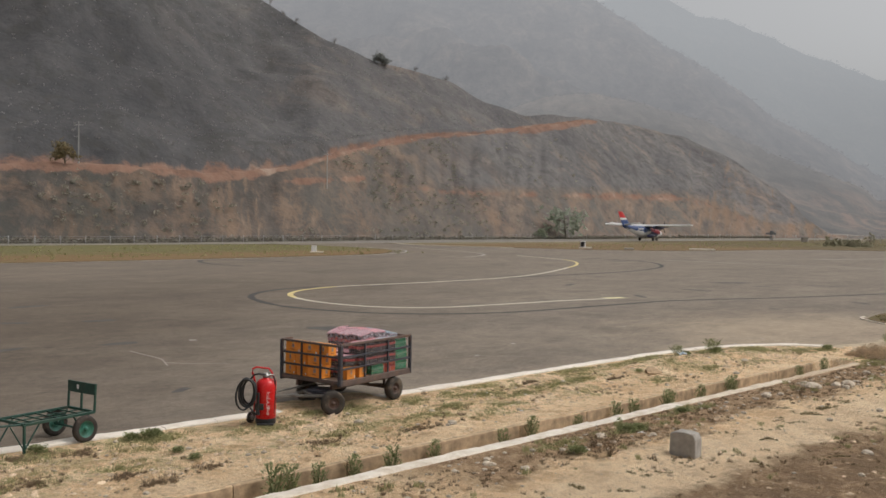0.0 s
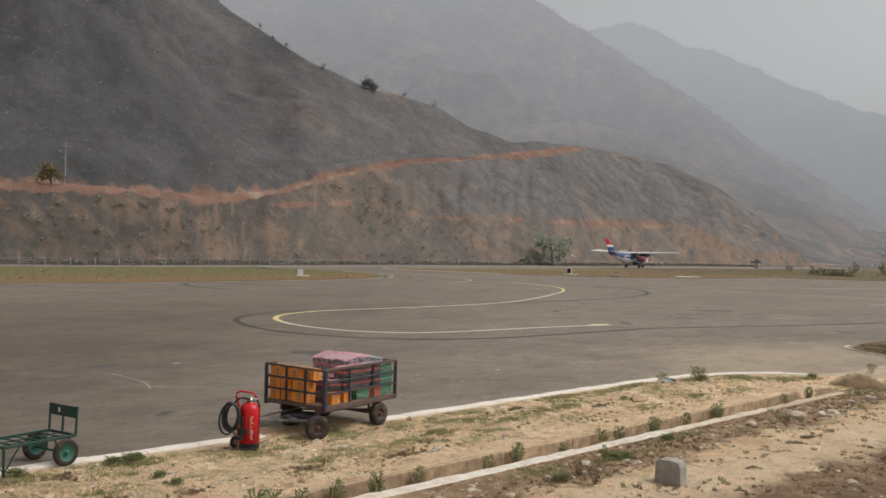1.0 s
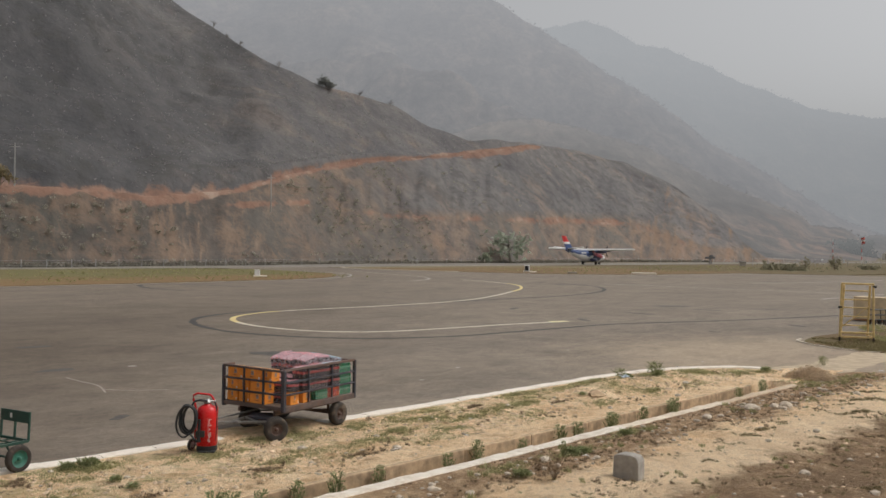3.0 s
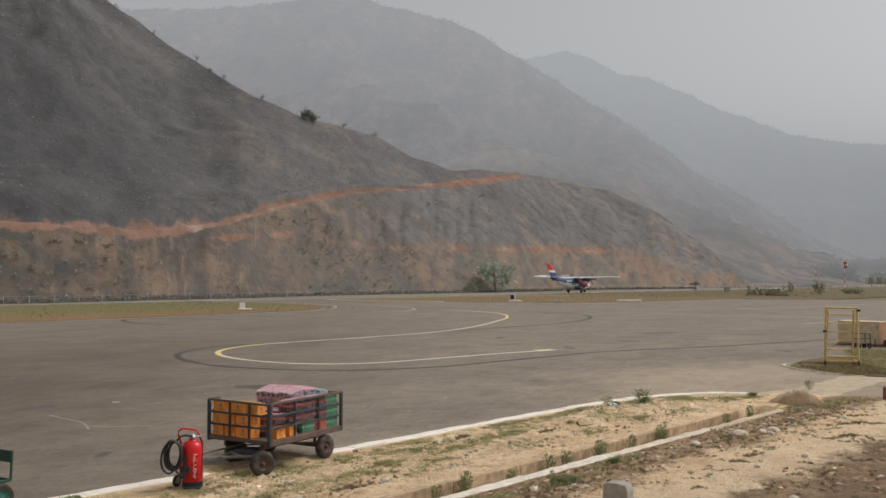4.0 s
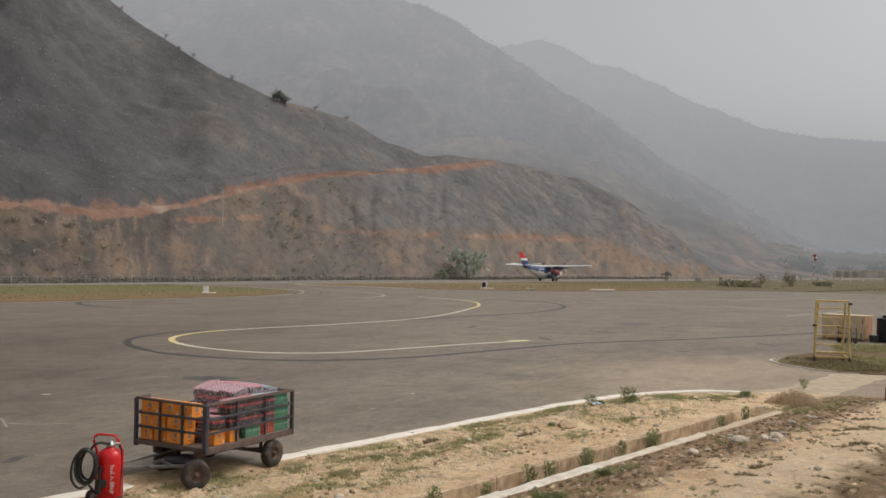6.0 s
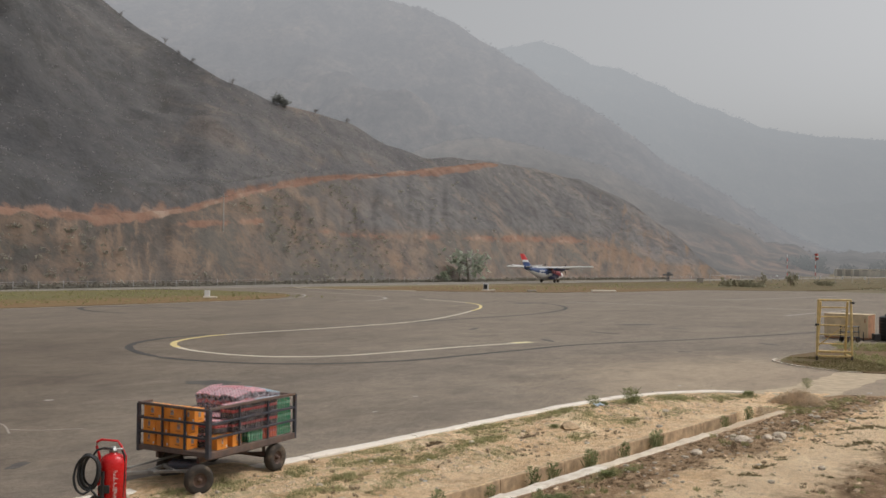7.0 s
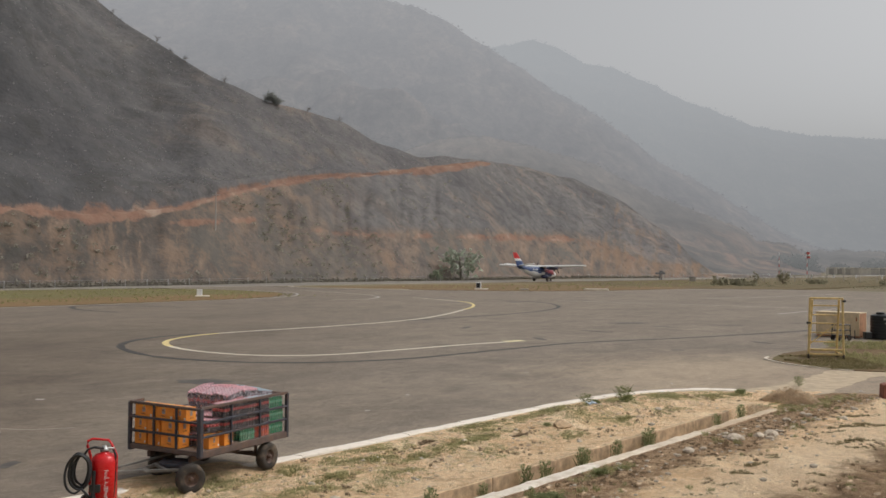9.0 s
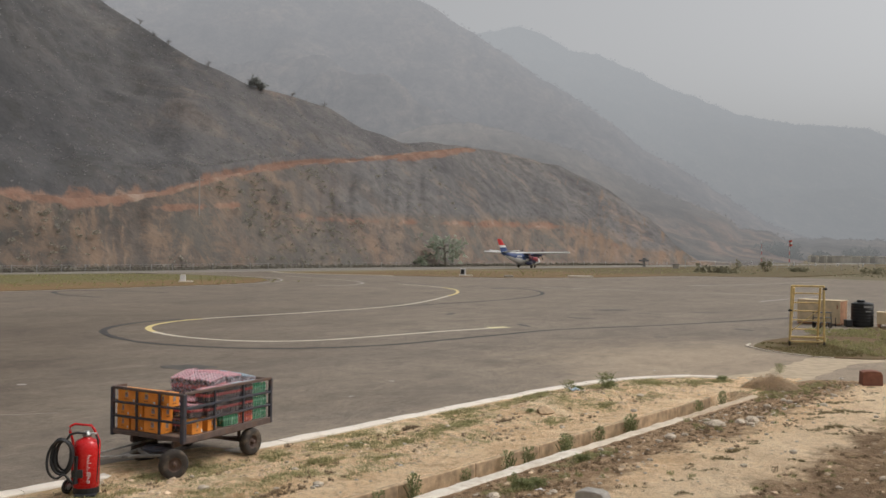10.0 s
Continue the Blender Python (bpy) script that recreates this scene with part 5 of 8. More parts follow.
banded_mast(polar(21.25, 330, -0.12), 8.6, "red and white windsock mast with a limp red sock", True)
banded_mast(polar(19.75, 330, -0.12), 8.2, "thin red and white banded mast", False)
_p, _b = hill_point(-28.0, 1.0)
for az, s, h in ((-27.9, 1.0, 6.5), (-13.5, 0.55, 7.0)):
    _p, _b = hill_point(az, s)
    pole = thing("power_pole", Matrix.Translation((_p[0], _p[1], _p[2] - 0.8)), "thin grey power pole on the cut slope", "pole")
    bm = bmesh.new()
    rod(bm, (0, 0, 0), (0, 0, h), 0.11, 0.07, 7)
    part("pole_shaft", bm, M_GALV, pole)
    bm = bmesh.new()
    bar(bm, (-0.7, 0, h - 0.5), (0.7, 0, h - 0.5), 0.1)
    part("crossarm", bm, M_GALV, pole)


def runway_sign(place, turn, label, dark, k=0.72):
    """A white painted sign block on a concrete slab."""
    s = thing("taxiway_sign", Matrix.Translation(place) @ pose(0, 0, 0, 0, 0, turn) @ Matrix.Diagonal((k, k, k * 0.92, 1)), label, "airfield sign")
    bm = bmesh.new()
    box(bm, (0.15, 0, 0.08), (1.9, 1.2, 0.16), 0.03)
    part("slab", bm, M_KERB, s, "whitewashed concrete slab")
    bm = bmesh.new()
    box(bm, (-0.25, 0, 0.62), (0.75, 0.45, 0.92), 0.03)
    part("sign_block", bm, M_AC_WHITE, s)
    if dark:
        bm = bmesh.new()
        box(bm, (-0.32, -0.24, 0.64), (0.52, 0.03, 0.74), 0.01)
        part("sign_face", bm, M_BLACK, s, "black sign face")
    return s


runway_sign((-24.3, 95.6, 0.035), 8, "white airfield sign block on a slab in the grass", False)
runway_sign((5.5, 131.5, 0.035), 0, "white airfield sign block with a black face", True, 0.98)

# dark marker on legs and a grey cabinet beside the runway
wt = thing("wind_tee", Matrix.Translation(polar(13.1, 245, -0.1)) @ pose(0, 0, 0, 0, 0, 12) @ Matrix.Diagonal((0.72, 0.72, 0.9, 1)), "dark equipment stand beside the runway", "equipment")
bm = bmesh.new()
box(bm, (0, 0, 1.9), (3.6, 0.5, 0.5), 0.05)
box(bm, (0.3, 0, 2.4), (1.2, 0.5, 0.5), 0.05)
part("head", bm, M_DARK, wt)
for x in (-0.25, 0.5):
    bm = bmesh.new()
    rod(bm, (x, 0, 0), (x * 0.6, 0, 1.7), 0.2, 0.14, 8)
    part("leg", bm, M_DARK, wt)
cb = thing("cabinet", Matrix.Translation(polar(14.95, 226, -0.1)), "small grey roadside equipment cabinet", "cabinet")
bm = bmesh.new()
box(bm, (0, 0, 0.55), (1.3, 0.8, 1.0), 0.04)
part("cabinet_body", bm, M_CONCRETE, cb)
bm = bmesh.new()
box(bm, (0, 0, 1.1), (1.5, 1.0, 0.1), 0.03)
part("cabinet_top", bm, M_DARK, cb)
for i, (px, py, sx) in enumerate([(11.5, 130, 1.2), (22, 133.5, 3.4)]):
    bm = bmesh.new()
    box(bm, (0, 0, 0.1), (sx, 1.2, 0.22), 0.04)
    o = finish("concrete_slab", bm, M_KERB if i == 1 else M_CONCRETE)
    o.location = (px, py, 0.03)
    tagged(o, "flat broken concrete slab lying in the dry grass", "slab")


# ---------------- aircraft ----------------
def aircraft():
    a = thing("propeller_aircraft", Matrix.Translation((21.1, 199.3, 0.0)) @ pose(0, 0, 0, 0, 0, 51) @ Matrix.Diagonal((1.06, 1.06, 1.02, 1)), "small twin-propeller high-wing aircraft, blue white and red, on the runway", "aircraft")
    bm = bmesh.new()
    loft(bm, [(5.45, 1.35, 0.06, 0.06), (5.3, 1.37, 0.24, 0.24), (4.9, 1.42, 0.46, 0.44), (4.3, 1.5, 0.66, 0.62), (3.6, 1.62, 0.84, 0.80), (2.9, 1.82, 0.95, 1.0), (2.2, 1.9, 0.98, 1.08), (1.2, 1.92, 0.98, 1.08),
              (0, 1.92, 0.98, 1.08), (-1.2, 1.92, 0.98, 1.08), (-2.4, 1.95, 0.97, 1.05), (-3.4, 2.05, 0.90, 0.95), (-4.4, 2.2, 0.78, 0.82), (-5.4, 2.42, 0.62, 0.66), (-6.4, 2.65, 0.46, 0.50), (-7.4, 2.88, 0.30, 0.34), (-8.3, 3.05, 0.12, 0.16)], 28)
    bm.faces.ensure_lookup_table()
    for f in bm.faces:
        c = f.calc_center_median()
        belly = c.z < 1.80 + max(0, -c.x - 2.0) * 0.14
        if c.x > 3.3 + (c.z - 1.5) * 0.2:
            f.material_index = 0
        elif c.x > 0.6 - (c.z - 1.9) * 1.2:
            f.material_index = 2 if c.z > 1.75 - 0.25 * (c.x - 1.5) else 3
        elif belly and c.x < 0.0:
            f.material_index = 0
        elif c.x > -0.6:
            f.material_index = 3
        else:
            f.material_index = 1
    part("fuselage", bm, [M_AC_WHITE, M_AC_BLUE, M_AC_MAROON, M_AC_NAVY], a, "blue upper hull, white belly, red sweep behind the nose", True)

    def wing(name, root, tip, chord0, chord1, thick, mats, label, up=False):
        bm = bmesh.new()
        rings = []
        for (x, y, z), c in ((root, chord0), (tip, chord1)):
            prof = [(0, 0), (0.06, 0.45), (0.3, 0.6), (0.7, 0.3), (1.0, 0.03), (0.7, -0.25), (0.3, -0.4), (0.06, -0.3)]
            ring = []
            for px, pz in prof:
                t = thick * c * pz
                ring.append(bm.verts.new((x - px * c, y + (t if up else 0), z + (0 if up else t))))
            rings.append(ring)
        k = len(rings[0])
        for j in range(k):
            bm.faces.new((rings[0][j], rings[0][(j + 1) % k], rings[1][(j + 1) % k], rings[1][j]))
        bm.faces.new(rings[0][::-1])
        bm.faces.new(rings[1])
        return part(name, bm, mats, a, label)

    for s in (1, -1):
        wing("wing", (1.0, 0.0, 3.02), (0.75, 9.9 * s, 3.32), 2.3, 1.2, 0.22, M_AC_WHITE, "white high wing")
        wing("tailplane", (-6.6, 0.1 * s, 3.25), (-7.1, 3.3 * s, 3.60), 1.7, 1.0, 0.16, M_AC_WHITE, "pale tailplane")
        bm = bmesh.new()
        lathe(bm, [(0.06, 2.45), (0.2, 2.3), (0.34, 2.05), (0.42, 1.4), (0.44, 0.6), (0.40, -0.6), (0.26, -1.5), (0.1, -1.9)], 14, Matrix.Translation((0, 2.42 * s, 2.78)) @ pose(0, 0, 0, 0, 90, 0))
        nac = part("engine_nacelle", bm, M_AC_NAVY, a, "dark engine nacelle under the wing", True)
        bm = bmesh.new()
        for b in range(5):
            q = Matrix.Translation((2.2, 2.42 * s, 2.78)) @ Matrix.Rotation(2 * math.pi * b / 5 + 0.3, 4, "X")
            box(bm, (0, 0, 0.62), (0.05, 0.16, 1.05), 0.02, q)
        part("propeller", bm, M_BLACK, nac, "black five-blade propeller")
        bm = bmesh.new()
        lathe(bm, [(0, -1.4), (0.22, -1.2), (0.38, -0.5), (0.40, 0.3), (0.24, 1.1), (0, 1.35)], 12, Matrix.Translation((0.0, 1.0 * s, 1.02)) @ pose(0, 0, 0, 0, 90, 0))
        part("wheel_fairing", bm, M_AC_WHITE if s > 0 else M_AC_NAVY, a, smooth=True)
        bm = bmesh.new()
        lathe(bm, [(0, -0.13), (0.2, -0.13), (0.36, -0.1), (0.38, 0), (0.36, 0.1), (0.2, 0.13), (0, 0.13)], 16, Matrix.Translation((0, 1.55 * s, 0.38)) @ pose(0, 0, 0, 90, 0, 0))
        part("wheel", bm, M_TYRE, a)
        bm = bmesh.new()
        rod(bm, (0, 1.05 * s, 0.95), (0, 1.5 * s, 0.4), 0.08)
        part("gear_leg", bm, M_STEEL, a)
        # cabin windows
        for x in (-2.0, -1.2, -0.4, 0.4, 1.2):
            bm = bmesh.new()
            box(bm, (x, 0.955 * s, 2.22), (0.34, 0.06, 0.34), 0.02)
            part("cabin_window", bm, M_GLASS, a)
    # fin in three colours
    def fin_part(z0, z1, material, label):
        bm = bmesh.new()
        def edge(z):
            k = (z - 2.9) / 2.95
            return -5.4 - 3.1 * k, -8.3 - 1.6 * k
        vs = []
        for z in (z0, z1):
            f, r = edge(z)
            t = 0.14 * (1 - 0.5 * (z - 2.9) / 2.95)
            vs.append([bm.verts.new(p) for p in ((f, 0, z), (f - 0.5, t, z), (r + 0.6, t * 0.7, z), (r, 0, z), (r + 0.6, -t * 0.7, z), (f - 0.5, -t, z))])
        for j in range(6):
            bm.faces.new((vs[0][j], vs[0][(j + 1) % 6], vs[1][(j + 1) % 6], vs[1][j]))
        bm.faces.new(vs[0][::-1])
        bm.faces.new(vs[1])
        part("fin_panel", bm, material, a, label)
    fin_part(2.9, 4.2, M_AC_BLUE, "blue lower fin")
    fin_part(4.2, 4.65, M_AC_WHITE, "white fin band")
    fin_part(4.65, 5.85, M_AC_RED, "red fin top")
    bm = bmesh.new()
    box(bm, (3.05, 0, 2.42), (0.62, 1.3, 0.42), 0.12, Matrix.Identity(4))
    part("windscreen", bm, M_GLASS, a, "dark cockpit windscreen")
    bm = bmesh.new()
    lathe(bm, [(0, -0.1), (0.28, -0.1), (0.3, 0), (0.28, 0.1), (0, 0.1)], 14, Matrix.Translation((3.67, 0, 0.3)) @ pose(0, 0, 0, 90, 0, 0))
    part("nose_wheel", bm, M_TYRE, a)
    bm = bmesh.new()
    rod(bm, (3.67, 0, 0.3), (3.67, 0, 1.1), 0.07)
    part("nose_leg", bm, M_STEEL, a)
    # lettering on the hull, too far off to read
    bm = bmesh.new()
    for k in range(4):
        box(bm, (-4.0 + 0.42 * k, -0.86 - 0.025 * k, 2.45), (0.3, 0.03, 0.3), 0.0)
    part("hull_marking", bm, M_AC_WHITE, a, "white hull marking")


aircraft()


# ---------------- wheels ----------------
def tyre_mesh(bm, r, w, m, n=26, k=0.48):
    """Tyre with a rounded tread, axis along local z."""
    lathe(bm, [(r * k, -w * 0.40), (r * (0.5 * k + 0.5), -w * 0.5), (r * 0.94, -w * 0.42), (r * 0.99, -w * 0.2), (r, 0), (r * 0.99, w * 0.2), (r * 0.94, w * 0.42), (r * (0.5 * k + 0.5), w * 0.5), (r * k, w * 0.40)], n, m)


def wheel(parent, centre, r, w, turn, rim_mat, rim_label, k=0.48):
    """Rubber tyre on a dished rim with a hub; turn: the axle's heading."""
    m = Matrix.Translation(centre) @ pose(0, 0, 0, 90, 0, turn)
    bm = bmesh.new()
    tyre_mesh(bm, r, w, m, 26, k)
    ty = part("wheel", bm, M_TYRE, parent, smooth=True)
    bm = bmesh.new()
    lathe(bm, [(0, -w * 0.2), (r * 0.2, -w * 0.2), (r * k * 0.84, -w * 0.06), (r * k * 0.98, -w * 0.38), (r * (k + 0.03), -w * 0.41), (r * (k + 0.03), w * 0.41), (r * k * 0.98, w * 0.38), (r * k * 0.84, w * 0.06), (r * 0.2, w * 0.2), (0, w * 0.2)], 20, m)
    part("rim", bm, rim_mat, ty, rim_label, True)
    bm = bmesh.new()
    lathe(bm, [(0, -w * 0.55), (r * 0.12, -w * 0.53), (r * 0.16, -w * 0.3), (r * 0.16, w * 0.3), (r * 0.12, w * 0.53), (0, w * 0.55)], 10, m)
    for j in range(5):
        t = 2 * math.pi * j / 5
        for e in (-1, 1):
            rod(bm, m @ Vector((r * 0.3 * math.cos(t), r * 0.3 * math.sin(t), e * w * 0.1)), m @ Vector((r * 0.3 * math.cos(t), r * 0.3 * math.sin(t), e * w * 0.26)), r * 0.035, n=6)
    part("hub", bm, rim_mat, ty, "", True)
    return ty


# ---------------- baggage cart with drinks ----------------
CART_X, CART_Y, CART_TURN = -3.847, 15.189, 61.8
CW, CL, CZ, CH = 1.55, 2.25, 0.555, 0.75
CART_M = Matrix.Translation((CART_X, CART_Y, 0)) @ pose(0, 0, 0, 0, 0, CART_TURN)


def baggage_cart():
    """Local x along the cart from its drawbar end, y across it."""
    c = thing("baggage_cart", CART_M, "old four-wheeled baggage cart with rusty dark rails, loaded with drinks", "cart")
    bm = bmesh.new()
    box(bm, (CL / 2, CW / 2, CZ + 0.035), (CL - 0.02, CW - 0.02, 0.03), 0.004)
    part("deck", bm, M_DECK, c, "bare worn steel deck")
    # bed frame
    for y in (0.0, CW):
        bm = bmesh.new()
        bar(bm, (-0.02, y, CZ), (CL + 0.02, y, CZ), 0.05, 0.11)
        part("bed_rail", bm, M_CART_RUST, c, "rusty bed rail")
    for x in (0.0, CL):
        bm = bmesh.new()
        bar(bm, (x, 0.03, CZ + 0.015), (x, CW - 0.03, CZ + 0.015), 0.05, 0.075)
        part("bed_rail", bm, M_CART_RUST, c, "rusty bed rail")
    for k, (x, y) in enumerate(((0, 0), (CL, 0), (0, CW), (CL, CW))):
        bm = bmesh.new()
        bar(bm, (x, y, CZ - 0.05), (x, y, CZ + CH), 0.085 if k == 0 else 0.06)
        part("corner_post", bm, M_CART, c)
    for x in (CL * 0.34, CL * 0.67):
        for y in (0.0, CW):
            if y and x < 1:
                continue
            bm = bmesh.new()
            bar(bm, (x, y + (0.012 if y == 0 else -0.012), CZ + 0.05), (x, y + (0.012 if y == 0 else -0.012), CZ + CH - 0.02), 0.035)
            part("side_post", bm, M_CART, c)
    for y in (CW * 0.34, CW * 0.66):
        bm = bmesh.new()
        bar(bm, (0.012, y, CZ + 0.05), (0.012, y, CZ + CH - 0.02), 0.035)
        part("end_post", bm, M_CART, c)
    for k, z in enumerate((CZ + CH * 0.37, CZ + CH * 0.68, CZ + CH)):
        m = M_CART_RUST if k == 2 else M_CART
        for y in (-0.004, CW + 0.004):
            if y > 0.5 and k == 2:
                # the far top rail is broken away behind the cartons
                bm = bmesh.new()
                bar(bm, (0, y, z), (0.30, y, z), 0.045, 0.04)
                part("rail", bm, m, c)
                bm = bmesh.new()
                bar(bm, (1.7, y, z - 0.03), (CL, y, z), 0.045, 0.04)
                part("rail", bm, m, c)
                continue
            bm = bmesh.new()
            bar(bm, (0, y, z), (CL, y, z), 0.045, 0.045 if k == 2 else 0.035)
            part("rail", bm, m, c)
        for x in (-0.004, CL + 0.004):
            bm = bmesh.new()
            bar(bm, (x, 0.0, z - (0.02 if k == 2 else 0)), (x, CW, z), 0.045, 0.045 if k == 2 else 0.035)
            part("rail", bm, m, c)
    # chassis
    for y in (0.32, CW - 0.32):
        bm = bmesh.new()
        bar(bm, (0.1, y, CZ - 0.11), (CL - 0.1, y, CZ - 0.11), 0.06, 0.10)
        part("chassis_beam", bm, M_CART_RUST, c)
    bm = bmesh.new()
    rod(bm, (CL - 0.5, 0.0, 0.242), (CL - 0.5, CW, 0.242), 0.035)
    for y in (0.2, CW - 0.2):
        bar(bm, (CL - 0.62, y, 0.30), (CL - 0.62, y, CZ - 0.12), 0.05)
        bar(bm, (CL - 0.38, y, 0.30), (CL - 0.38, y, CZ - 0.12), 0.05)
    part("rear_axle", bm, M_CART_RUST, c)
    bm = bmesh.new()
    bar(bm, (0.5, CW - 0.36, CZ - 0.2), (CL - 0.5, 0.3, 0.30), 0.03)
    part("brake_rod", bm, M_CART_RUST, c)
    for y in (0.04, CW - 0.04):
        wheel(c, (CL - 0.5, y, 0.242), 0.242, 0.16, 0, M_RIM, "grimy steel rim")
    # turned front axle with its drawbar
    piv = Vector((0.06, 0.57, 0))
    q = Matrix.Translation(piv) @ pose(0, 0, 0, 0, 0, -27)
    for s in (1, -1):
        p = q @ Vector((0, 0.68 * s, 0.238))
        wheel(c, p, 0.238, 0.15, -27, M_RIM, "grimy steel rim")
    bm = bmesh.new()
    rod(bm, q @ Vector((0, -0.66, 0.24)), q @ Vector((0, 0.66, 0.24)), 0.035)
    bar(bm, q @ Vector((0, -0.52, 0.32)), q @ Vector((0, 0.52, 0.32)), 0.08, 0.1)
    lathe(bm, [(0.0, 0.36), (0.26, 0.36), (0.26, 0.40), (0.1, 0.40), (0.1, CZ - 0.14), (0, CZ - 0.14)], 20, Matrix.Translation(piv))
    part("front_axle", bm, M_CART, c)
    bm = bmesh.new()
    bar(bm, q @ Vector((-0.52, 0, 0.30)), q @ Vector((-1.06, 0, 0.33)), 0.05)
    db = part("drawbar", bm, M_DRAWBAR, c, "bare steel drawbar turned aside")
    for s in (1, -1):
        bm = bmesh.new()
        bar(bm, q @ Vector((0.0, 0.42 * s, 0.33)), q @ Vector((-0.60, 0.04 * s, 0.31)), 0.055, 0.05)
        part("arm", bm, M_DRAWBAR, db)
    bm = bmesh.new()
    bar(bm, q @ Vector((-0.26, -0.27, 0.33)), q @ Vector((-0.26, 0.27, 0.33)), 0.05)
    part("tie_bar", bm, M_DRAWBAR, db)
    bm = bmesh.new()
    bar(bm, q @ Vector((-0.50, -0.16, 0.315)), q @ Vector((-0.50, 0.16, 0.315)), 0.10, 0.03)
    part("cross_plate", bm, M_DRAWBAR, db)
    bm = bmesh.new()
    bar(bm, q @ Vector((0.10, 0.52, 0.42)), q @ Vector((-0.98, 0.10, 0.37)), 0.035)
    part("stay", bm, M_DRAWBAR, db)
    bm = bmesh.new()
    tube(bm, [q @ Vector((-1.12 + 0.07 * math.cos(t), 0.07 * math.sin(t), 0.33)) for t in np.linspace(0, 2 * math.pi, 12, endpoint=False)], 0.018, 6, True)
    part("tow_eye", bm, M_DRAWBAR, db, "ring-shaped tow eye")
    return c


baggage_cart()

# bottle packs: six by four bottles in shrink film
BW, BL = 0.292, 0.385


def bottle_pack(name, drink, lab, cap, label, k=1.0, film=M_FILM):
    t = thing(name, Matrix.Identity(4), label, "drinks", "packs of bottles on the cart")
    b1, b2, b3 = bmesh.new(), bmesh.new(), bmesh.new()
    for i in range(6):
        for j in range(4):
            m = Matrix.Translation((-BL / 2 + BL / 6 * (i + 0.5), -BW / 2 + BW / 4 * (j + 0.5), 0))
            lathe(b1, [(0, 0.0), (0.028, 0.0), (0.031, 0.012 * k), (0.030, 0.09 * k), (0.031, 0.15 * k), (0.024, 0.178 * k), (0.013, 0.200 * k), (0.012, 0.205 * k)], 8, m)
            lathe(b2, [(0.0306, 0.095 * k), (0.0326, 0.098 * k), (0.0326, 0.138 * k), (0.0306, 0.141 * k)], 8, m)
            lathe(b3, [(0.017, 0.196 * k), (0.020, 0.200 * k), (0.020, 0.217 * k), (0.0, 0.220 * k)], 8, m)
    tagged(part("bottles", b1, drink, t, smooth=True), kind="stuff")
    tagged(part("bottle_labels", b2, lab, t, smooth=True), kind="stuff")
    tagged(part("bottle_caps", b3, cap, t), kind="stuff")
    bm = bmesh.new()
    bmesh.ops.create_cube(bm, size=1, matrix=Matrix.Translation((0, 0, 0.106 * k)) @ Matrix.Diagonal((BL + 0.004, BW + 0.004, 0.210 * k, 1)))
    bmesh.ops.bevel(bm, geom=list(bm.edges), offset=0.012, segments=2, affect="EDGES")
    part("film", bm, film, t, "clear shrink film")
    bm = bmesh.new()
    bmesh.ops.create_grid(bm, x_segments=12, y_segments=8, size=0.5, matrix=Matrix.Translation((0, 0, 0.2135 * k)) @ Matrix.Diagonal((BL - 0.01, BW - 0.01, 1, 1)))
    for v in bm.verts:
        v.co.z += 0.003 * math.cos(v.co.x * 98) * math.cos(v.co.y * 94) + 0.002 * noise.noise(v.co * 30)
    part("top_film", bm, M_FILM_TOP, t, "milky crumpled film over the caps, whitened for glare")
    return t


def carton(name, sx, sy, sz, label):
    t = thing(name, Matrix.Identity(4), label, "carton", "orange cartons on the cart")
    bm = bmesh.new()
    box(bm, (0, 0, sz / 2), (sx, sy, sz), 0.006)
    part("carton_body", bm, M_CARTON, t)
    bm = bmesh.new()
    box(bm, (0, 0, sz + 0.0015), (sx * 0.98, 0.05, 0.002), 0)
    box(bm, (-sx / 2 - 0.0015, 0, sz * 0.88), (0.002, 0.05, sz * 0.22), 0)
    part("tape", bm, M_CARTON_TOP, t, "pale packing tape")
    bm = bmesh.new()
    for x in (-sx / 2 - 0.002,):
        box(bm, (x, 0, sz * 0.60), (0.003, sy * 0.16, sz * 0.36), 0)
        part("print", bm, M_PRINT_GREY, t, "grey printed panel")
        bm = bmesh.new()
        box(bm, (x - 0.001, sy * 0.02, sz * 0.68), (0.003, sy * 0.09, sz * 0.10), 0)
        part("print", bm, M_PRINT, t, "dark printed mark")
        bm = bmesh.new()
        box(bm, (x, sy * 0.03, sz * 0.27), (0.003, sy * 0.22, sz * 0.05), 0)
        part("print", bm, M_PRINT, t, "dark printed mark")
        bm = bmesh.new()
        box(bm, (x, -sy * 0.40, sz * 0.20), (0.003, sy * 0.09, sz * 0.18), 0)
        part("print", bm, M_WHITE, t, "small white printed square")
    for y in (-sy / 2 - 0.002,):
        bm = bmesh.new()
        box(bm, (0, y, sz * 0.58), (sx * 0.24, 0.003, sz * 0.36), 0)
        part("print", bm, M_PRINT_GREY, t, "grey printed panel")
        bm = bmesh.new()
        box(bm, (0.01, y, sz * 0.24), (sx * 0.36, 0.003, sz * 0.06), 0)
        part("print", bm, M_PRINT, t, "dark printed mark")
    return t


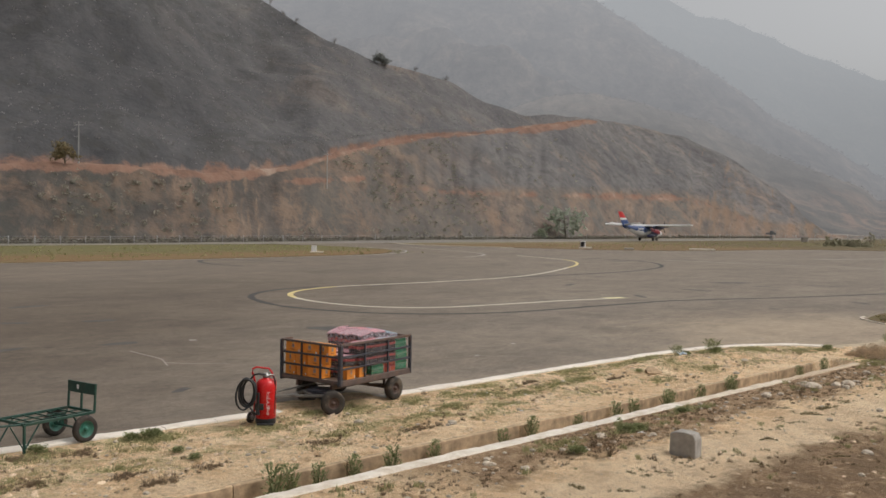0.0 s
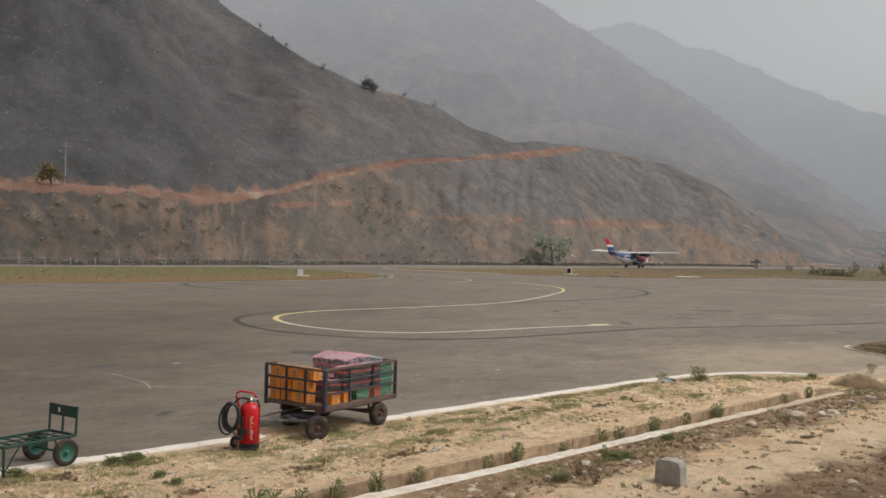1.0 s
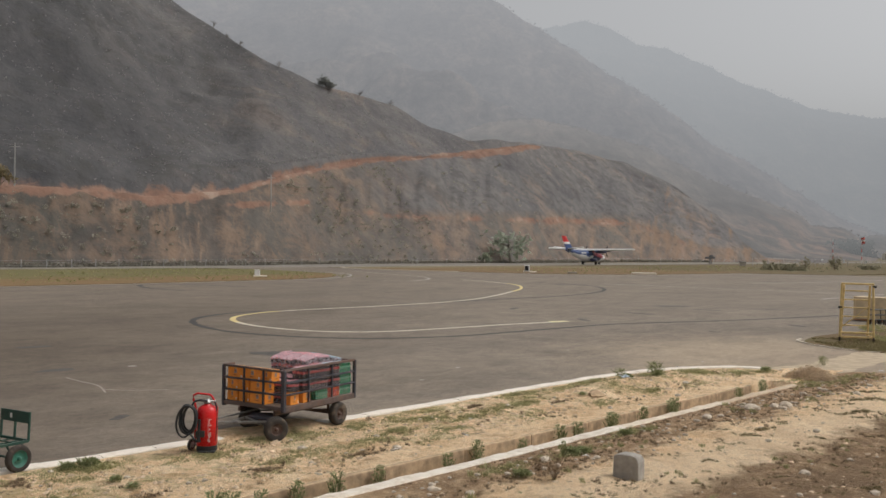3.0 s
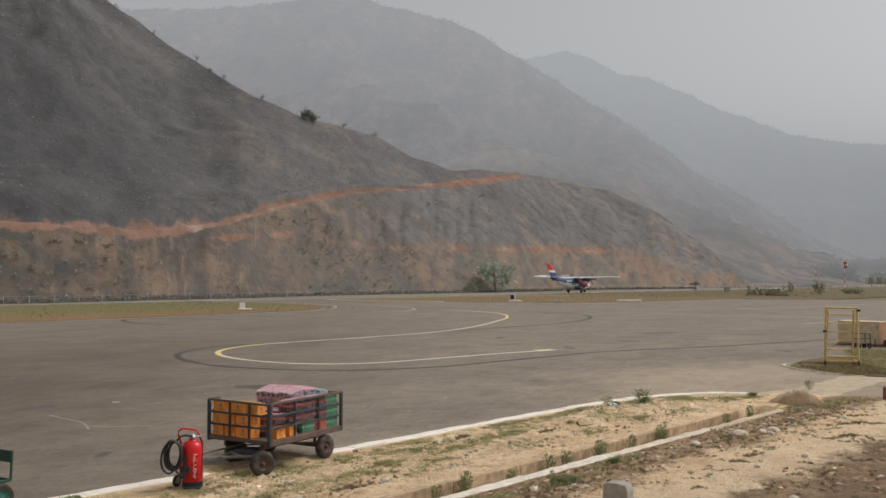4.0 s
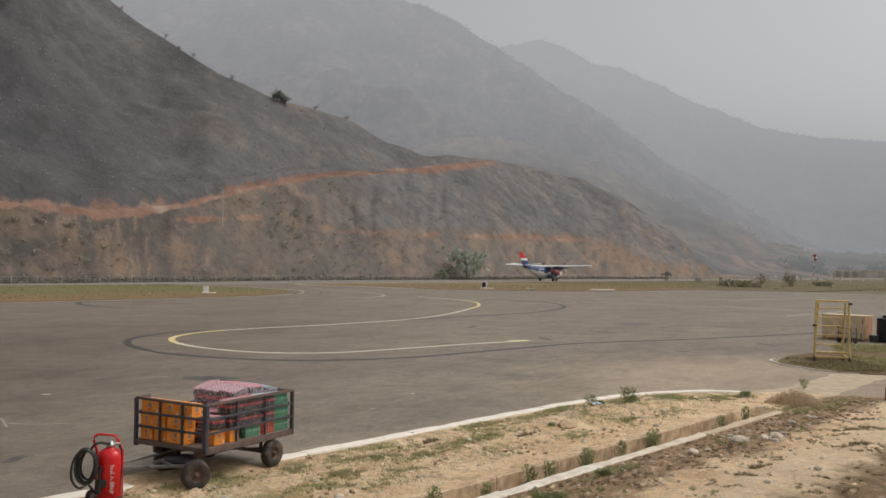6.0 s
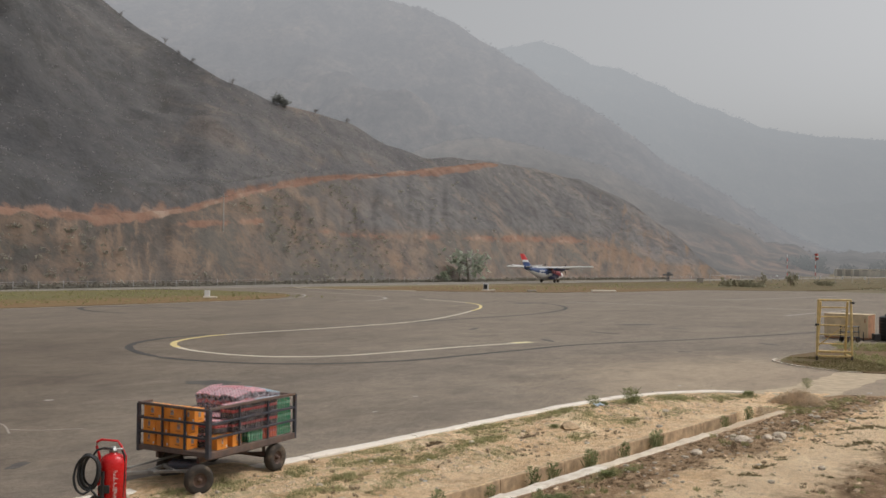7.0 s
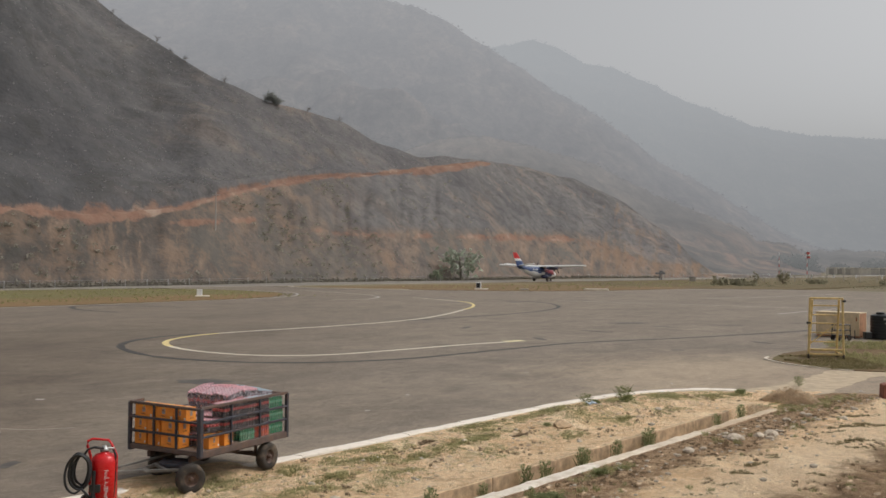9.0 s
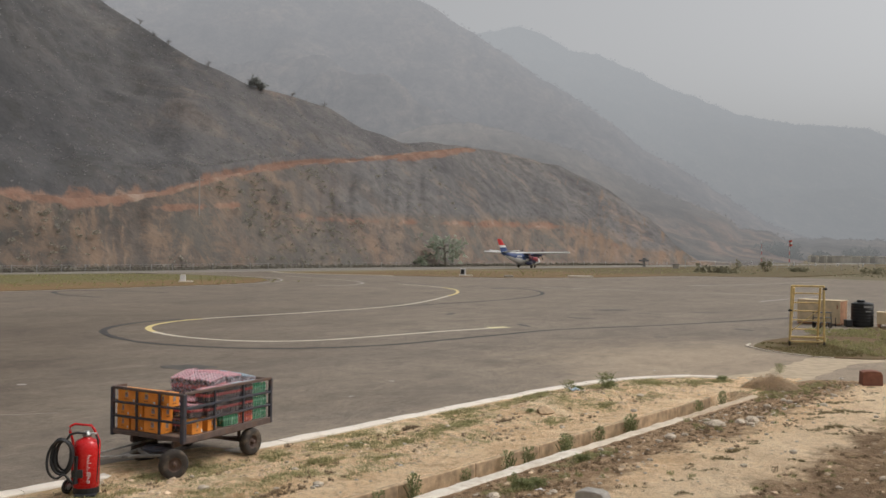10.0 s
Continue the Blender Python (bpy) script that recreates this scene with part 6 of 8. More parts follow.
FLOOR_Z = CZ + 0.052
cola = bottle_pack("bottle_pack", M_COLA, M_LABEL_RED, M_CAP_RED, "film-wrapped pack of dark cola bottles with red caps")
lime = bottle_pack("bottle_pack", M_LIME, M_LABEL_GREEN, M_CAP_PALE, "film-wrapped pack of green lemonade bottles")
tall = bottle_pack("bottle_pack", M_COLA, M_LABEL_RED, M_CAP_RED, "film-wrapped pack of tall dark cola bottles with red caps", 1.06)
tall_blue = bottle_pack("bottle_pack", M_COLA, M_LABEL_RED, M_CAP_PALE, "film-wrapped pack of tall bottles with pale blue caps", 1.06)
BIG_HEIGHTS = (1.12, 1.22, 1.32, 1.42, 1.52, 1.62, 1.72)
first = {id(q): True for q in (cola, lime, tall, tall_blue)}


@functools.cache
def big_pack(k, pale):
    """A pack of large bottles, built when the heap first needs its height."""
    q = bottle_pack("bottle_pack", M_COLA, M_LABEL_RED, M_CAP_PALE if pale else M_CAP_RED, "film-wrapped pack of large bottles with pale blue caps" if pale else "film-wrapped pack of large cola bottles heaped on the load", k, M_FILM_LOOSE)
    first[id(q)] = True
    return q


def put(src, x, y, z, turn):
    m = CART_M @ Matrix.Translation((x, y, z)) @ pose(0, 0, 0, 0, 0, turn)
    if first.get(id(src)):
        first[id(src)] = False
        src.matrix_basis = m
        return src
    return copy_thing(src, m)


orange = bottle_pack("bottle_pack", M_ORANGE, M_LABEL_RED, M_CAP_RED, "film-wrapped pack of orange-red soft drink bottles")
first[id(orange)] = True
_rng = random.Random(4)
NX, X0 = 4, 0.66
for layer in range(3):
    for i in range(NX):
        for j in range(5):
            x = X0 + BL * (i + 0.5) + 0.004 * i
            y = 0.05 + 0.293 * (j + 0.5)
            if (layer == 2 and i < (0, 1, 1, 1, 2)[j]) or (i == 0 and j == 0 and layer == 0):
                continue
            high = j > 0 or layer == 2
            src = tall if high else cola
            if j == 0 and (i == NX - 1 or (layer == 0 and i == 1)):
                src = lime
            if j == 0 and layer == 0 and i == 2:
                src = orange
            if i + 0.45 * (4 - j) > 3.7 and src is tall:
                src = tall_blue
            z, roll, tip = FLOOR_Z + layer * (0.238 if j > 0 else 0.2245), 0.0, 0.0
            if layer == 2 and j > 0:
                # larger bottles heap up over the middle of the load
                fx, fy = 1 - ((x - 1.45) / 0.85) ** 2, 1 - ((y - 0.85) / 0.95) ** 2
                want = 0.24 + 0.13 * max(0.0, fx) * max(0.0, fy)
                pale = src is tall_blue
                roll = math.degrees(math.atan(-0.16 * fx * 2 * (y - 0.85) / 0.95 ** 2)) + _rng.uniform(-1, 1)
                tip = math.degrees(math.atan(0.16 * fy * 2 * (x - 1.45) / 0.85 ** 2)) * 0.8 + _rng.uniform(-1, 1)
                if i == (0, 1, 1, 1, 2)[j]:
                    want, pale, tip, z = want - 0.04, False, -11 + _rng.uniform(-1.5, 1.5), z + 0.035
                src = big_pack(min(BIG_HEIGHTS, key=lambda h: abs(h * 0.22 - want)), pale)
            m = put(src, x + _rng.uniform(-0.012, 0.012), y + _rng.uniform(-0.012, 0.012), z, _rng.uniform(-2, 2))
            m.matrix_basis = m.matrix_basis @ pose(0, 0, 0, roll, tip, 0) @ Matrix.Diagonal((1.03, 1.03, 1, 1) if layer == 2 else (1, 1, 1, 1))
# loose packs leaning in front of the stack
for (x, y, z, turn, tip) in ((0.44, 0.62, 0, 84, 0), (0.45, 0.60, 0.2245, 97, 2), (0.48, 0.34, 0, 93, 0), (0.47, 0.33, 0.2245, 86, 4)):
    m = put(cola, x, y, FLOOR_Z + z, turn)
    m.matrix_basis = m.matrix_basis @ pose(0, 0, 0, tip, tip * 0.6, 0)
big = carton("carton", 0.235, 0.42, 0.222, "orange printed cardboard carton of drinks, taped shut")
slim = carton("carton", 0.235, 0.27, 0.222, "small orange printed cardboard carton of drinks")
first[id(big)] = first[id(slim)] = True
for l, row in enumerate(((slim, slim, big), (slim, slim, big), (big, big, slim))):
    y = CW - 0.05
    for src in row:
        w = 0.42 if src is big else 0.27
        y -= w / 2
        put(src, 0.165 + _rng.uniform(-0.014, 0.014), y, FLOOR_Z + l * 0.2235, _rng.uniform(-3, 3))
        y -= w / 2 + _rng.uniform(0.012, 0.04)
small = carton("carton", 0.20, 0.24, 0.222, "narrow orange printed cardboard carton of drinks")
first[id(small)] = True
put(small, 0.37, 0.13, FLOOR_Z, 87)
put(small, 0.72, 0.13, FLOOR_Z, 94)


# ---------------- wheeled fire extinguisher ----------------
def extinguisher():
    e = thing("fire_extinguisher", Matrix.Translation((-4.98, 13.93, 0.02)) @ pose(0, 0, 0, 0, 0, 8) @ Matrix.Diagonal((1.15, 1.13, 1.0, 1)), "large red wheeled fire extinguisher with a black hose, on the verge", "fire extinguisher")
    bm = bmesh.new()
    lathe(bm, [(0, 0.05), (0.13, 0.055), (0.158, 0.08), (0.158, 0.70), (0.145, 0.765), (0.10, 0.81), (0.05, 0.83), (0.05, 0.85), (0, 0.85)], 26, Matrix.Translation((0.04, 0, 0)))
    part("cylinder", bm, M_RED, e, smooth=True)
    bm = bmesh.new()
    lathe(bm, [(0.150, 0.02), (0.160, 0.03), (0.160, 0.12), (0.150, 0.13)], 24, Matrix.Translation((0.04, 0, 0)))
    box(bm, (0.06, -0.16, 0.03), (0.26, 0.12, 0.03), 0.01)
    part("foot_ring", bm, M_BLACK, e, "black foot ring")
    bm = bmesh.new()
    lathe(bm, [(0, 0.845), (0.055, 0.85), (0.055, 0.885), (0.03, 0.90), (0.03, 0.93), (0, 0.93)], 14, Matrix.Translation((0.04, 0, 0)))
    rod(bm, (-0.08, 0, 0.89), (0.16, 0, 0.89), 0.014)
    part("valve", bm, M_STEEL, e, "metal valve", True)
    bm = bmesh.new()
    tube(bm, [(-0.16, 0.13, 0.12), (-0.16, 0.14, 0.75), (-0.20, 0.15, 0.90), (-0.20, 0.16, 0.965), (-0.14, 0.16, 1.0), (0.06, 0.16, 0.975), (0.10, 0.15, 0.92), (0.165, 0.14, 0.75), (0.165, 0.13, 0.12)], 0.018, 8)
    part("handle", bm, M_RED, e, "bent red push handle", True)
    bm = bmesh.new()
    loops = ((0.085, 0.20, 0.05, 0.0, 0.1), (0.105, 0.235, 0.0, 0.015, -0.15), (0.128, 0.245, -0.02, 0.0, 0.05), (0.10, 0.25, 0.045, -0.02, 0.2), (0.12, 0.225, 0.03, 0.01, -0.05), (0.135, 0.255, 0.005, -0.01, 0.1))
    # one hose wound six times, from the valve to the nozzle
    line = [(0.04, -0.05, 0.90), (-0.06, -0.10, 0.93), (-0.14, -0.09, 0.90)]
    for q in np.linspace(0.25, 5.75, 170):
        k = min(4, int(q))
        rx, rz, dx, dz, tilt = (a + (b - a) * (q - k) for a, b in zip(loops[k], loops[k + 1]))
        t = 2 * math.pi * q
        line.append((-0.235 + dx + rx * math.cos(t) + tilt * rz * 0.3 * math.sin(t), -0.07 - 0.03 * q + 0.012 * math.sin(3 * t), 0.60 + dz + rz * math.sin(t)))
    line += [(-0.18, -0.235, 0.36), (-0.12, -0.20, 0.26), (-0.08, -0.17, 0.20)]
    tube(bm, line, 0.0165, 7)
    part("hose", bm, M_RUBBER, e, "coiled black hose", True)
    bm = bmesh.new()
    rod(bm, (-0.06, -0.165, 0.30), (-0.05, -0.165, 0.60), 0.022)
    rod(bm, (-0.06, -0.165, 0.20), (-0.06, -0.165, 0.30), 0.036, 0.024)
    box(bm, (-0.04, -0.16, 0.34), (0.14, 0.03, 0.12), 0.01)
    part("nozzle", bm, M_BLACK, e, "black hose nozzle")
    bm = bmesh.new()
    tube(bm, [(0.155, -0.03, 0.88), (0.185, -0.04, 0.8), (0.19, -0.05, 0.5), (0.17, -0.07, 0.2)], 0.014, 6)
    part("side_tube", bm, M_BLACK, e)
    bm = bmesh.new()
    rng = random.Random(2)
    for k in range(19):
        w = rng.uniform(0.02, 0.075)
        box(bm, (0.082 + rng.uniform(-0.018, 0.018), -0.148, 0.60 - 0.022 * k), (w * 0.8, 0.012, rng.uniform(0.005, 0.013)), 0)
    part("print", bm, M_WHITE, e, "white printed lines")
    for s in (1, -1):
        p = Vector((-0.20, 0.05, 0.105) if s > 0 else (0.12, 0.19, 0.105))
        w = bmesh.new()
        m = Matrix.Translation(p) @ pose(0, 0, 0, 90, 0, 70 if s > 0 else 90)
        tyre_mesh(w, 0.105, 0.05, m, 20)
        ty = part("wheel", w, M_TYRE, e, smooth=True)
        w = bmesh.new()
        lathe(w, [(0, -0.034), (0.03, -0.034), (0.035, -0.02), (0.070, -0.018), (0.082, -0.028), (0.082, 0.028), (0.070, 0.018), (0.035, 0.02), (0.03, 0.034), (0, 0.034)], 18, m)
        part("rim", w, M_DISC, ty, "bright metal wheel disc", True)
    bm = bmesh.new()
    rod(bm, (-0.2, 0.05, 0.105), (0.12, 0.19, 0.105), 0.014)
    part("axle", bm, M_STEEL, e)


extinguisher()


# ---------------- green hand trolley ----------------
def hand_trolley():
    """Local x runs from the legs to the headboard, y across."""
    t = thing("hand_trolley", Matrix.Translation((-7.958, 11.191, 0.0)) @ pose(0, 0, 0, 0, 0, 63.4), "dark green steel luggage trolley with an open frame and headboard", "trolley")
    L, W, Z = 1.28, 0.70, 0.464
    bm = bmesh.new()
    for y in (0, W):
        bar(bm, (0, y, Z), (L, y, Z), 0.035, 0.045)
    for x in (0, L):
        bar(bm, (x, 0, Z), (x, W, Z), 0.035, 0.045)
    part("bed_frame", bm, M_GREEN_PAINT, t)
    for k in range(5):
        bm = bmesh.new()
        x = L * (k + 1) / 6
        bar(bm, (x, 0, Z - 0.005), (x, W, Z - 0.005), 0.022)
        part("cross_bar", bm, M_GREEN_PAINT, t)
    for y in (W * 0.35, W * 0.65):
        bm = bmesh.new()
        bar(bm, (0.02, y, Z - 0.02), (L - 0.02, y, Z - 0.02), 0.02)
        part("long_bar", bm, M_GREEN_PAINT, t)
    for y in (0, W):
        bm = bmesh.new()
        bar(bm, (0, y, 0), (0, y, Z), 0.038)
        bar(bm, (0.0, y, 0.06), (0.26, y, Z - 0.02), 0.022)
        bar(bm, (0.0, y, 0.06), (-0.16, y + (0.12 if y == 0 else -0.12), Z - 0.02), 0.018)
        part("leg", bm, M_GREEN_PAINT, t)
    for y in (0.0, W * 0.5, W):
        bm = bmesh.new()
        bar(bm, (L, y, Z), (L + 0.02, y, Z + 0.467), 0.034)
        part("headboard_post", bm, M_GREEN_PAINT, t)
    bm = bmesh.new()
    box(bm, (L + 0.005, W / 2, Z + 0.372), (0.02, W, 0.19), 0.005)
    hb = part("headboard", bm, M_GREEN_PAINT, t, "flat steel headboard")
    bm = bmesh.new()
    box(bm, (L - 0.008, W * 0.62, Z + 0.375), (0.004, 0.05, 0.075), 0)
    part("mark", bm, M_WHITE, hb, "small pale painted mark")
    for y in (-0.05, W + 0.05):
        wheel(t, (L - 0.22, y, 0.225), 0.225, 0.11, 0, M_GREEN_RIM, "sea-green painted rim", 0.62)
    bm = bmesh.new()
    rod(bm, (L - 0.22, -0.05, 0.215), (L - 0.22, W + 0.05, 0.215), 0.02)
    for y in (0.06, W - 0.06):
        bar(bm, (L - 0.36, y, Z - 0.02), (L - 0.22, y, 0.2), 0.025)
        bar(bm, (L - 0.06, y, Z - 0.02), (L - 0.22, y, 0.2), 0.025)
    part("axle", bm, M_GREEN_PAINT, t)
    bm = bmesh.new()
    tube(bm, [(0, 0.06, Z), (-0.35, 0.06, Z + 0.03), (-0.62, 0.1, Z + 0.12), (-0.70, W / 2, Z + 0.15), (-0.62, W - 0.1, Z + 0.12), (-0.35, W - 0.06, Z + 0.03), (0, W - 0.06, Z)], 0.018, 7)
    part("push_handle", bm, M_GREEN_PAINT, t)


hand_trolley()


# ---------------- concrete markers ----------------
def marker_stone(name, place, turn, w, d, h, material, label):
    bm = bmesh.new()
    prof = [(-w / 2, -0.15), (w / 2, -0.15), (w / 2 * 0.98, h * 0.74), (w / 2 * 0.78, h * 0.95), (w / 2 * 0.3, h), (-w / 2 * 0.55, h * 0.99), (-w / 2 * 0.92, h * 0.9)]
    f = bm.faces.new([bm.verts.new((x, -d / 2, z)) for x, z in prof])
    r = bmesh.ops.extrude_face_region(bm, geom=[f])
    bmesh.ops.translate(bm, verts=[v for v in r["geom"] if isinstance(v, bmesh.types.BMVert)], vec=(0, d, 0))
    bmesh.ops.bevel(bm, geom=bm.edges[:], offset=0.012, segments=1, affect="EDGES")
    o = finish(name, bm, material)
    o.matrix_basis = Matrix.Translation(place) @ pose(0, 0, 0, 0, 0, turn)
    return tagged(o, label, "marker stone")


marker_stone("marker_stone", (2.36, 13.0, 0.0), -33, 0.46, 0.25, 0.40, M_CONCRETE, "weathered grey concrete marker stone standing in the sand")
marker_stone("marker_stone", (12.68, 26.5, 0.0), -10, 0.56, 0.4, 0.44, M_POST, "squat reddish brown concrete marker beside the path")


# ---------------- yellow steps, crate and tank on the side island ----------------
ISLE = [(12.98, 36.9), (13.4, 37.9), (14.4, 39.6), (16.2, 41.4), (20.5, 45.6), (23.8, 48.4), (30, 52), (42, 50), (40, 40), (28, 35.0), (21, 33.4), (17.6, 33.2), (15.6, 33.1), (14.7, 33.4), (14.0, 34.0), (13.25, 35.4)]
sheet("side_island", ISLE, 0.04, M_SIDE, "rough grass and bare earth island beside the apron", "grass", 0.2)
stripe("island_kerb", smooth_line([(13.3, 38.2), (12.95, 37.6), (12.85, 37.0), (13.12, 35.35), (13.9, 33.92), (14.6, 33.3)], 0.3), 0.08, 0.045, M_WASH, "whitewashed low kerb round the island", 0.08)


def steps():
    """Wheeled steel access stand: two ladder frames leaning on each other."""
    s = thing("access_stand", Matrix.Translation((15.28, 37.35, 0.04)) @ pose(0, 0, 0, 0, 0, -14), "yellow tubular steel access stand on castors, rust-specked", "ladder")
    W0, W1, H = 1.30, 1.20, 2.40
    for k, (yb, yt) in enumerate(((0.0, 0.0), (0.9, 0.18))):
        for sx in (-1, 1):
            bm = bmesh.new()
            rod(bm, (sx * (W0 / 2 - 0.12 * k), yb, 0.16), (sx * (W1 / 2 - 0.10 * k), yt, H - 0.06 * k), 0.046, n=10)
            part("upright", bm, M_LADDER, s)
    bm = bmesh.new()
    rod(bm, (-W1 / 2 - 0.02, 0, H), (W1 / 2 + 0.02, 0, H), 0.04, n=10)
    part("top_rail", bm, M_LADDER, s)
    for z in (0.18, 0.36):
        bm = bmesh.new()
        rod(bm, (-W0 / 2, 0, z), (W0 / 2, 0, z), 0.044, n=8)
        part("rung", bm, M_LADDER, s)
    for k, z in enumerate((0.30, 0.62, 1.0, 1.38, 1.72, 2.1)):
        y = 0.9 + (0.18 - 0.9) * (z - 0.16) / (H - 0.22)
        bm = bmesh.new()
        rod(bm, (-W1 / 2 + 0.08, y, z), (W1 / 2 - 0.08, y, z), 0.026, n=8)
        part("rung", bm, M_LADDER, s)
    for sx in (-1, 1):
        bm = bmesh.new()
        bar(bm, (sx * W0 / 2, 0, 0.2), (sx * (W0 / 2 - 0.1), 0.88, 0.2), 0.05)
        part("base_bar", bm, M_LADDER, s)
    bm = bmesh.new()
    rod(bm, (-W0 / 2 + 0.1, 0.72, 0.5), (W0 / 2 - 0.15, 0.4, 1.45), 0.02, n=8)
    part("brace", bm, M_LADDER, s)
    for sx in (-1, 1):
        bm = bmesh.new()
        box(bm, (sx * (W1 / 2 + 0.05), 0, 1.42 if sx < 0 else 2.3), (0.16, 0.1, 0.09), 0.02)
        part("clamp", bm, M_BLACK, s, "black clamp")
    for sx in (-1, 1):
        for y in (0, 0.88):
            bm = bmesh.new()
            lathe(bm, [(0, -0.04), (0.085, -0.035), (0.095, 0), (0.085, 0.035), (0, 0.04)], 12, Matrix.Translation((sx * (W0 / 2 - 0.1 * (y > 0)), y, 0.095)) @ pose(0, 0, 0, 90, 0, 90))
            box(bm, (sx * (W0 / 2 - 0.1 * (y > 0)), y, 0.15), (0.06, 0.1, 0.1), 0.01)
            part("castor", bm, M_TYRE, s, "dark rubber castor")


steps()


def crate():
    c = thing("plywood_crate", Matrix.Translation((21.15, 49.77, 0.04)) @ pose(0, 0, 0, 0, 0, -40), "large pale plywood shipping crate with battens", "crate")
    L, D, H = 2.2, 1.2, 1.16
    for y, nm in ((-D / 2, "panel"), (D / 2, "panel")):
        bm = bmesh.new()
        box(bm, (0, y, H / 2 + 0.08), (L, 0.03, H), 0.004)
        part(nm, bm, M_PLY, c)
    for x in (-L / 2, L / 2):
        bm = bmesh.new()
        box(bm, (x + (0.017 if x < 0 else -0.017), 0, H / 2 + 0.08), (0.03, D - 0.04, H - 0.01), 0.004)
        part("end_panel", bm, M_PLY_END, c, "reddish end panel")
    bm = bmesh.new()
    box(bm, (0, 0, H + 0.10), (L + 0.06, D + 0.06, 0.04), 0.006)
    part("lid", bm, M_PLY, c)
    for x in (-L / 2 + 0.06, 0, L / 2 - 0.06):
        bm = bmesh.new()
        box(bm, (x, -D / 2 - 0.03, H / 2 + 0.06), (0.10, 0.03, H - 0.05), 0.005)
        part("batten", bm, M_PLY, c)
    for y in (-0.5, 0, 0.5):
        bm = bmesh.new()
        box(bm, (0, y, 0.04), (L, 0.12, 0.08), 0.006)
        part("skid", bm, M_PLY_END, c)
    bm = bmesh.new()
    box(bm, (0.95, -D / 2 - 0.017, 0.95), (0.05, 0.004, 0.2), 0)
    part("stencil", bm, M_PRINT, c, "dark stencilled bar")


crate()


def small_crate():
    c = thing("wooden_crate", Matrix.Translation((23.75, 47.75, 0.04)) @ pose(0, 0, 0, 0, 0, -30), "low brown wooden crate beside the water tank", "crate")
    for y in (-0.4, 0.4):
        bm = bmesh.new()
        box(bm, (0, y, 0.46), (1.1, 0.025, 0.58), 0.004)
        part("panel", bm, M_PLY, c)
    for x in (-0.537, 0.537):
        bm = bmesh.new()
        box(bm, (x, 0, 0.46), (0.025, 0.77, 0.57), 0.004)
        part("end_panel", bm, M_PLY_END, c, "reddish end panel")
    bm = bmesh.new()
    box(bm, (0, 0, 0.765), (1.14, 0.86, 0.03), 0.005)
    part("lid", bm, M_PLY, c)
    for x in (-0.45, 0.45):
        bm = bmesh.new()
        box(bm, (x, 0, 0.085), (0.12, 0.84, 0.17), 0.006)
        part("skid", bm, M_PLY_END, c)


small_crate()


def water_tank(place, r, h, label):
    t = thing("water_tank", Matrix.Translation(place), label, "tank")
    bm = bmesh.new()
    prof = [(0, 0), (r * 0.96, 0), (r, 0.04)]
    n = 7
    for k in range(n):
        z0 = 0.06 + (h - 0.22) * k / n
        dz = (h - 0.22) / n
        prof += [(r, z0 + dz * 0.15), (r, z0 + dz * 0.6), (r * 0.965, z0 + dz * 0.72), (r * 0.965, z0 + dz * 0.92)]
    prof += [(r, h - 0.15), (r * 0.96, h - 0.09), (r * 0.6, h - 0.03), (0, h)]
    lathe(bm, prof, 36)
    part("tank_body", bm, M_TANK, t, smooth=False)
    bm = bmesh.new()
    lathe(bm, [(0, h - 0.03), (r * 0.36, h - 0.03), (r * 0.36, h + 0.05), (r * 0.3, h + 0.08), (0, h + 0.08)], 24, Matrix.Translation((-0.12, -0.1, 0)))
    part("tank_lid", bm, M_TANK, t)
    bm = bmesh.new()
    box(bm, (0.05, -r - 0.004, h * 0.80), (r * 0.8, 0.01, 0.10), 0)
    box(bm, (0.05, -r - 0.004, h * 0.62), (r * 0.5, 0.01, 0.05), 0)
    part("print", bm, M_GALV, t, "faded grey printed bars")


water_tank((22.62, 48.3, 0.04), 0.55, 1.28, "black ribbed plastic water tank with a lid")


def dark_trolley():
    t = thing("equipment_trolley", Matrix.Translation((19.95, 46.6, 0.03)) @ pose(0, 0, 0, 0, 0, 20) @ Matrix.Diagonal((0.75, 0.75, 0.85, 1)), "small dark steel equipment trolley beside the crate", "trolley")
    for x in (-0.55, 0.55):
        bm = bmesh.new()
        bar(bm, (x, 0, 0.3), (x * 0.9, 0, 0.95), 0.05)
        part("upright", bm, M_BLACK, t)
        bm = bmesh.new()
        bar(bm, (x, 0.5, 0.3), (x * 0.9, 0.5, 0.95), 0.05)
        part("upright", bm, M_BLACK, t)
    for z in (0.32, 0.62, 0.93):
        bm = bmesh.new()
        box(bm, (0, 0.25, z), (1.15, 0.56, 0.05), 0.01)
        part("shelf", bm, M_BLACK, t)
    bm = bmesh.new()
    bar(bm, (0.55, 0.25, 0.32), (1.15, 0.25, 0.16), 0.05)
    bar(bm, (1.15, 0.25, 0.08), (1.15, 0.25, 0.6), 0.05)
    part("tow_bar", bm, M_BLACK, t)
    for x in (-0.45, 0.45):
        for y in (0.0, 0.5):
            bm = bmesh.new()
            tyre_mesh(bm, 0.17, 0.09, Matrix.Translation((x, y, 0.17)) @ pose(0, 0, 0, 90, 0, 0), 16)
            lathe(bm, [(0, -0.03), (0.1, -0.03), (0.1, 0.03), (0, 0.03)], 12, Matrix.Translation((x, y, 0.17)) @ pose(0, 0, 0, 90, 0, 0))
            part("wheel", bm, M_TYRE, t)


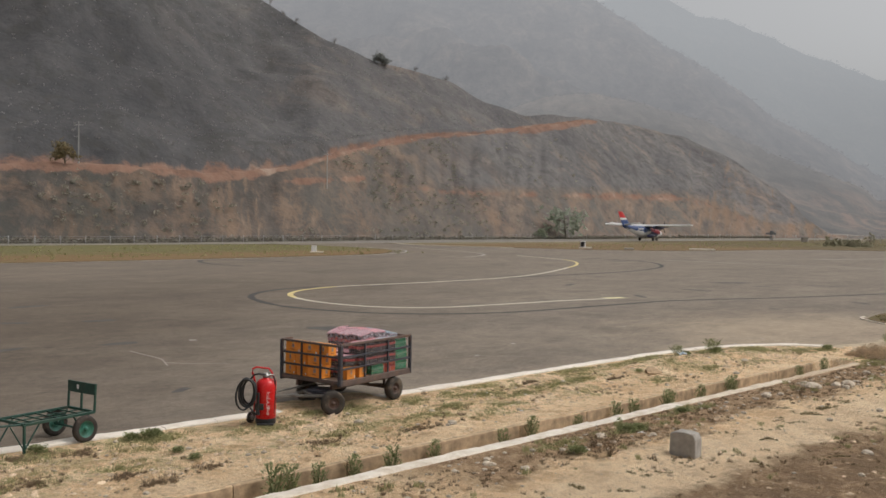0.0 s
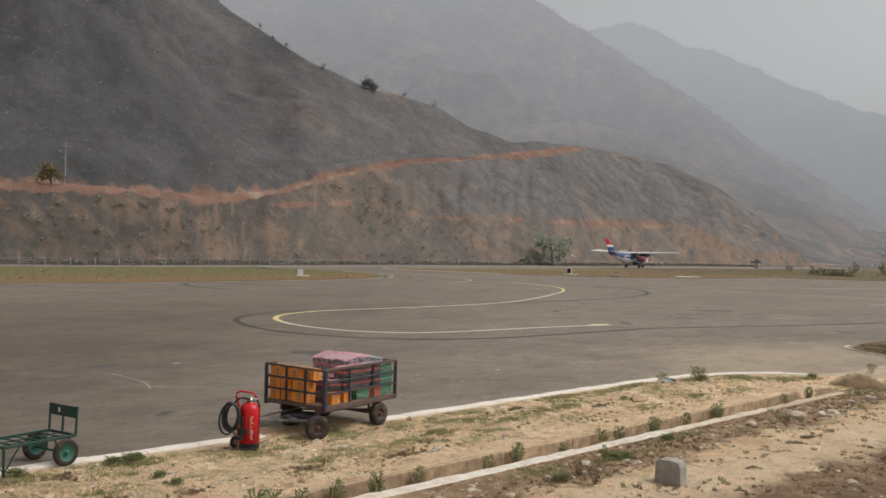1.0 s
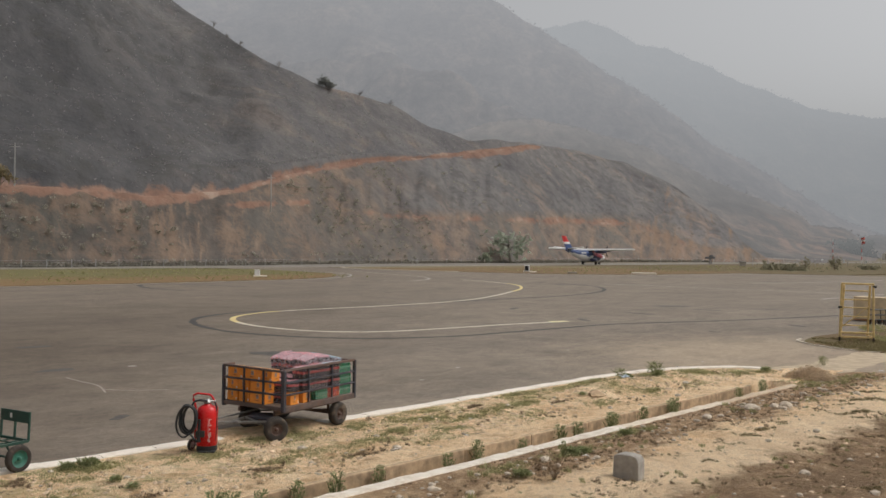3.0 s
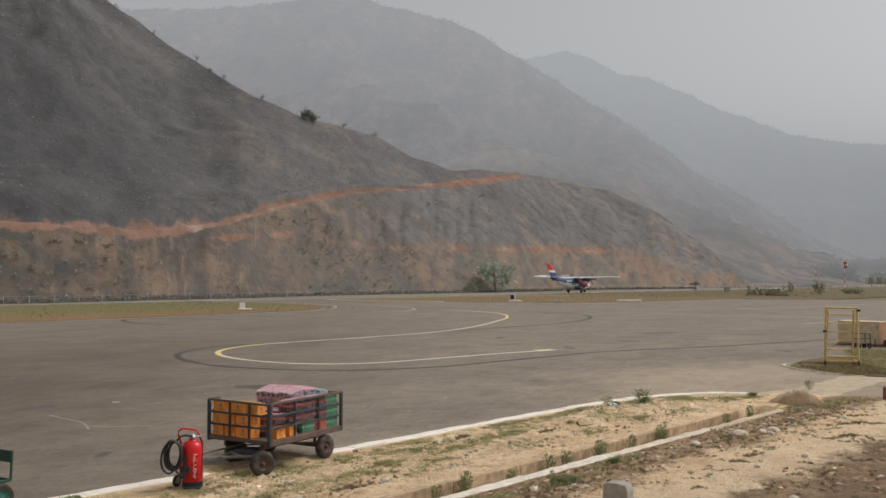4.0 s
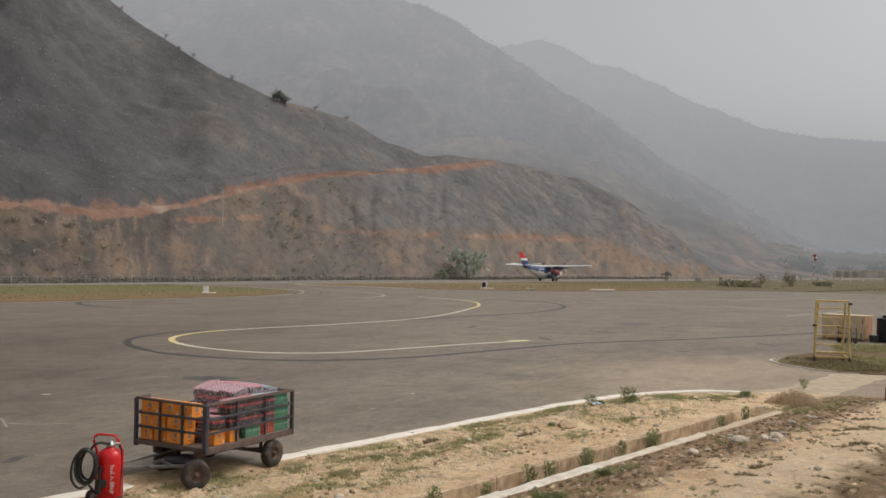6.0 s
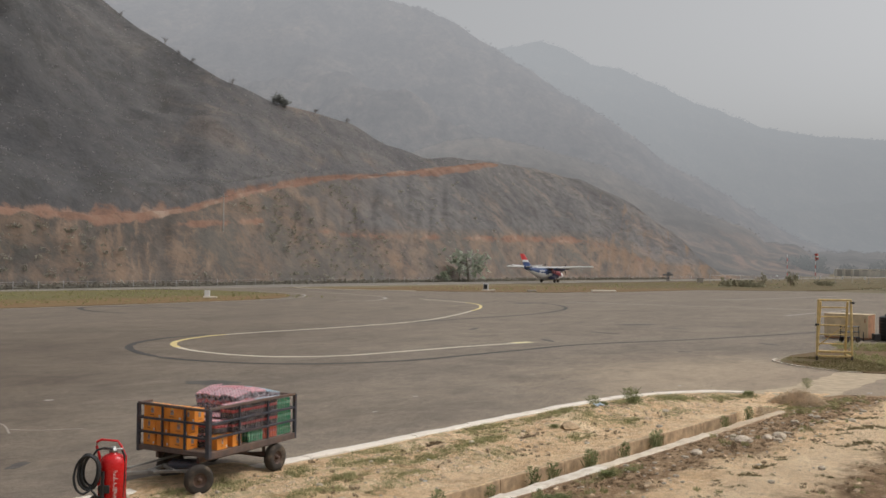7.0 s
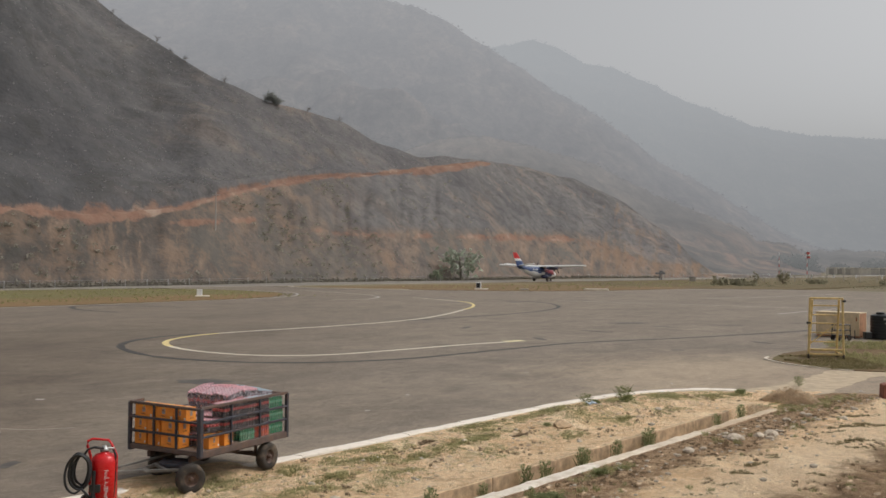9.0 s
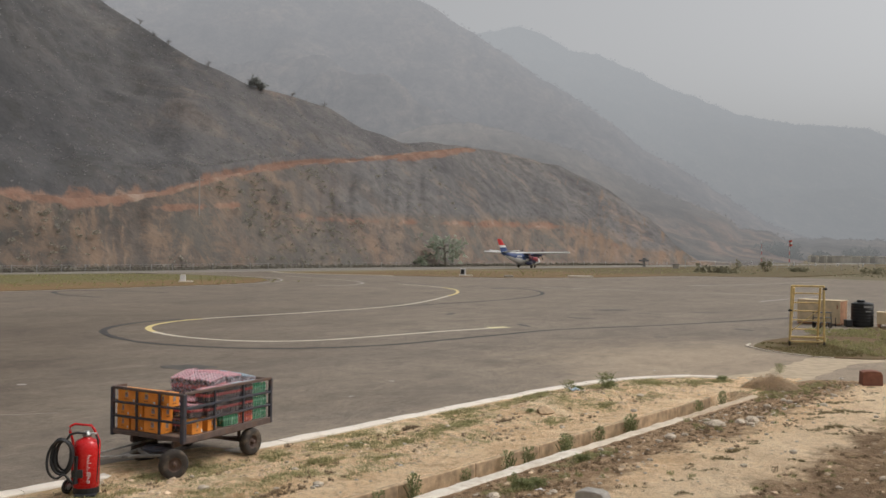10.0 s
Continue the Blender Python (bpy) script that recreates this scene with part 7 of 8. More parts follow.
dark_trolley()
bm = bmesh.new()
box(bm, (0, 0, 0.18), (0.34, 0.34, 0.36), 0.03)
o = finish("battery_box", bm, M_BLACK)
o.location = (21.75, 48.0, 0.04)
tagged(o, "small black battery box beside the tank", "box")
bx = thing("old_crate", Matrix.Translation((24.9, 48.2, 0.04)) @ pose(0, 0, 0, 0, 0, 10), "weathered brown wooden crate in the grass", "crate")
for k in range(4):
    bm = bmesh.new()
    box(bm, (0, -0.45, 0.13 + 0.2 * k), (1.4, 0.03, 0.18), 0.01)
    part("plank", bm, M_BARK, bx)
bm = bmesh.new()
box(bm, (0, 0, 0.42), (1.36, 0.84, 0.82), 0.02)
part("crate_body", bm, M_BARK, bx)

# ---------------- stones, weeds, grass and litter on the verge ----------------
_rng = random.Random(8)
_out = smooth_line([(8.9, 27.9), (10.2, 29.0), (11.6, 30.6), (13.0, 32.4), (14.0, 33.5), (15.6, 33.3), (17.5, 33.1), (16.4, 32.6), (14.6, 31.6), (13.4, 30.2), (12.3, 28.9), (11.2, 27.4), (9.8, 26.6)], 0.25)
sheet("sand_spill", [(x + 0.22 * noise.noise(Vector((x, y, 1))), y + 0.18 * noise.noise(Vector((x, y, 7)))) for x, y in _out], 0.006, M_SAND, "pale sand blown over the asphalt beside the kerb's end", "sand", 0.004)


def off_verge(u, v):
    """Past the verge's ragged end, on the asphalt."""
    return u > 26.9 + 0.55 * (11 - v) or (8.72 < v < 9.72 and u < 24.4)


def rock_mesh(name, seed):
    rng = random.Random(seed)
    bm = bmesh.new()
    bmesh.ops.create_icosphere(bm, subdivisions=2, radius=1)
    o = Vector((rng.uniform(0, 50), rng.uniform(0, 50), rng.uniform(0, 50)))
    for v in bm.verts:
        k = 1 + 0.35 * noise.noise(v.co * 1.1 + o) + 0.15 * noise.noise(v.co * 2.6 + o)
        v.co = Vector((v.co.x * k, v.co.y * k * 0.8, v.co.z * k * 0.55))
    me = bpy.data.meshes.new(name)
    bm.to_mesh(me)
    bm.free()
    me.materials.append(M_STONE)
    return me


ROCKS = [rock_mesh("rock", k) for k in range(5)]
EARTH_ROCK = rock_mesh("rock", 4)
EARTH_ROCK.materials[0] = M_DRAIN


def verge_z(x, y):
    u, v = to_uv(x, y)
    return verge_height(u, v)


for k, (x, y, s) in enumerate([(6.3, 20.1, 0.24), (6.92, 20.44, 0.17), (7.28, 20.73, 0.20), (7.0, 20.0, 0.12), (2.74, 21.2, 0.25), (4.9, 18.59, 0.16), (5.3, 18.98, 0.10), (1.05, 13.9, 0.15), (1.25, 13.55, 0.09), (2.0, 14.3, 0.08),
                               (-0.2, 11.6, 0.10), (0.5, 19.3, 0.10), (3.0, 22.6, 0.12), (5.5, 23.8, 0.12), (4.6, 24.3, 0.14), (8.3, 22.6, 0.13), (9.0, 23.4, 0.11), (8.0, 21.4, 0.10), (9.8, 22.9, 0.14), (5.8, 17.6, 0.07), (2.9, 19.6, 0.09),
                               (-1.4, 17.4, 0.07), (-2.2, 14.3, 0.06), (7.6, 15.4, 0.10), (6.6, 14.8, 0.08), (5.4, 13.6, 0.12), (8.6, 17.3, 0.09)]):
    s *= 0.8 if k != 4 else 1.0
    o = new("rock", EARTH_ROCK if k == 4 else ROCKS[k % 5])
    o.matrix_basis = Matrix.Translation((x, y, verge_z(x, y) + s * 0.16)) @ pose(0, 0, 0, 0, 0, 57 * k) @ Matrix.Diagonal((s, s, s, 1))
    tagged(o, "earth-brown flat stone half sunk in the verge" if k == 4 else "pale weathered stone lying on the earth", "rock", "stones on the verge")


def pebbles():
    rng = random.Random(21)
    V, F = [], []
    bm = bmesh.new()
    bmesh.ops.create_icosphere(bm, subdivisions=1, radius=1)
    bv, bf = [v.co.copy() for v in bm.verts], [[v.index for v in f.verts] for f in bm.faces]
    bm.free()
    n = 0
    while n < 950:
        u, v = rng.uniform(-4, 34), rng.choice([rng.uniform(9.95, 13.6), rng.uniform(7.0, 8.9), rng.uniform(1, 9), rng.uniform(7.3, 8.8), rng.uniform(7.0, 8.6)])
        if v > kerb_v(u) - 0.3 or off_verge(u, v):
            continue
        s = min(0.10, 0.012 + rng.expovariate(55))
        p = uv(u, v, verge_height(u, v) + s * 0.2)
        k = len(V)
        ph = rng.uniform(0, 6)
        for q in bv:
            r = 1 + 0.3 * math.sin(q.x * 3 + ph) * math.cos(q.y * 2 + ph)
            V.append((p.x + q.x * s * r, p.y + q.y * s * r * 0.8, p.z + q.z * s * 0.6))
        F += [[k + i for i in f] for f in bf]
        n += 1
    raw("pebbles", V, F, M_STONE, "stuff", "small stones and clods scattered over the earth", "pebbles")


pebbles()


def clods():
    """Crumbs and lumps of dug earth."""
    rng = random.Random(52)
    V, F = [], []
    n = 0
    while n < 5200:
        u, v = rng.uniform(-5, 30), rng.choice([rng.uniform(10.3, 13.4), rng.uniform(10.3, 13.4), rng.uniform(10.6, 12.6), rng.uniform(2, 9)])
        if v > kerb_v(u) - 0.3 or off_verge(u, v) or noise.noise(Vector((u * 0.5, v * 0.5, 4))) < -0.15:
            continue
        s = min(0.07, 0.014 + rng.expovariate(70))
        p = uv(u, v, verge_height(u, v) + s * 0.05)
        k = len(V)
        for (x, y, z) in ((1, 0, 0), (0.2, 0.9, 0), (-0.9, 0.4, 0), (-0.5, -0.8, 0), (0.5, -0.8, 0), (0.1, 0.1, 0.42)):
            V.append((p.x + s * (x + rng.uniform(-0.25, 0.25)), p.y + s * (y + rng.uniform(-0.25, 0.25)), p.z + s * (z + rng.uniform(-0.15, 0.15))))
        F += [(k, k + 1, k + 5), (k + 1, k + 2, k + 5), (k + 2, k + 3, k + 5), (k + 3, k + 4, k + 5), (k + 4, k, k + 5)]
        n += 1
    raw("earth_clods", V, F, M_CLOD, "stuff", "crumbled clods of sandy earth", "earth")


clods()


def tufts(name, spots, material, label, category, seed, blades=26, lean=0.7, spread=0.55):
    """Grass tufts as bent blades, joined."""
    rng = np.random.default_rng(seed)
    V, F = [], []
    for (x, y, z, s) in spots:
        for _ in range(blades):
            a = rng.uniform(0, 2 * math.pi)
            r0 = s * spread * math.sqrt(rng.uniform())
            bx_, by_ = x + r0 * math.cos(rng.uniform(0, 6.28)), y + r0 * math.sin(rng.uniform(0, 6.28))
            h = s * rng.uniform(0.35, 1.0)
            d = lean * h * rng.uniform(0.2, 1.0)
            w = s * rng.uniform(0.035, 0.07)
            px, py = -math.sin(a) * w, math.cos(a) * w
            k = len(V)
            V += [(bx_ - px, by_ - py, z), (bx_ + px, by_ + py, z), (bx_ + math.cos(a) * d * 0.4 + px * 0.7, by_ + math.sin(a) * d * 0.4 + py * 0.7, z + h * 0.6),
                  (bx_ + math.cos(a) * d * 0.4 - px * 0.7, by_ + math.sin(a) * d * 0.4 - py * 0.7, z + h * 0.6), (bx_ + math.cos(a) * d, by_ + math.sin(a) * d, z + h * 0.9)]
            F += [(k, k + 1, k + 2, k + 3), (k + 3, k + 2, k + 4)]
    return raw(name, V, F, material, "stuff", label, category)


def verge_spots(rng, n, v0, v1, smin, smax, thresh, off, u0=-6, u1=29):
    out, guard = [], 0
    while len(out) < n and guard < n * 60:
        guard += 1
        u, v = rng.uniform(u0, u1), rng.uniform(v0, v1)
        if noise.noise(Vector((u * 0.7 + off, v * 0.9, off))) < thresh or v > kerb_v(u) - 0.25 or off_verge(u, v):
            continue
        if WALL_V0 - 0.05 < v < DRAIN_V + 0.1:
            continue
        p = uv(u, v, verge_height(u, v) - 0.01)
        out.append((p.x, p.y, p.z, rng.uniform(smin, smax)))
    return out


def patch(rng, u, v, a, b, n, smin, smax, turn=0.0):
    """Spots for one mat of grass round a place."""
    out = []
    for _ in range(n):
        p, q = rng.gauss(0, a * 0.45), rng.gauss(0, b * 0.45)
        x, y = u + p * math.cos(turn) - q * math.sin(turn), v + p * math.sin(turn) + q * math.cos(turn)
        if y < kerb_v(x) - 0.2 and not off_verge(x, y):
            w = uv(x, y, verge_height(x, y) - 0.008)
            out.append((w.x, w.y, w.z, rng.uniform(smin, smax)))
    return out


_rng = random.Random(17)
_mats = []
for u, v, a, b, n in [(19.8, 12.7, 0.7, 0.45, 150), (15.4, 11.9, 1.3, 0.35, 200), (13.6, 11.7, 1.1, 0.3, 130), (12.7, 12.2, 0.8, 0.3, 110), (11.0, 12.6, 0.5, 0.3, 60), (24.1, 11.9, 1.0, 0.5, 150), (25.4, 11.1, 0.8, 0.5, 120), (22.6, 12.6, 1.0, 0.4, 120), (26.0, 10.6, 0.5, 0.4, 60),
                      (16.9, 13.0, 1.2, 0.3, 90), (9.2, 12.9, 0.9, 0.4, 90), (7.4, 12.4, 0.9, 0.4, 80), (8.4, 11.4, 0.8, 0.3, 60), (10.3, 11.2, 0.8, 0.3, 60), (5.6, 12.9, 0.7, 0.3, 120), (3.6, 12.9, 0.9, 0.4, 90), (4.3, 11.6, 0.7, 0.4, 60), (20.0, 10.9, 0.6, 0.25, 40), (17.4, 10.8, 0.6, 0.25, 40),
                      (12.2, 8.2, 1.0, 0.3, 90), (14.7, 8.5, 1.2, 0.25, 90), (10.4, 8.2, 0.9, 0.3, 60), (25.5, 9.0, 1.2, 0.5, 140), (27.4, 8.3, 1.0, 0.4, 80),
                      (26.0, 8.4, 1.3, 0.35, 130), (29.0, 8.35, 0.9, 0.3, 80), (12.25, 11.05, 0.6, 0.25, 60), (11.2, 11.6, 0.6, 0.25, 60), (20.4, 13.05, 0.6, 0.2, 80), (23.9, 11.65, 0.6, 0.3, 60)]:
    _mats += patch(_rng, u, v, a, b, n, 0.03, 0.085)
tufts("grass_mats", _mats, M_GRASS, "low olive green mats of grass on the verge", "grass", 21, 30, 1.5, 1.5)
_mats = []
for u, v, a, n in [(22.3, 6.6, 0.5, 45), (20.9, 5.9, 0.5, 40), (17.15, 6.7, 0.35, 25), (16.3, 6.56, 0.35, 25), (24.4, 6.95, 0.5, 40), (23.3, 6.3, 0.5, 40)]:
    _mats += patch(_rng, u, v, a, 0.14, n, 0.04, 0.09, -0.88)
for _ in range(170):
    _mats += patch(_rng, _rng.uniform(8, 31), _rng.uniform(1.5, 7.2), _rng.uniform(0.12, 0.4), 0.08, _rng.randint(6, 18), 0.025, 0.06, -0.88 + _rng.uniform(-0.3, 0.3))
tufts("sand_tufts", _mats, M_TUFT, "small dull brown-green tufts on the sand", "grass", 22, 18, 1.3)
_rng = random.Random(31)
tufts("verge_grass", verge_spots(_rng, 1700, 10.5, 13.6, 0.03, 0.07, 0.20, 3.0) + verge_spots(_rng, 700, 12.2, 13.7, 0.035, 0.075, 0.18, 8.0) + verge_spots(_rng, 300, 10.3, 13.5, 0.03, 0.07, -0.3, 2.0), M_GRASS, "short dry green grass on the sandy verge", "grass", 1, 26, 1.5, 1.9)
tufts("dead_grass", verge_spots(_rng, 1900, 7.3, 8.75, 0.03, 0.085, -0.25, 5.0) + verge_spots(_rng, 800, 1.0, 7.2, 0.03, 0.09, 0.12, 6.0, -2, 40) + verge_spots(_rng, 700, 1.0, 5.3, 0.04, 0.10, -0.1, 1.0, 2, 40) + verge_spots(_rng, 600, 10.1, 13.4, 0.03, 0.09, 0.05, 12.0)
      + [q for u, v, a, b, n in ((4.2, 12.75, 0.35, 0.2, 60), (4.3, 10.4, 0.45, 0.2, 90), (3.3, 12.95, 0.3, 0.2, 50), (3.0, 11.5, 0.5, 0.25, 80), (4.1, 11.0, 0.4, 0.15, 50), (5.3, 10.7, 0.3, 0.15, 40), (7.6, 11.0, 0.4, 0.15, 50), (9.4, 10.6, 0.5, 0.15, 50), (16.6, 11.5, 0.35, 0.15, 50), (14.6, 12.5, 0.3, 0.15, 40)) for q in patch(_rng, u, v, a, b, n, 0.03, 0.08)],
      M_DRYLEAF, "dead brown grass and leaves on the earth", "grass", 2, 24, 1.1)
tufts("litter_strip_grass", verge_spots(_rng, 150, 7.3, 9.0, 0.06, 0.16, 0.08, 15.0) + verge_spots(_rng, 90, 3, 7.2, 0.05, 0.12, 0.2, 9.0, 2, 30), M_GRASS, "sparse green grass among dead leaves", "grass", 4, 24)
# rough grass on the islands
_spots = []
for _ in range(900):
    u, v = _rng.uniform(0, 70), _rng.uniform(73.5, 105)
    q = uv(u, v, 0.03)
    _spots.append((q.x, q.y, q.z, _rng.uniform(0.12, 0.3)))
for _ in range(800):
    q = uv(_rng.uniform(104, 200), _rng.uniform(72, 97), 0.03)
    _spots.append((q.x, q.y, q.z, _rng.uniform(0.12, 0.3)))
tufts("island_grass", _spots, M_GRASS, "rough dry grass on the strips by the runway", "grass", 6, 14)
_spots = []
for _ in range(2600):
    a, b = _rng.random(), _rng.random()
    q = Vector((14.6 + 10 * a + 4 * b, 33.5 + 12.5 * b - 0.2 * a, 0.03))
    if noise.noise(Vector((q.x * 0.35, q.y * 0.35, 2))) > 0.0 - 0.5 * a:
        _spots.append((q.x, q.y, q.z, _rng.uniform(0.08, 0.22)))
for _ in range(1500):
    q = Vector((13.2 + 3.6 * _rng.random(), 33.6 + 6.0 * _rng.random(), 0.03))
    if q.y < 39.0 - 0.4 * abs(q.x - 15.2) and q.x > 13.3 + 0.25 * abs(q.y - 36.5) and noise.noise(Vector((q.x * 0.6, q.y * 0.6, 7))) > -0.25:
        _spots.append((q.x, q.y, q.z, _rng.uniform(0.05, 0.14)))
tufts("side_island_grass", [q for q in _spots if q[0] <= 16.4], M_SIDE_GRASS, "rough brownish grass at the side island's tip", "grass", 7, 14)
tufts("side_island_grass", [q for q in _spots if q[0] > 16.4], M_GRASS, "rough dry green grass on the side island", "grass", 8, 14)


def weed(name, seed, material, h, spread, leaves, label, root=0.03):
    """Leafy weed: several stems with narrow leaves."""
    rng = random.Random(seed)
    t = thing(name, Matrix.Identity(4), label, "weed", "weeds by the drain")
    bs, bl = bmesh.new(), bmesh.new()
    for k in range(11):
        a = rng.uniform(0, 6.28)
        tip = Vector((math.cos(a) * spread * rng.uniform(0.1, 0.9), math.sin(a) * spread * rng.uniform(0.1, 0.9), h * rng.uniform(0.6, 1.0)))
        mid = tip * 0.5 + Vector((0, 0, 0.08 * h))
        tube(bs, [(0, 0, -root), mid, tip], 0.0045 * h / 0.4, 4)
    for j in range(leaves * 2):
        b, rr, zz = rng.uniform(0, 6.28), rng.random() ** 0.6, rng.random() ** 0.7
        lump = 0.65 + 0.5 * noise.noise(Vector((math.cos(b) * 2 + seed, math.sin(b) * 2, zz * 3)))
        p = Vector((math.cos(b) * spread * rr * lump * (1.15 - 0.6 * zz), math.sin(b) * spread * rr * lump * (1.15 - 0.6 * zz), h * zz * (0.45 + lump * 0.6)))
        e = b + rng.uniform(-1.2, 1.2)
        d = Vector((math.cos(e), math.sin(e), rng.uniform(0.1, 1.6))).normalized()
        l = rng.uniform(0.022, 0.055)
        n = d.cross(Vector((rng.uniform(-0.5, 0.5), rng.uniform(-0.5, 0.5), 1))).normalized() * l * 0.28
        bl.faces.new([bl.verts.new(q) for q in (p, p + d * l * 0.5 + n, p + d * l, p + d * l * 0.5 - n)])
    tagged(part("stalk", bs, material, t), kind="stuff")
    tagged(part("foliage", bl, material, t), kind="stuff")
    return t


W1 = weed("weed", 1, M_WEED, 0.50, 0.17, 150, "green leafy weed growing by the drain", 0.3)
W4 = weed("weed", 6, M_WEED, 0.42, 0.36, 240, "pale green bushy weed beside the kerb")
W2 = weed("weed", 2, M_WEED, 0.12, 0.26, 260, "low spreading green weed")
W3 = weed("dry_weed", 3, M_DRYLEAF, 0.32, 0.22, 90, "dry brown weed with bare stems")
_used = set()


def plant(src, x, y, s, z=None):
    u, v = to_uv(x, y)
    zz = (-0.36 if WALL_V1 < v < DRAIN_V else verge_height(u, v)) if z is None else z
    m = Matrix.Translation((x, y, zz)) @ pose(0, 0, 0, 0, 0, (x * 97 + y * 31) % 360)
    if src.name not in _used:
        _used.add(src.name)
        src.matrix_basis = m @ Matrix.Diagonal((s, s, s, 1))
        return
    c = copy_thing(src, m)
    c.scale = (s, s, s)


# along the drain's bed, by distance along it
for u, s, k in [(11.17, 1.25, 1), (13.74, 1.15, 1), (14.18, 1.2, 1), (15.45, 1.3, 1), (15.75, 1.1, 1), (16.87, 1.15, 1), (18.1, 1.2, 1), (18.45, 1.25, 1), (21.63, 1.1, 1), (23.25, 1.2, 1), (10.24, 1.1, 1), (8.7, 1.1, 1), (5.5, 1.5, 1), (5.86, 1.3, 1), (6.3, 1.2, 1),
                (7.0, 1.2, 1), (7.7, 1.3, 1), (12.5, 0.9, 1)]:
    q = uv(u, 9.40 - 0.08 * math.sin(u * 5))
    plant((W1, W2)[k - 1], q.x, q.y, s * 0.98)
for u, v, s, k in [(12.33, 8.16, 1.2, 2), (12.6, 8.1, 1.0, 2), (12.1, 8.2, 0.6, 1), (10.1, 7.6, 1.0, 2), (14.6, 8.45, 0.9, 2), (15.2, 8.3, 0.7, 2), (5.5, 13.0, 1.2, 2), (5.2, 13.1, 1.0, 2), (3.7, 13.2, 1.0, 2), (21.2, 12.7, 0.8, 4), (21.45, 12.6, 1.0, 2),
                   (22.05, 12.05, 1.2, 4), (22.3, 12.1, 1.2, 2), (26.1, 10.55, 1.1, 2), (29.25, 10.0, 0.75, 4), (17.7, 11.6, 0.6, 2), (5.4, 11.9, 0.7, 2), (5.3, 11.2, 0.7, 2), (2.4, 12.4, 0.9, 2)]:
    q = uv(u, v)
    plant((W1, W2, W3, W4)[k - 1], q.x, q.y, s)
for x, y, s in [(1.12, 12.5, 1.3), (0.9, 13.2, 0.8), (9.9, 25.9, 0.8), (5.7, 18.9, 0.7)]:
    plant(W3, x, y, s)
_spots = []
for _ in range(2600):
    a, r = _rng.uniform(0, 6.28), _rng.random() ** 0.6
    top = 0.34 * (1 - r * r) * _rng.uniform(0.75, 1.35)
    _spots.append((9.5 + 0.85 * r * math.cos(a), 25.65 + 0.5 * r * math.sin(a), -0.03 + top * _rng.random() ** 0.5, _rng.uniform(0.02, 0.055)))
scatter_clumps("brush_heap", _spots, M_HEAP, "heap of dry pale brush at the drain's end", "brush", 12, 12)

bm = bmesh.new()
bmesh.ops.create_grid(bm, x_segments=8, y_segments=5, size=0.5, matrix=Matrix.Diagonal((0.28, 0.16, 0.6, 1)))
for v in bm.verts:
    v.co.z = 0.07 + 0.09 * noise.noise(v.co * 9) + 0.05 * noise.noise(v.co * 21)
bmesh.ops.solidify(bm, geom=bm.faces[:], thickness=0.004)
o = finish("plastic_bag", bm, M_BLUE_LITTER)
o.matrix_basis = Matrix.Translation((3.88, 24.15, verge_z(3.88, 24.15))) @ pose(0, 0, 0, 0, 0, 20)
tagged(o, "crumpled pale blue plastic bag in the grass", "litter")


def litter():
    rng = random.Random(77)
    for k in range(22):
        u, v = rng.uniform(8, 30), rng.choice([rng.uniform(7.2, 9.0), rng.uniform(10.2, 13.2)])
        bm = bmesh.new()
        n = rng.randint(5, 7)
        s = rng.uniform(0.025, 0.07)
        vs = [bm.verts.new((s * math.cos(2 * math.pi * i / n) * rng.uniform(0.7, 1.2), s * 0.7 * math.sin(2 * math.pi * i / n), rng.uniform(0.0, 0.03))) for i in range(n)]
        f = bm.faces.new(vs)
        bmesh.ops.triangulate(bm, faces=[f])
        bmesh.ops.solidify(bm, geom=bm.faces[:], thickness=0.003)
        o = finish("paper_scrap", bm, M_WHITE)
        o.matrix_basis = Matrix.Translation(uv(u, v, verge_height(u, v) + 0.01))
        tagged(o, "small white scrap of paper on the ground", "litter", "scraps of paper")


litter()

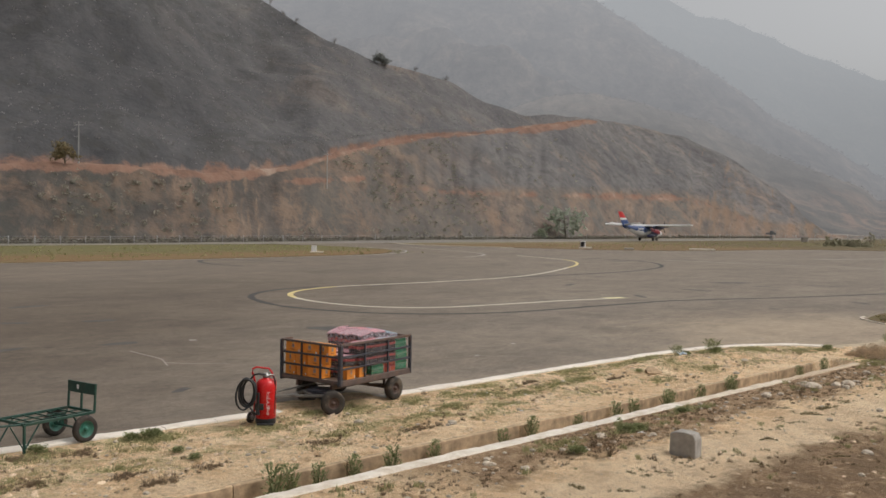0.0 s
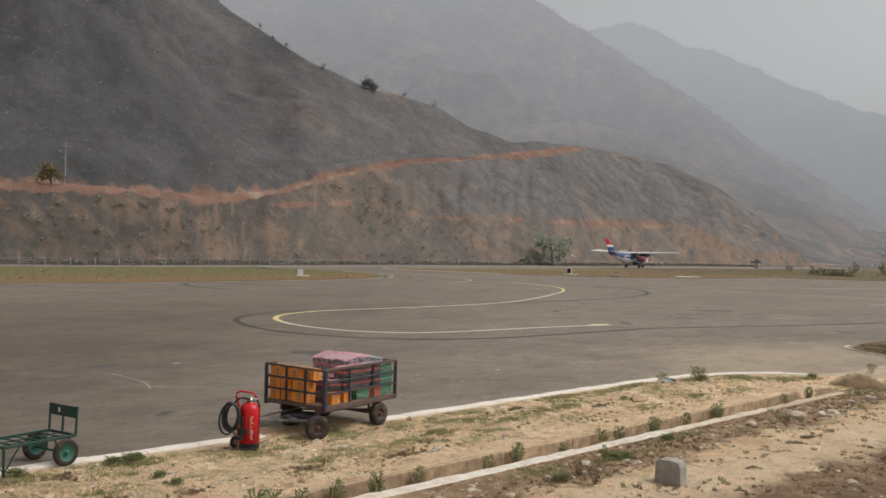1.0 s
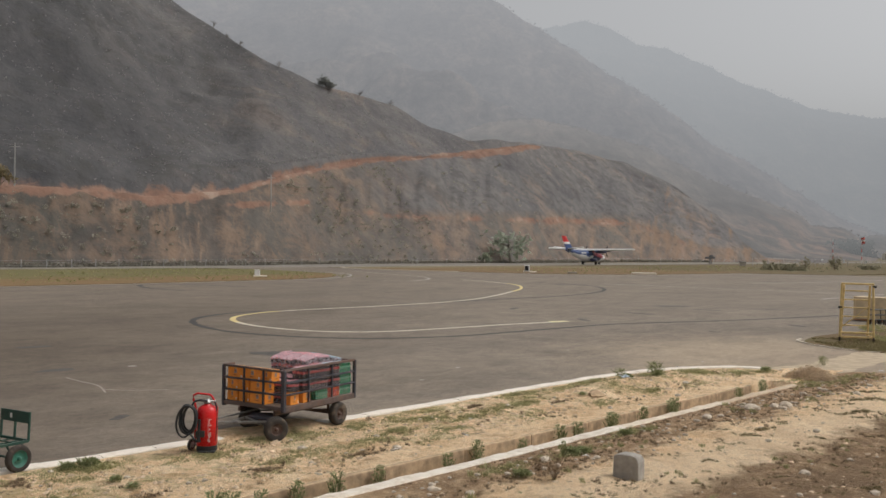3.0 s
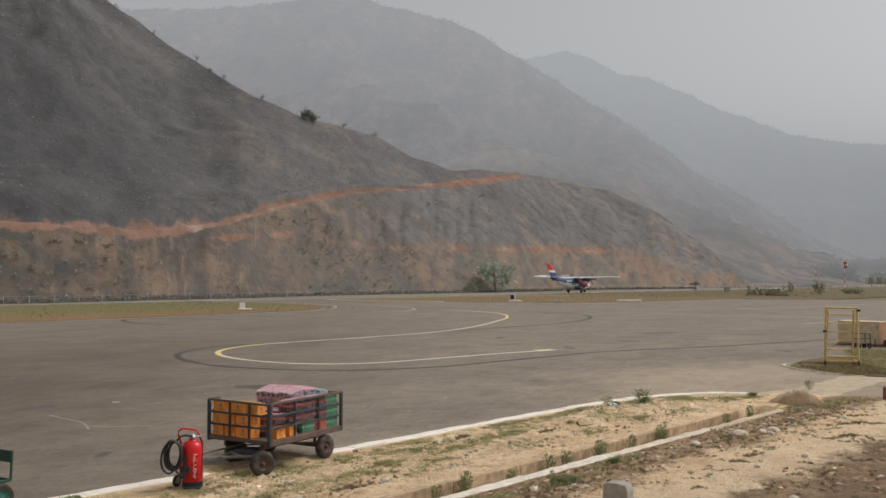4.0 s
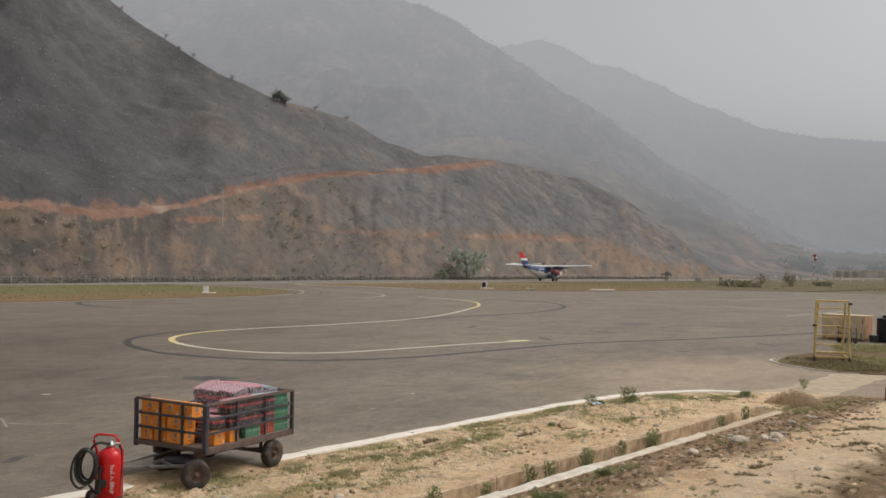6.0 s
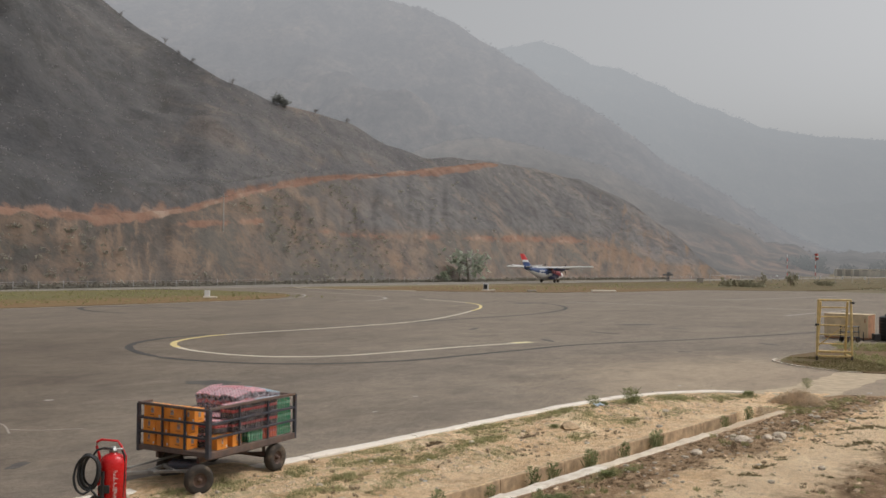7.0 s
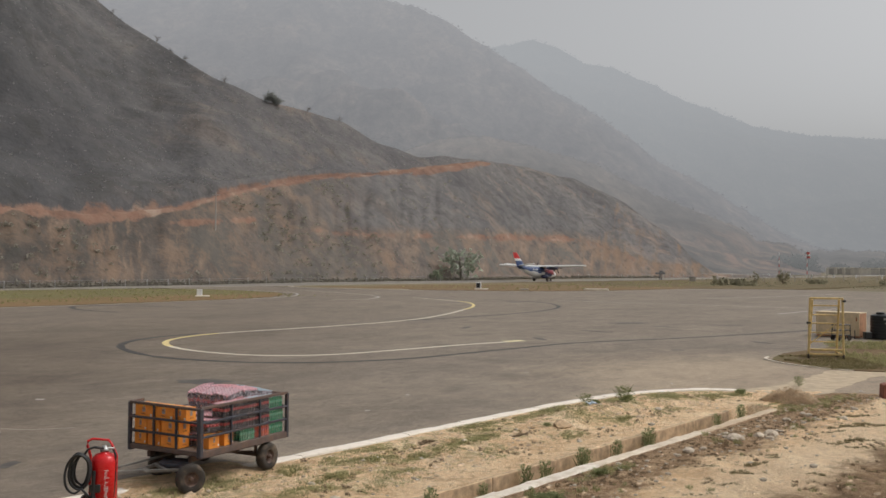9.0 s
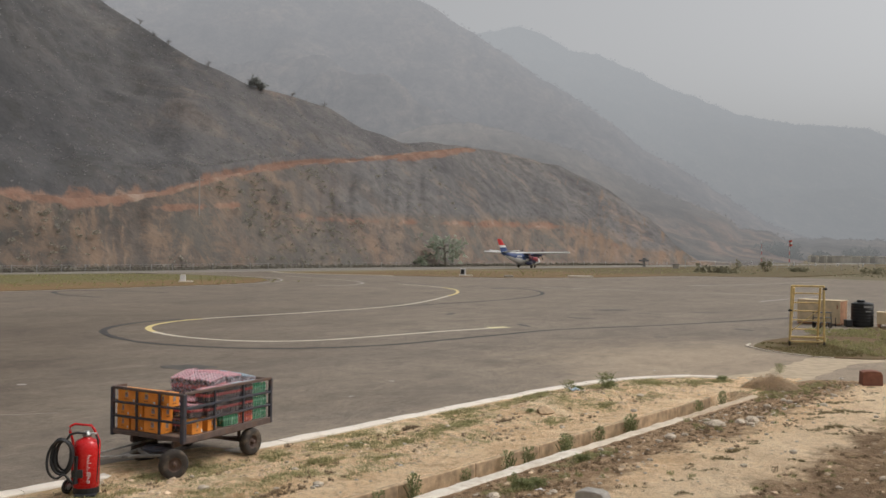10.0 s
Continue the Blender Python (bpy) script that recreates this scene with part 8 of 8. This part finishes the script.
# ---------------- kerb stones and drain walls, piece by piece ----------------
KS = [stone_mesh("kerb_stone", 0.994, 0.275, 0.16, k, M_KERB) for k in range(4)]
_line = smooth_line(KERB_LINE, 0.1)
_acc = np.concatenate([[0], np.cumsum(np.linalg.norm(np.diff(_line, axis=0), axis=1))])
for k in range(int(_acc[-1])):
    a = [np.interp(k + 0.0, _acc, _line[:, i]) for i in (0, 1)]
    b = [np.interp(k + 1.0, _acc, _line[:, i]) for i in (0, 1)]
    A, B = uv(*a), uv(*b)
    d = B - A
    piece("kerb_stone", KS[k % 4], kerb, Matrix.Translation((A + B) / 2 + Vector((0, 0, -0.035 + 0.006 * math.sin(k * 2.3)))) @ pose(0, 0, 0, 0.6 * math.sin(k * 1.7), 0, math.degrees(math.atan2(d.y, d.x))))
WS = [stone_mesh("wall_block", 1.503, WALL_V1 - WALL_V0 - 0.01, 0.5, 10 + k, M_WASH, 0.12, 0.028) for k in range(4)]
WO = [stone_mesh("wall_block", 1.503, WALL_V1 - WALL_V0 - 0.03, 0.5, 40 + k, M_WASH_OLD, 0.13, 0.03) for k in range(3)]
WT = [stone_mesh("wall_block", 1.503, WALL_V1 - WALL_V0 - 0.06, 0.5, 30 + k, M_MUDWALL, 0.14, 0.03) for k in range(3)]
DS = [stone_mesh("side_block", 1.985, 0.10, 0.60, 20 + k, M_DRAIN) for k in range(3)]
_q = pose(0, 0, 0, 0, 0, KERB)
for k in range(28):
    u = -14 + 1.5 * k
    if u < 24.2:
        piece("wall_block", WS[k % 4] if u < 15.5 else (WO[k % 3] if u < 20 else WT[k % 3]), drain_wall, Matrix.Translation(uv(u, (WALL_V0 + WALL_V1) / 2 + 0.004 * math.sin(k * 1.9), -0.238 + 0.004 * math.sin(k * 2.7))) @ _q)
for k in range(21):
    u = -14 + 2 * k
    if u < 24.0:
        piece("side_block", DS[k % 3], drain_side, Matrix.Translation(uv(u, DRAIN_V + 0.03, -0.262 + 0.004 * math.sin(k * 1.3))) @ _q)
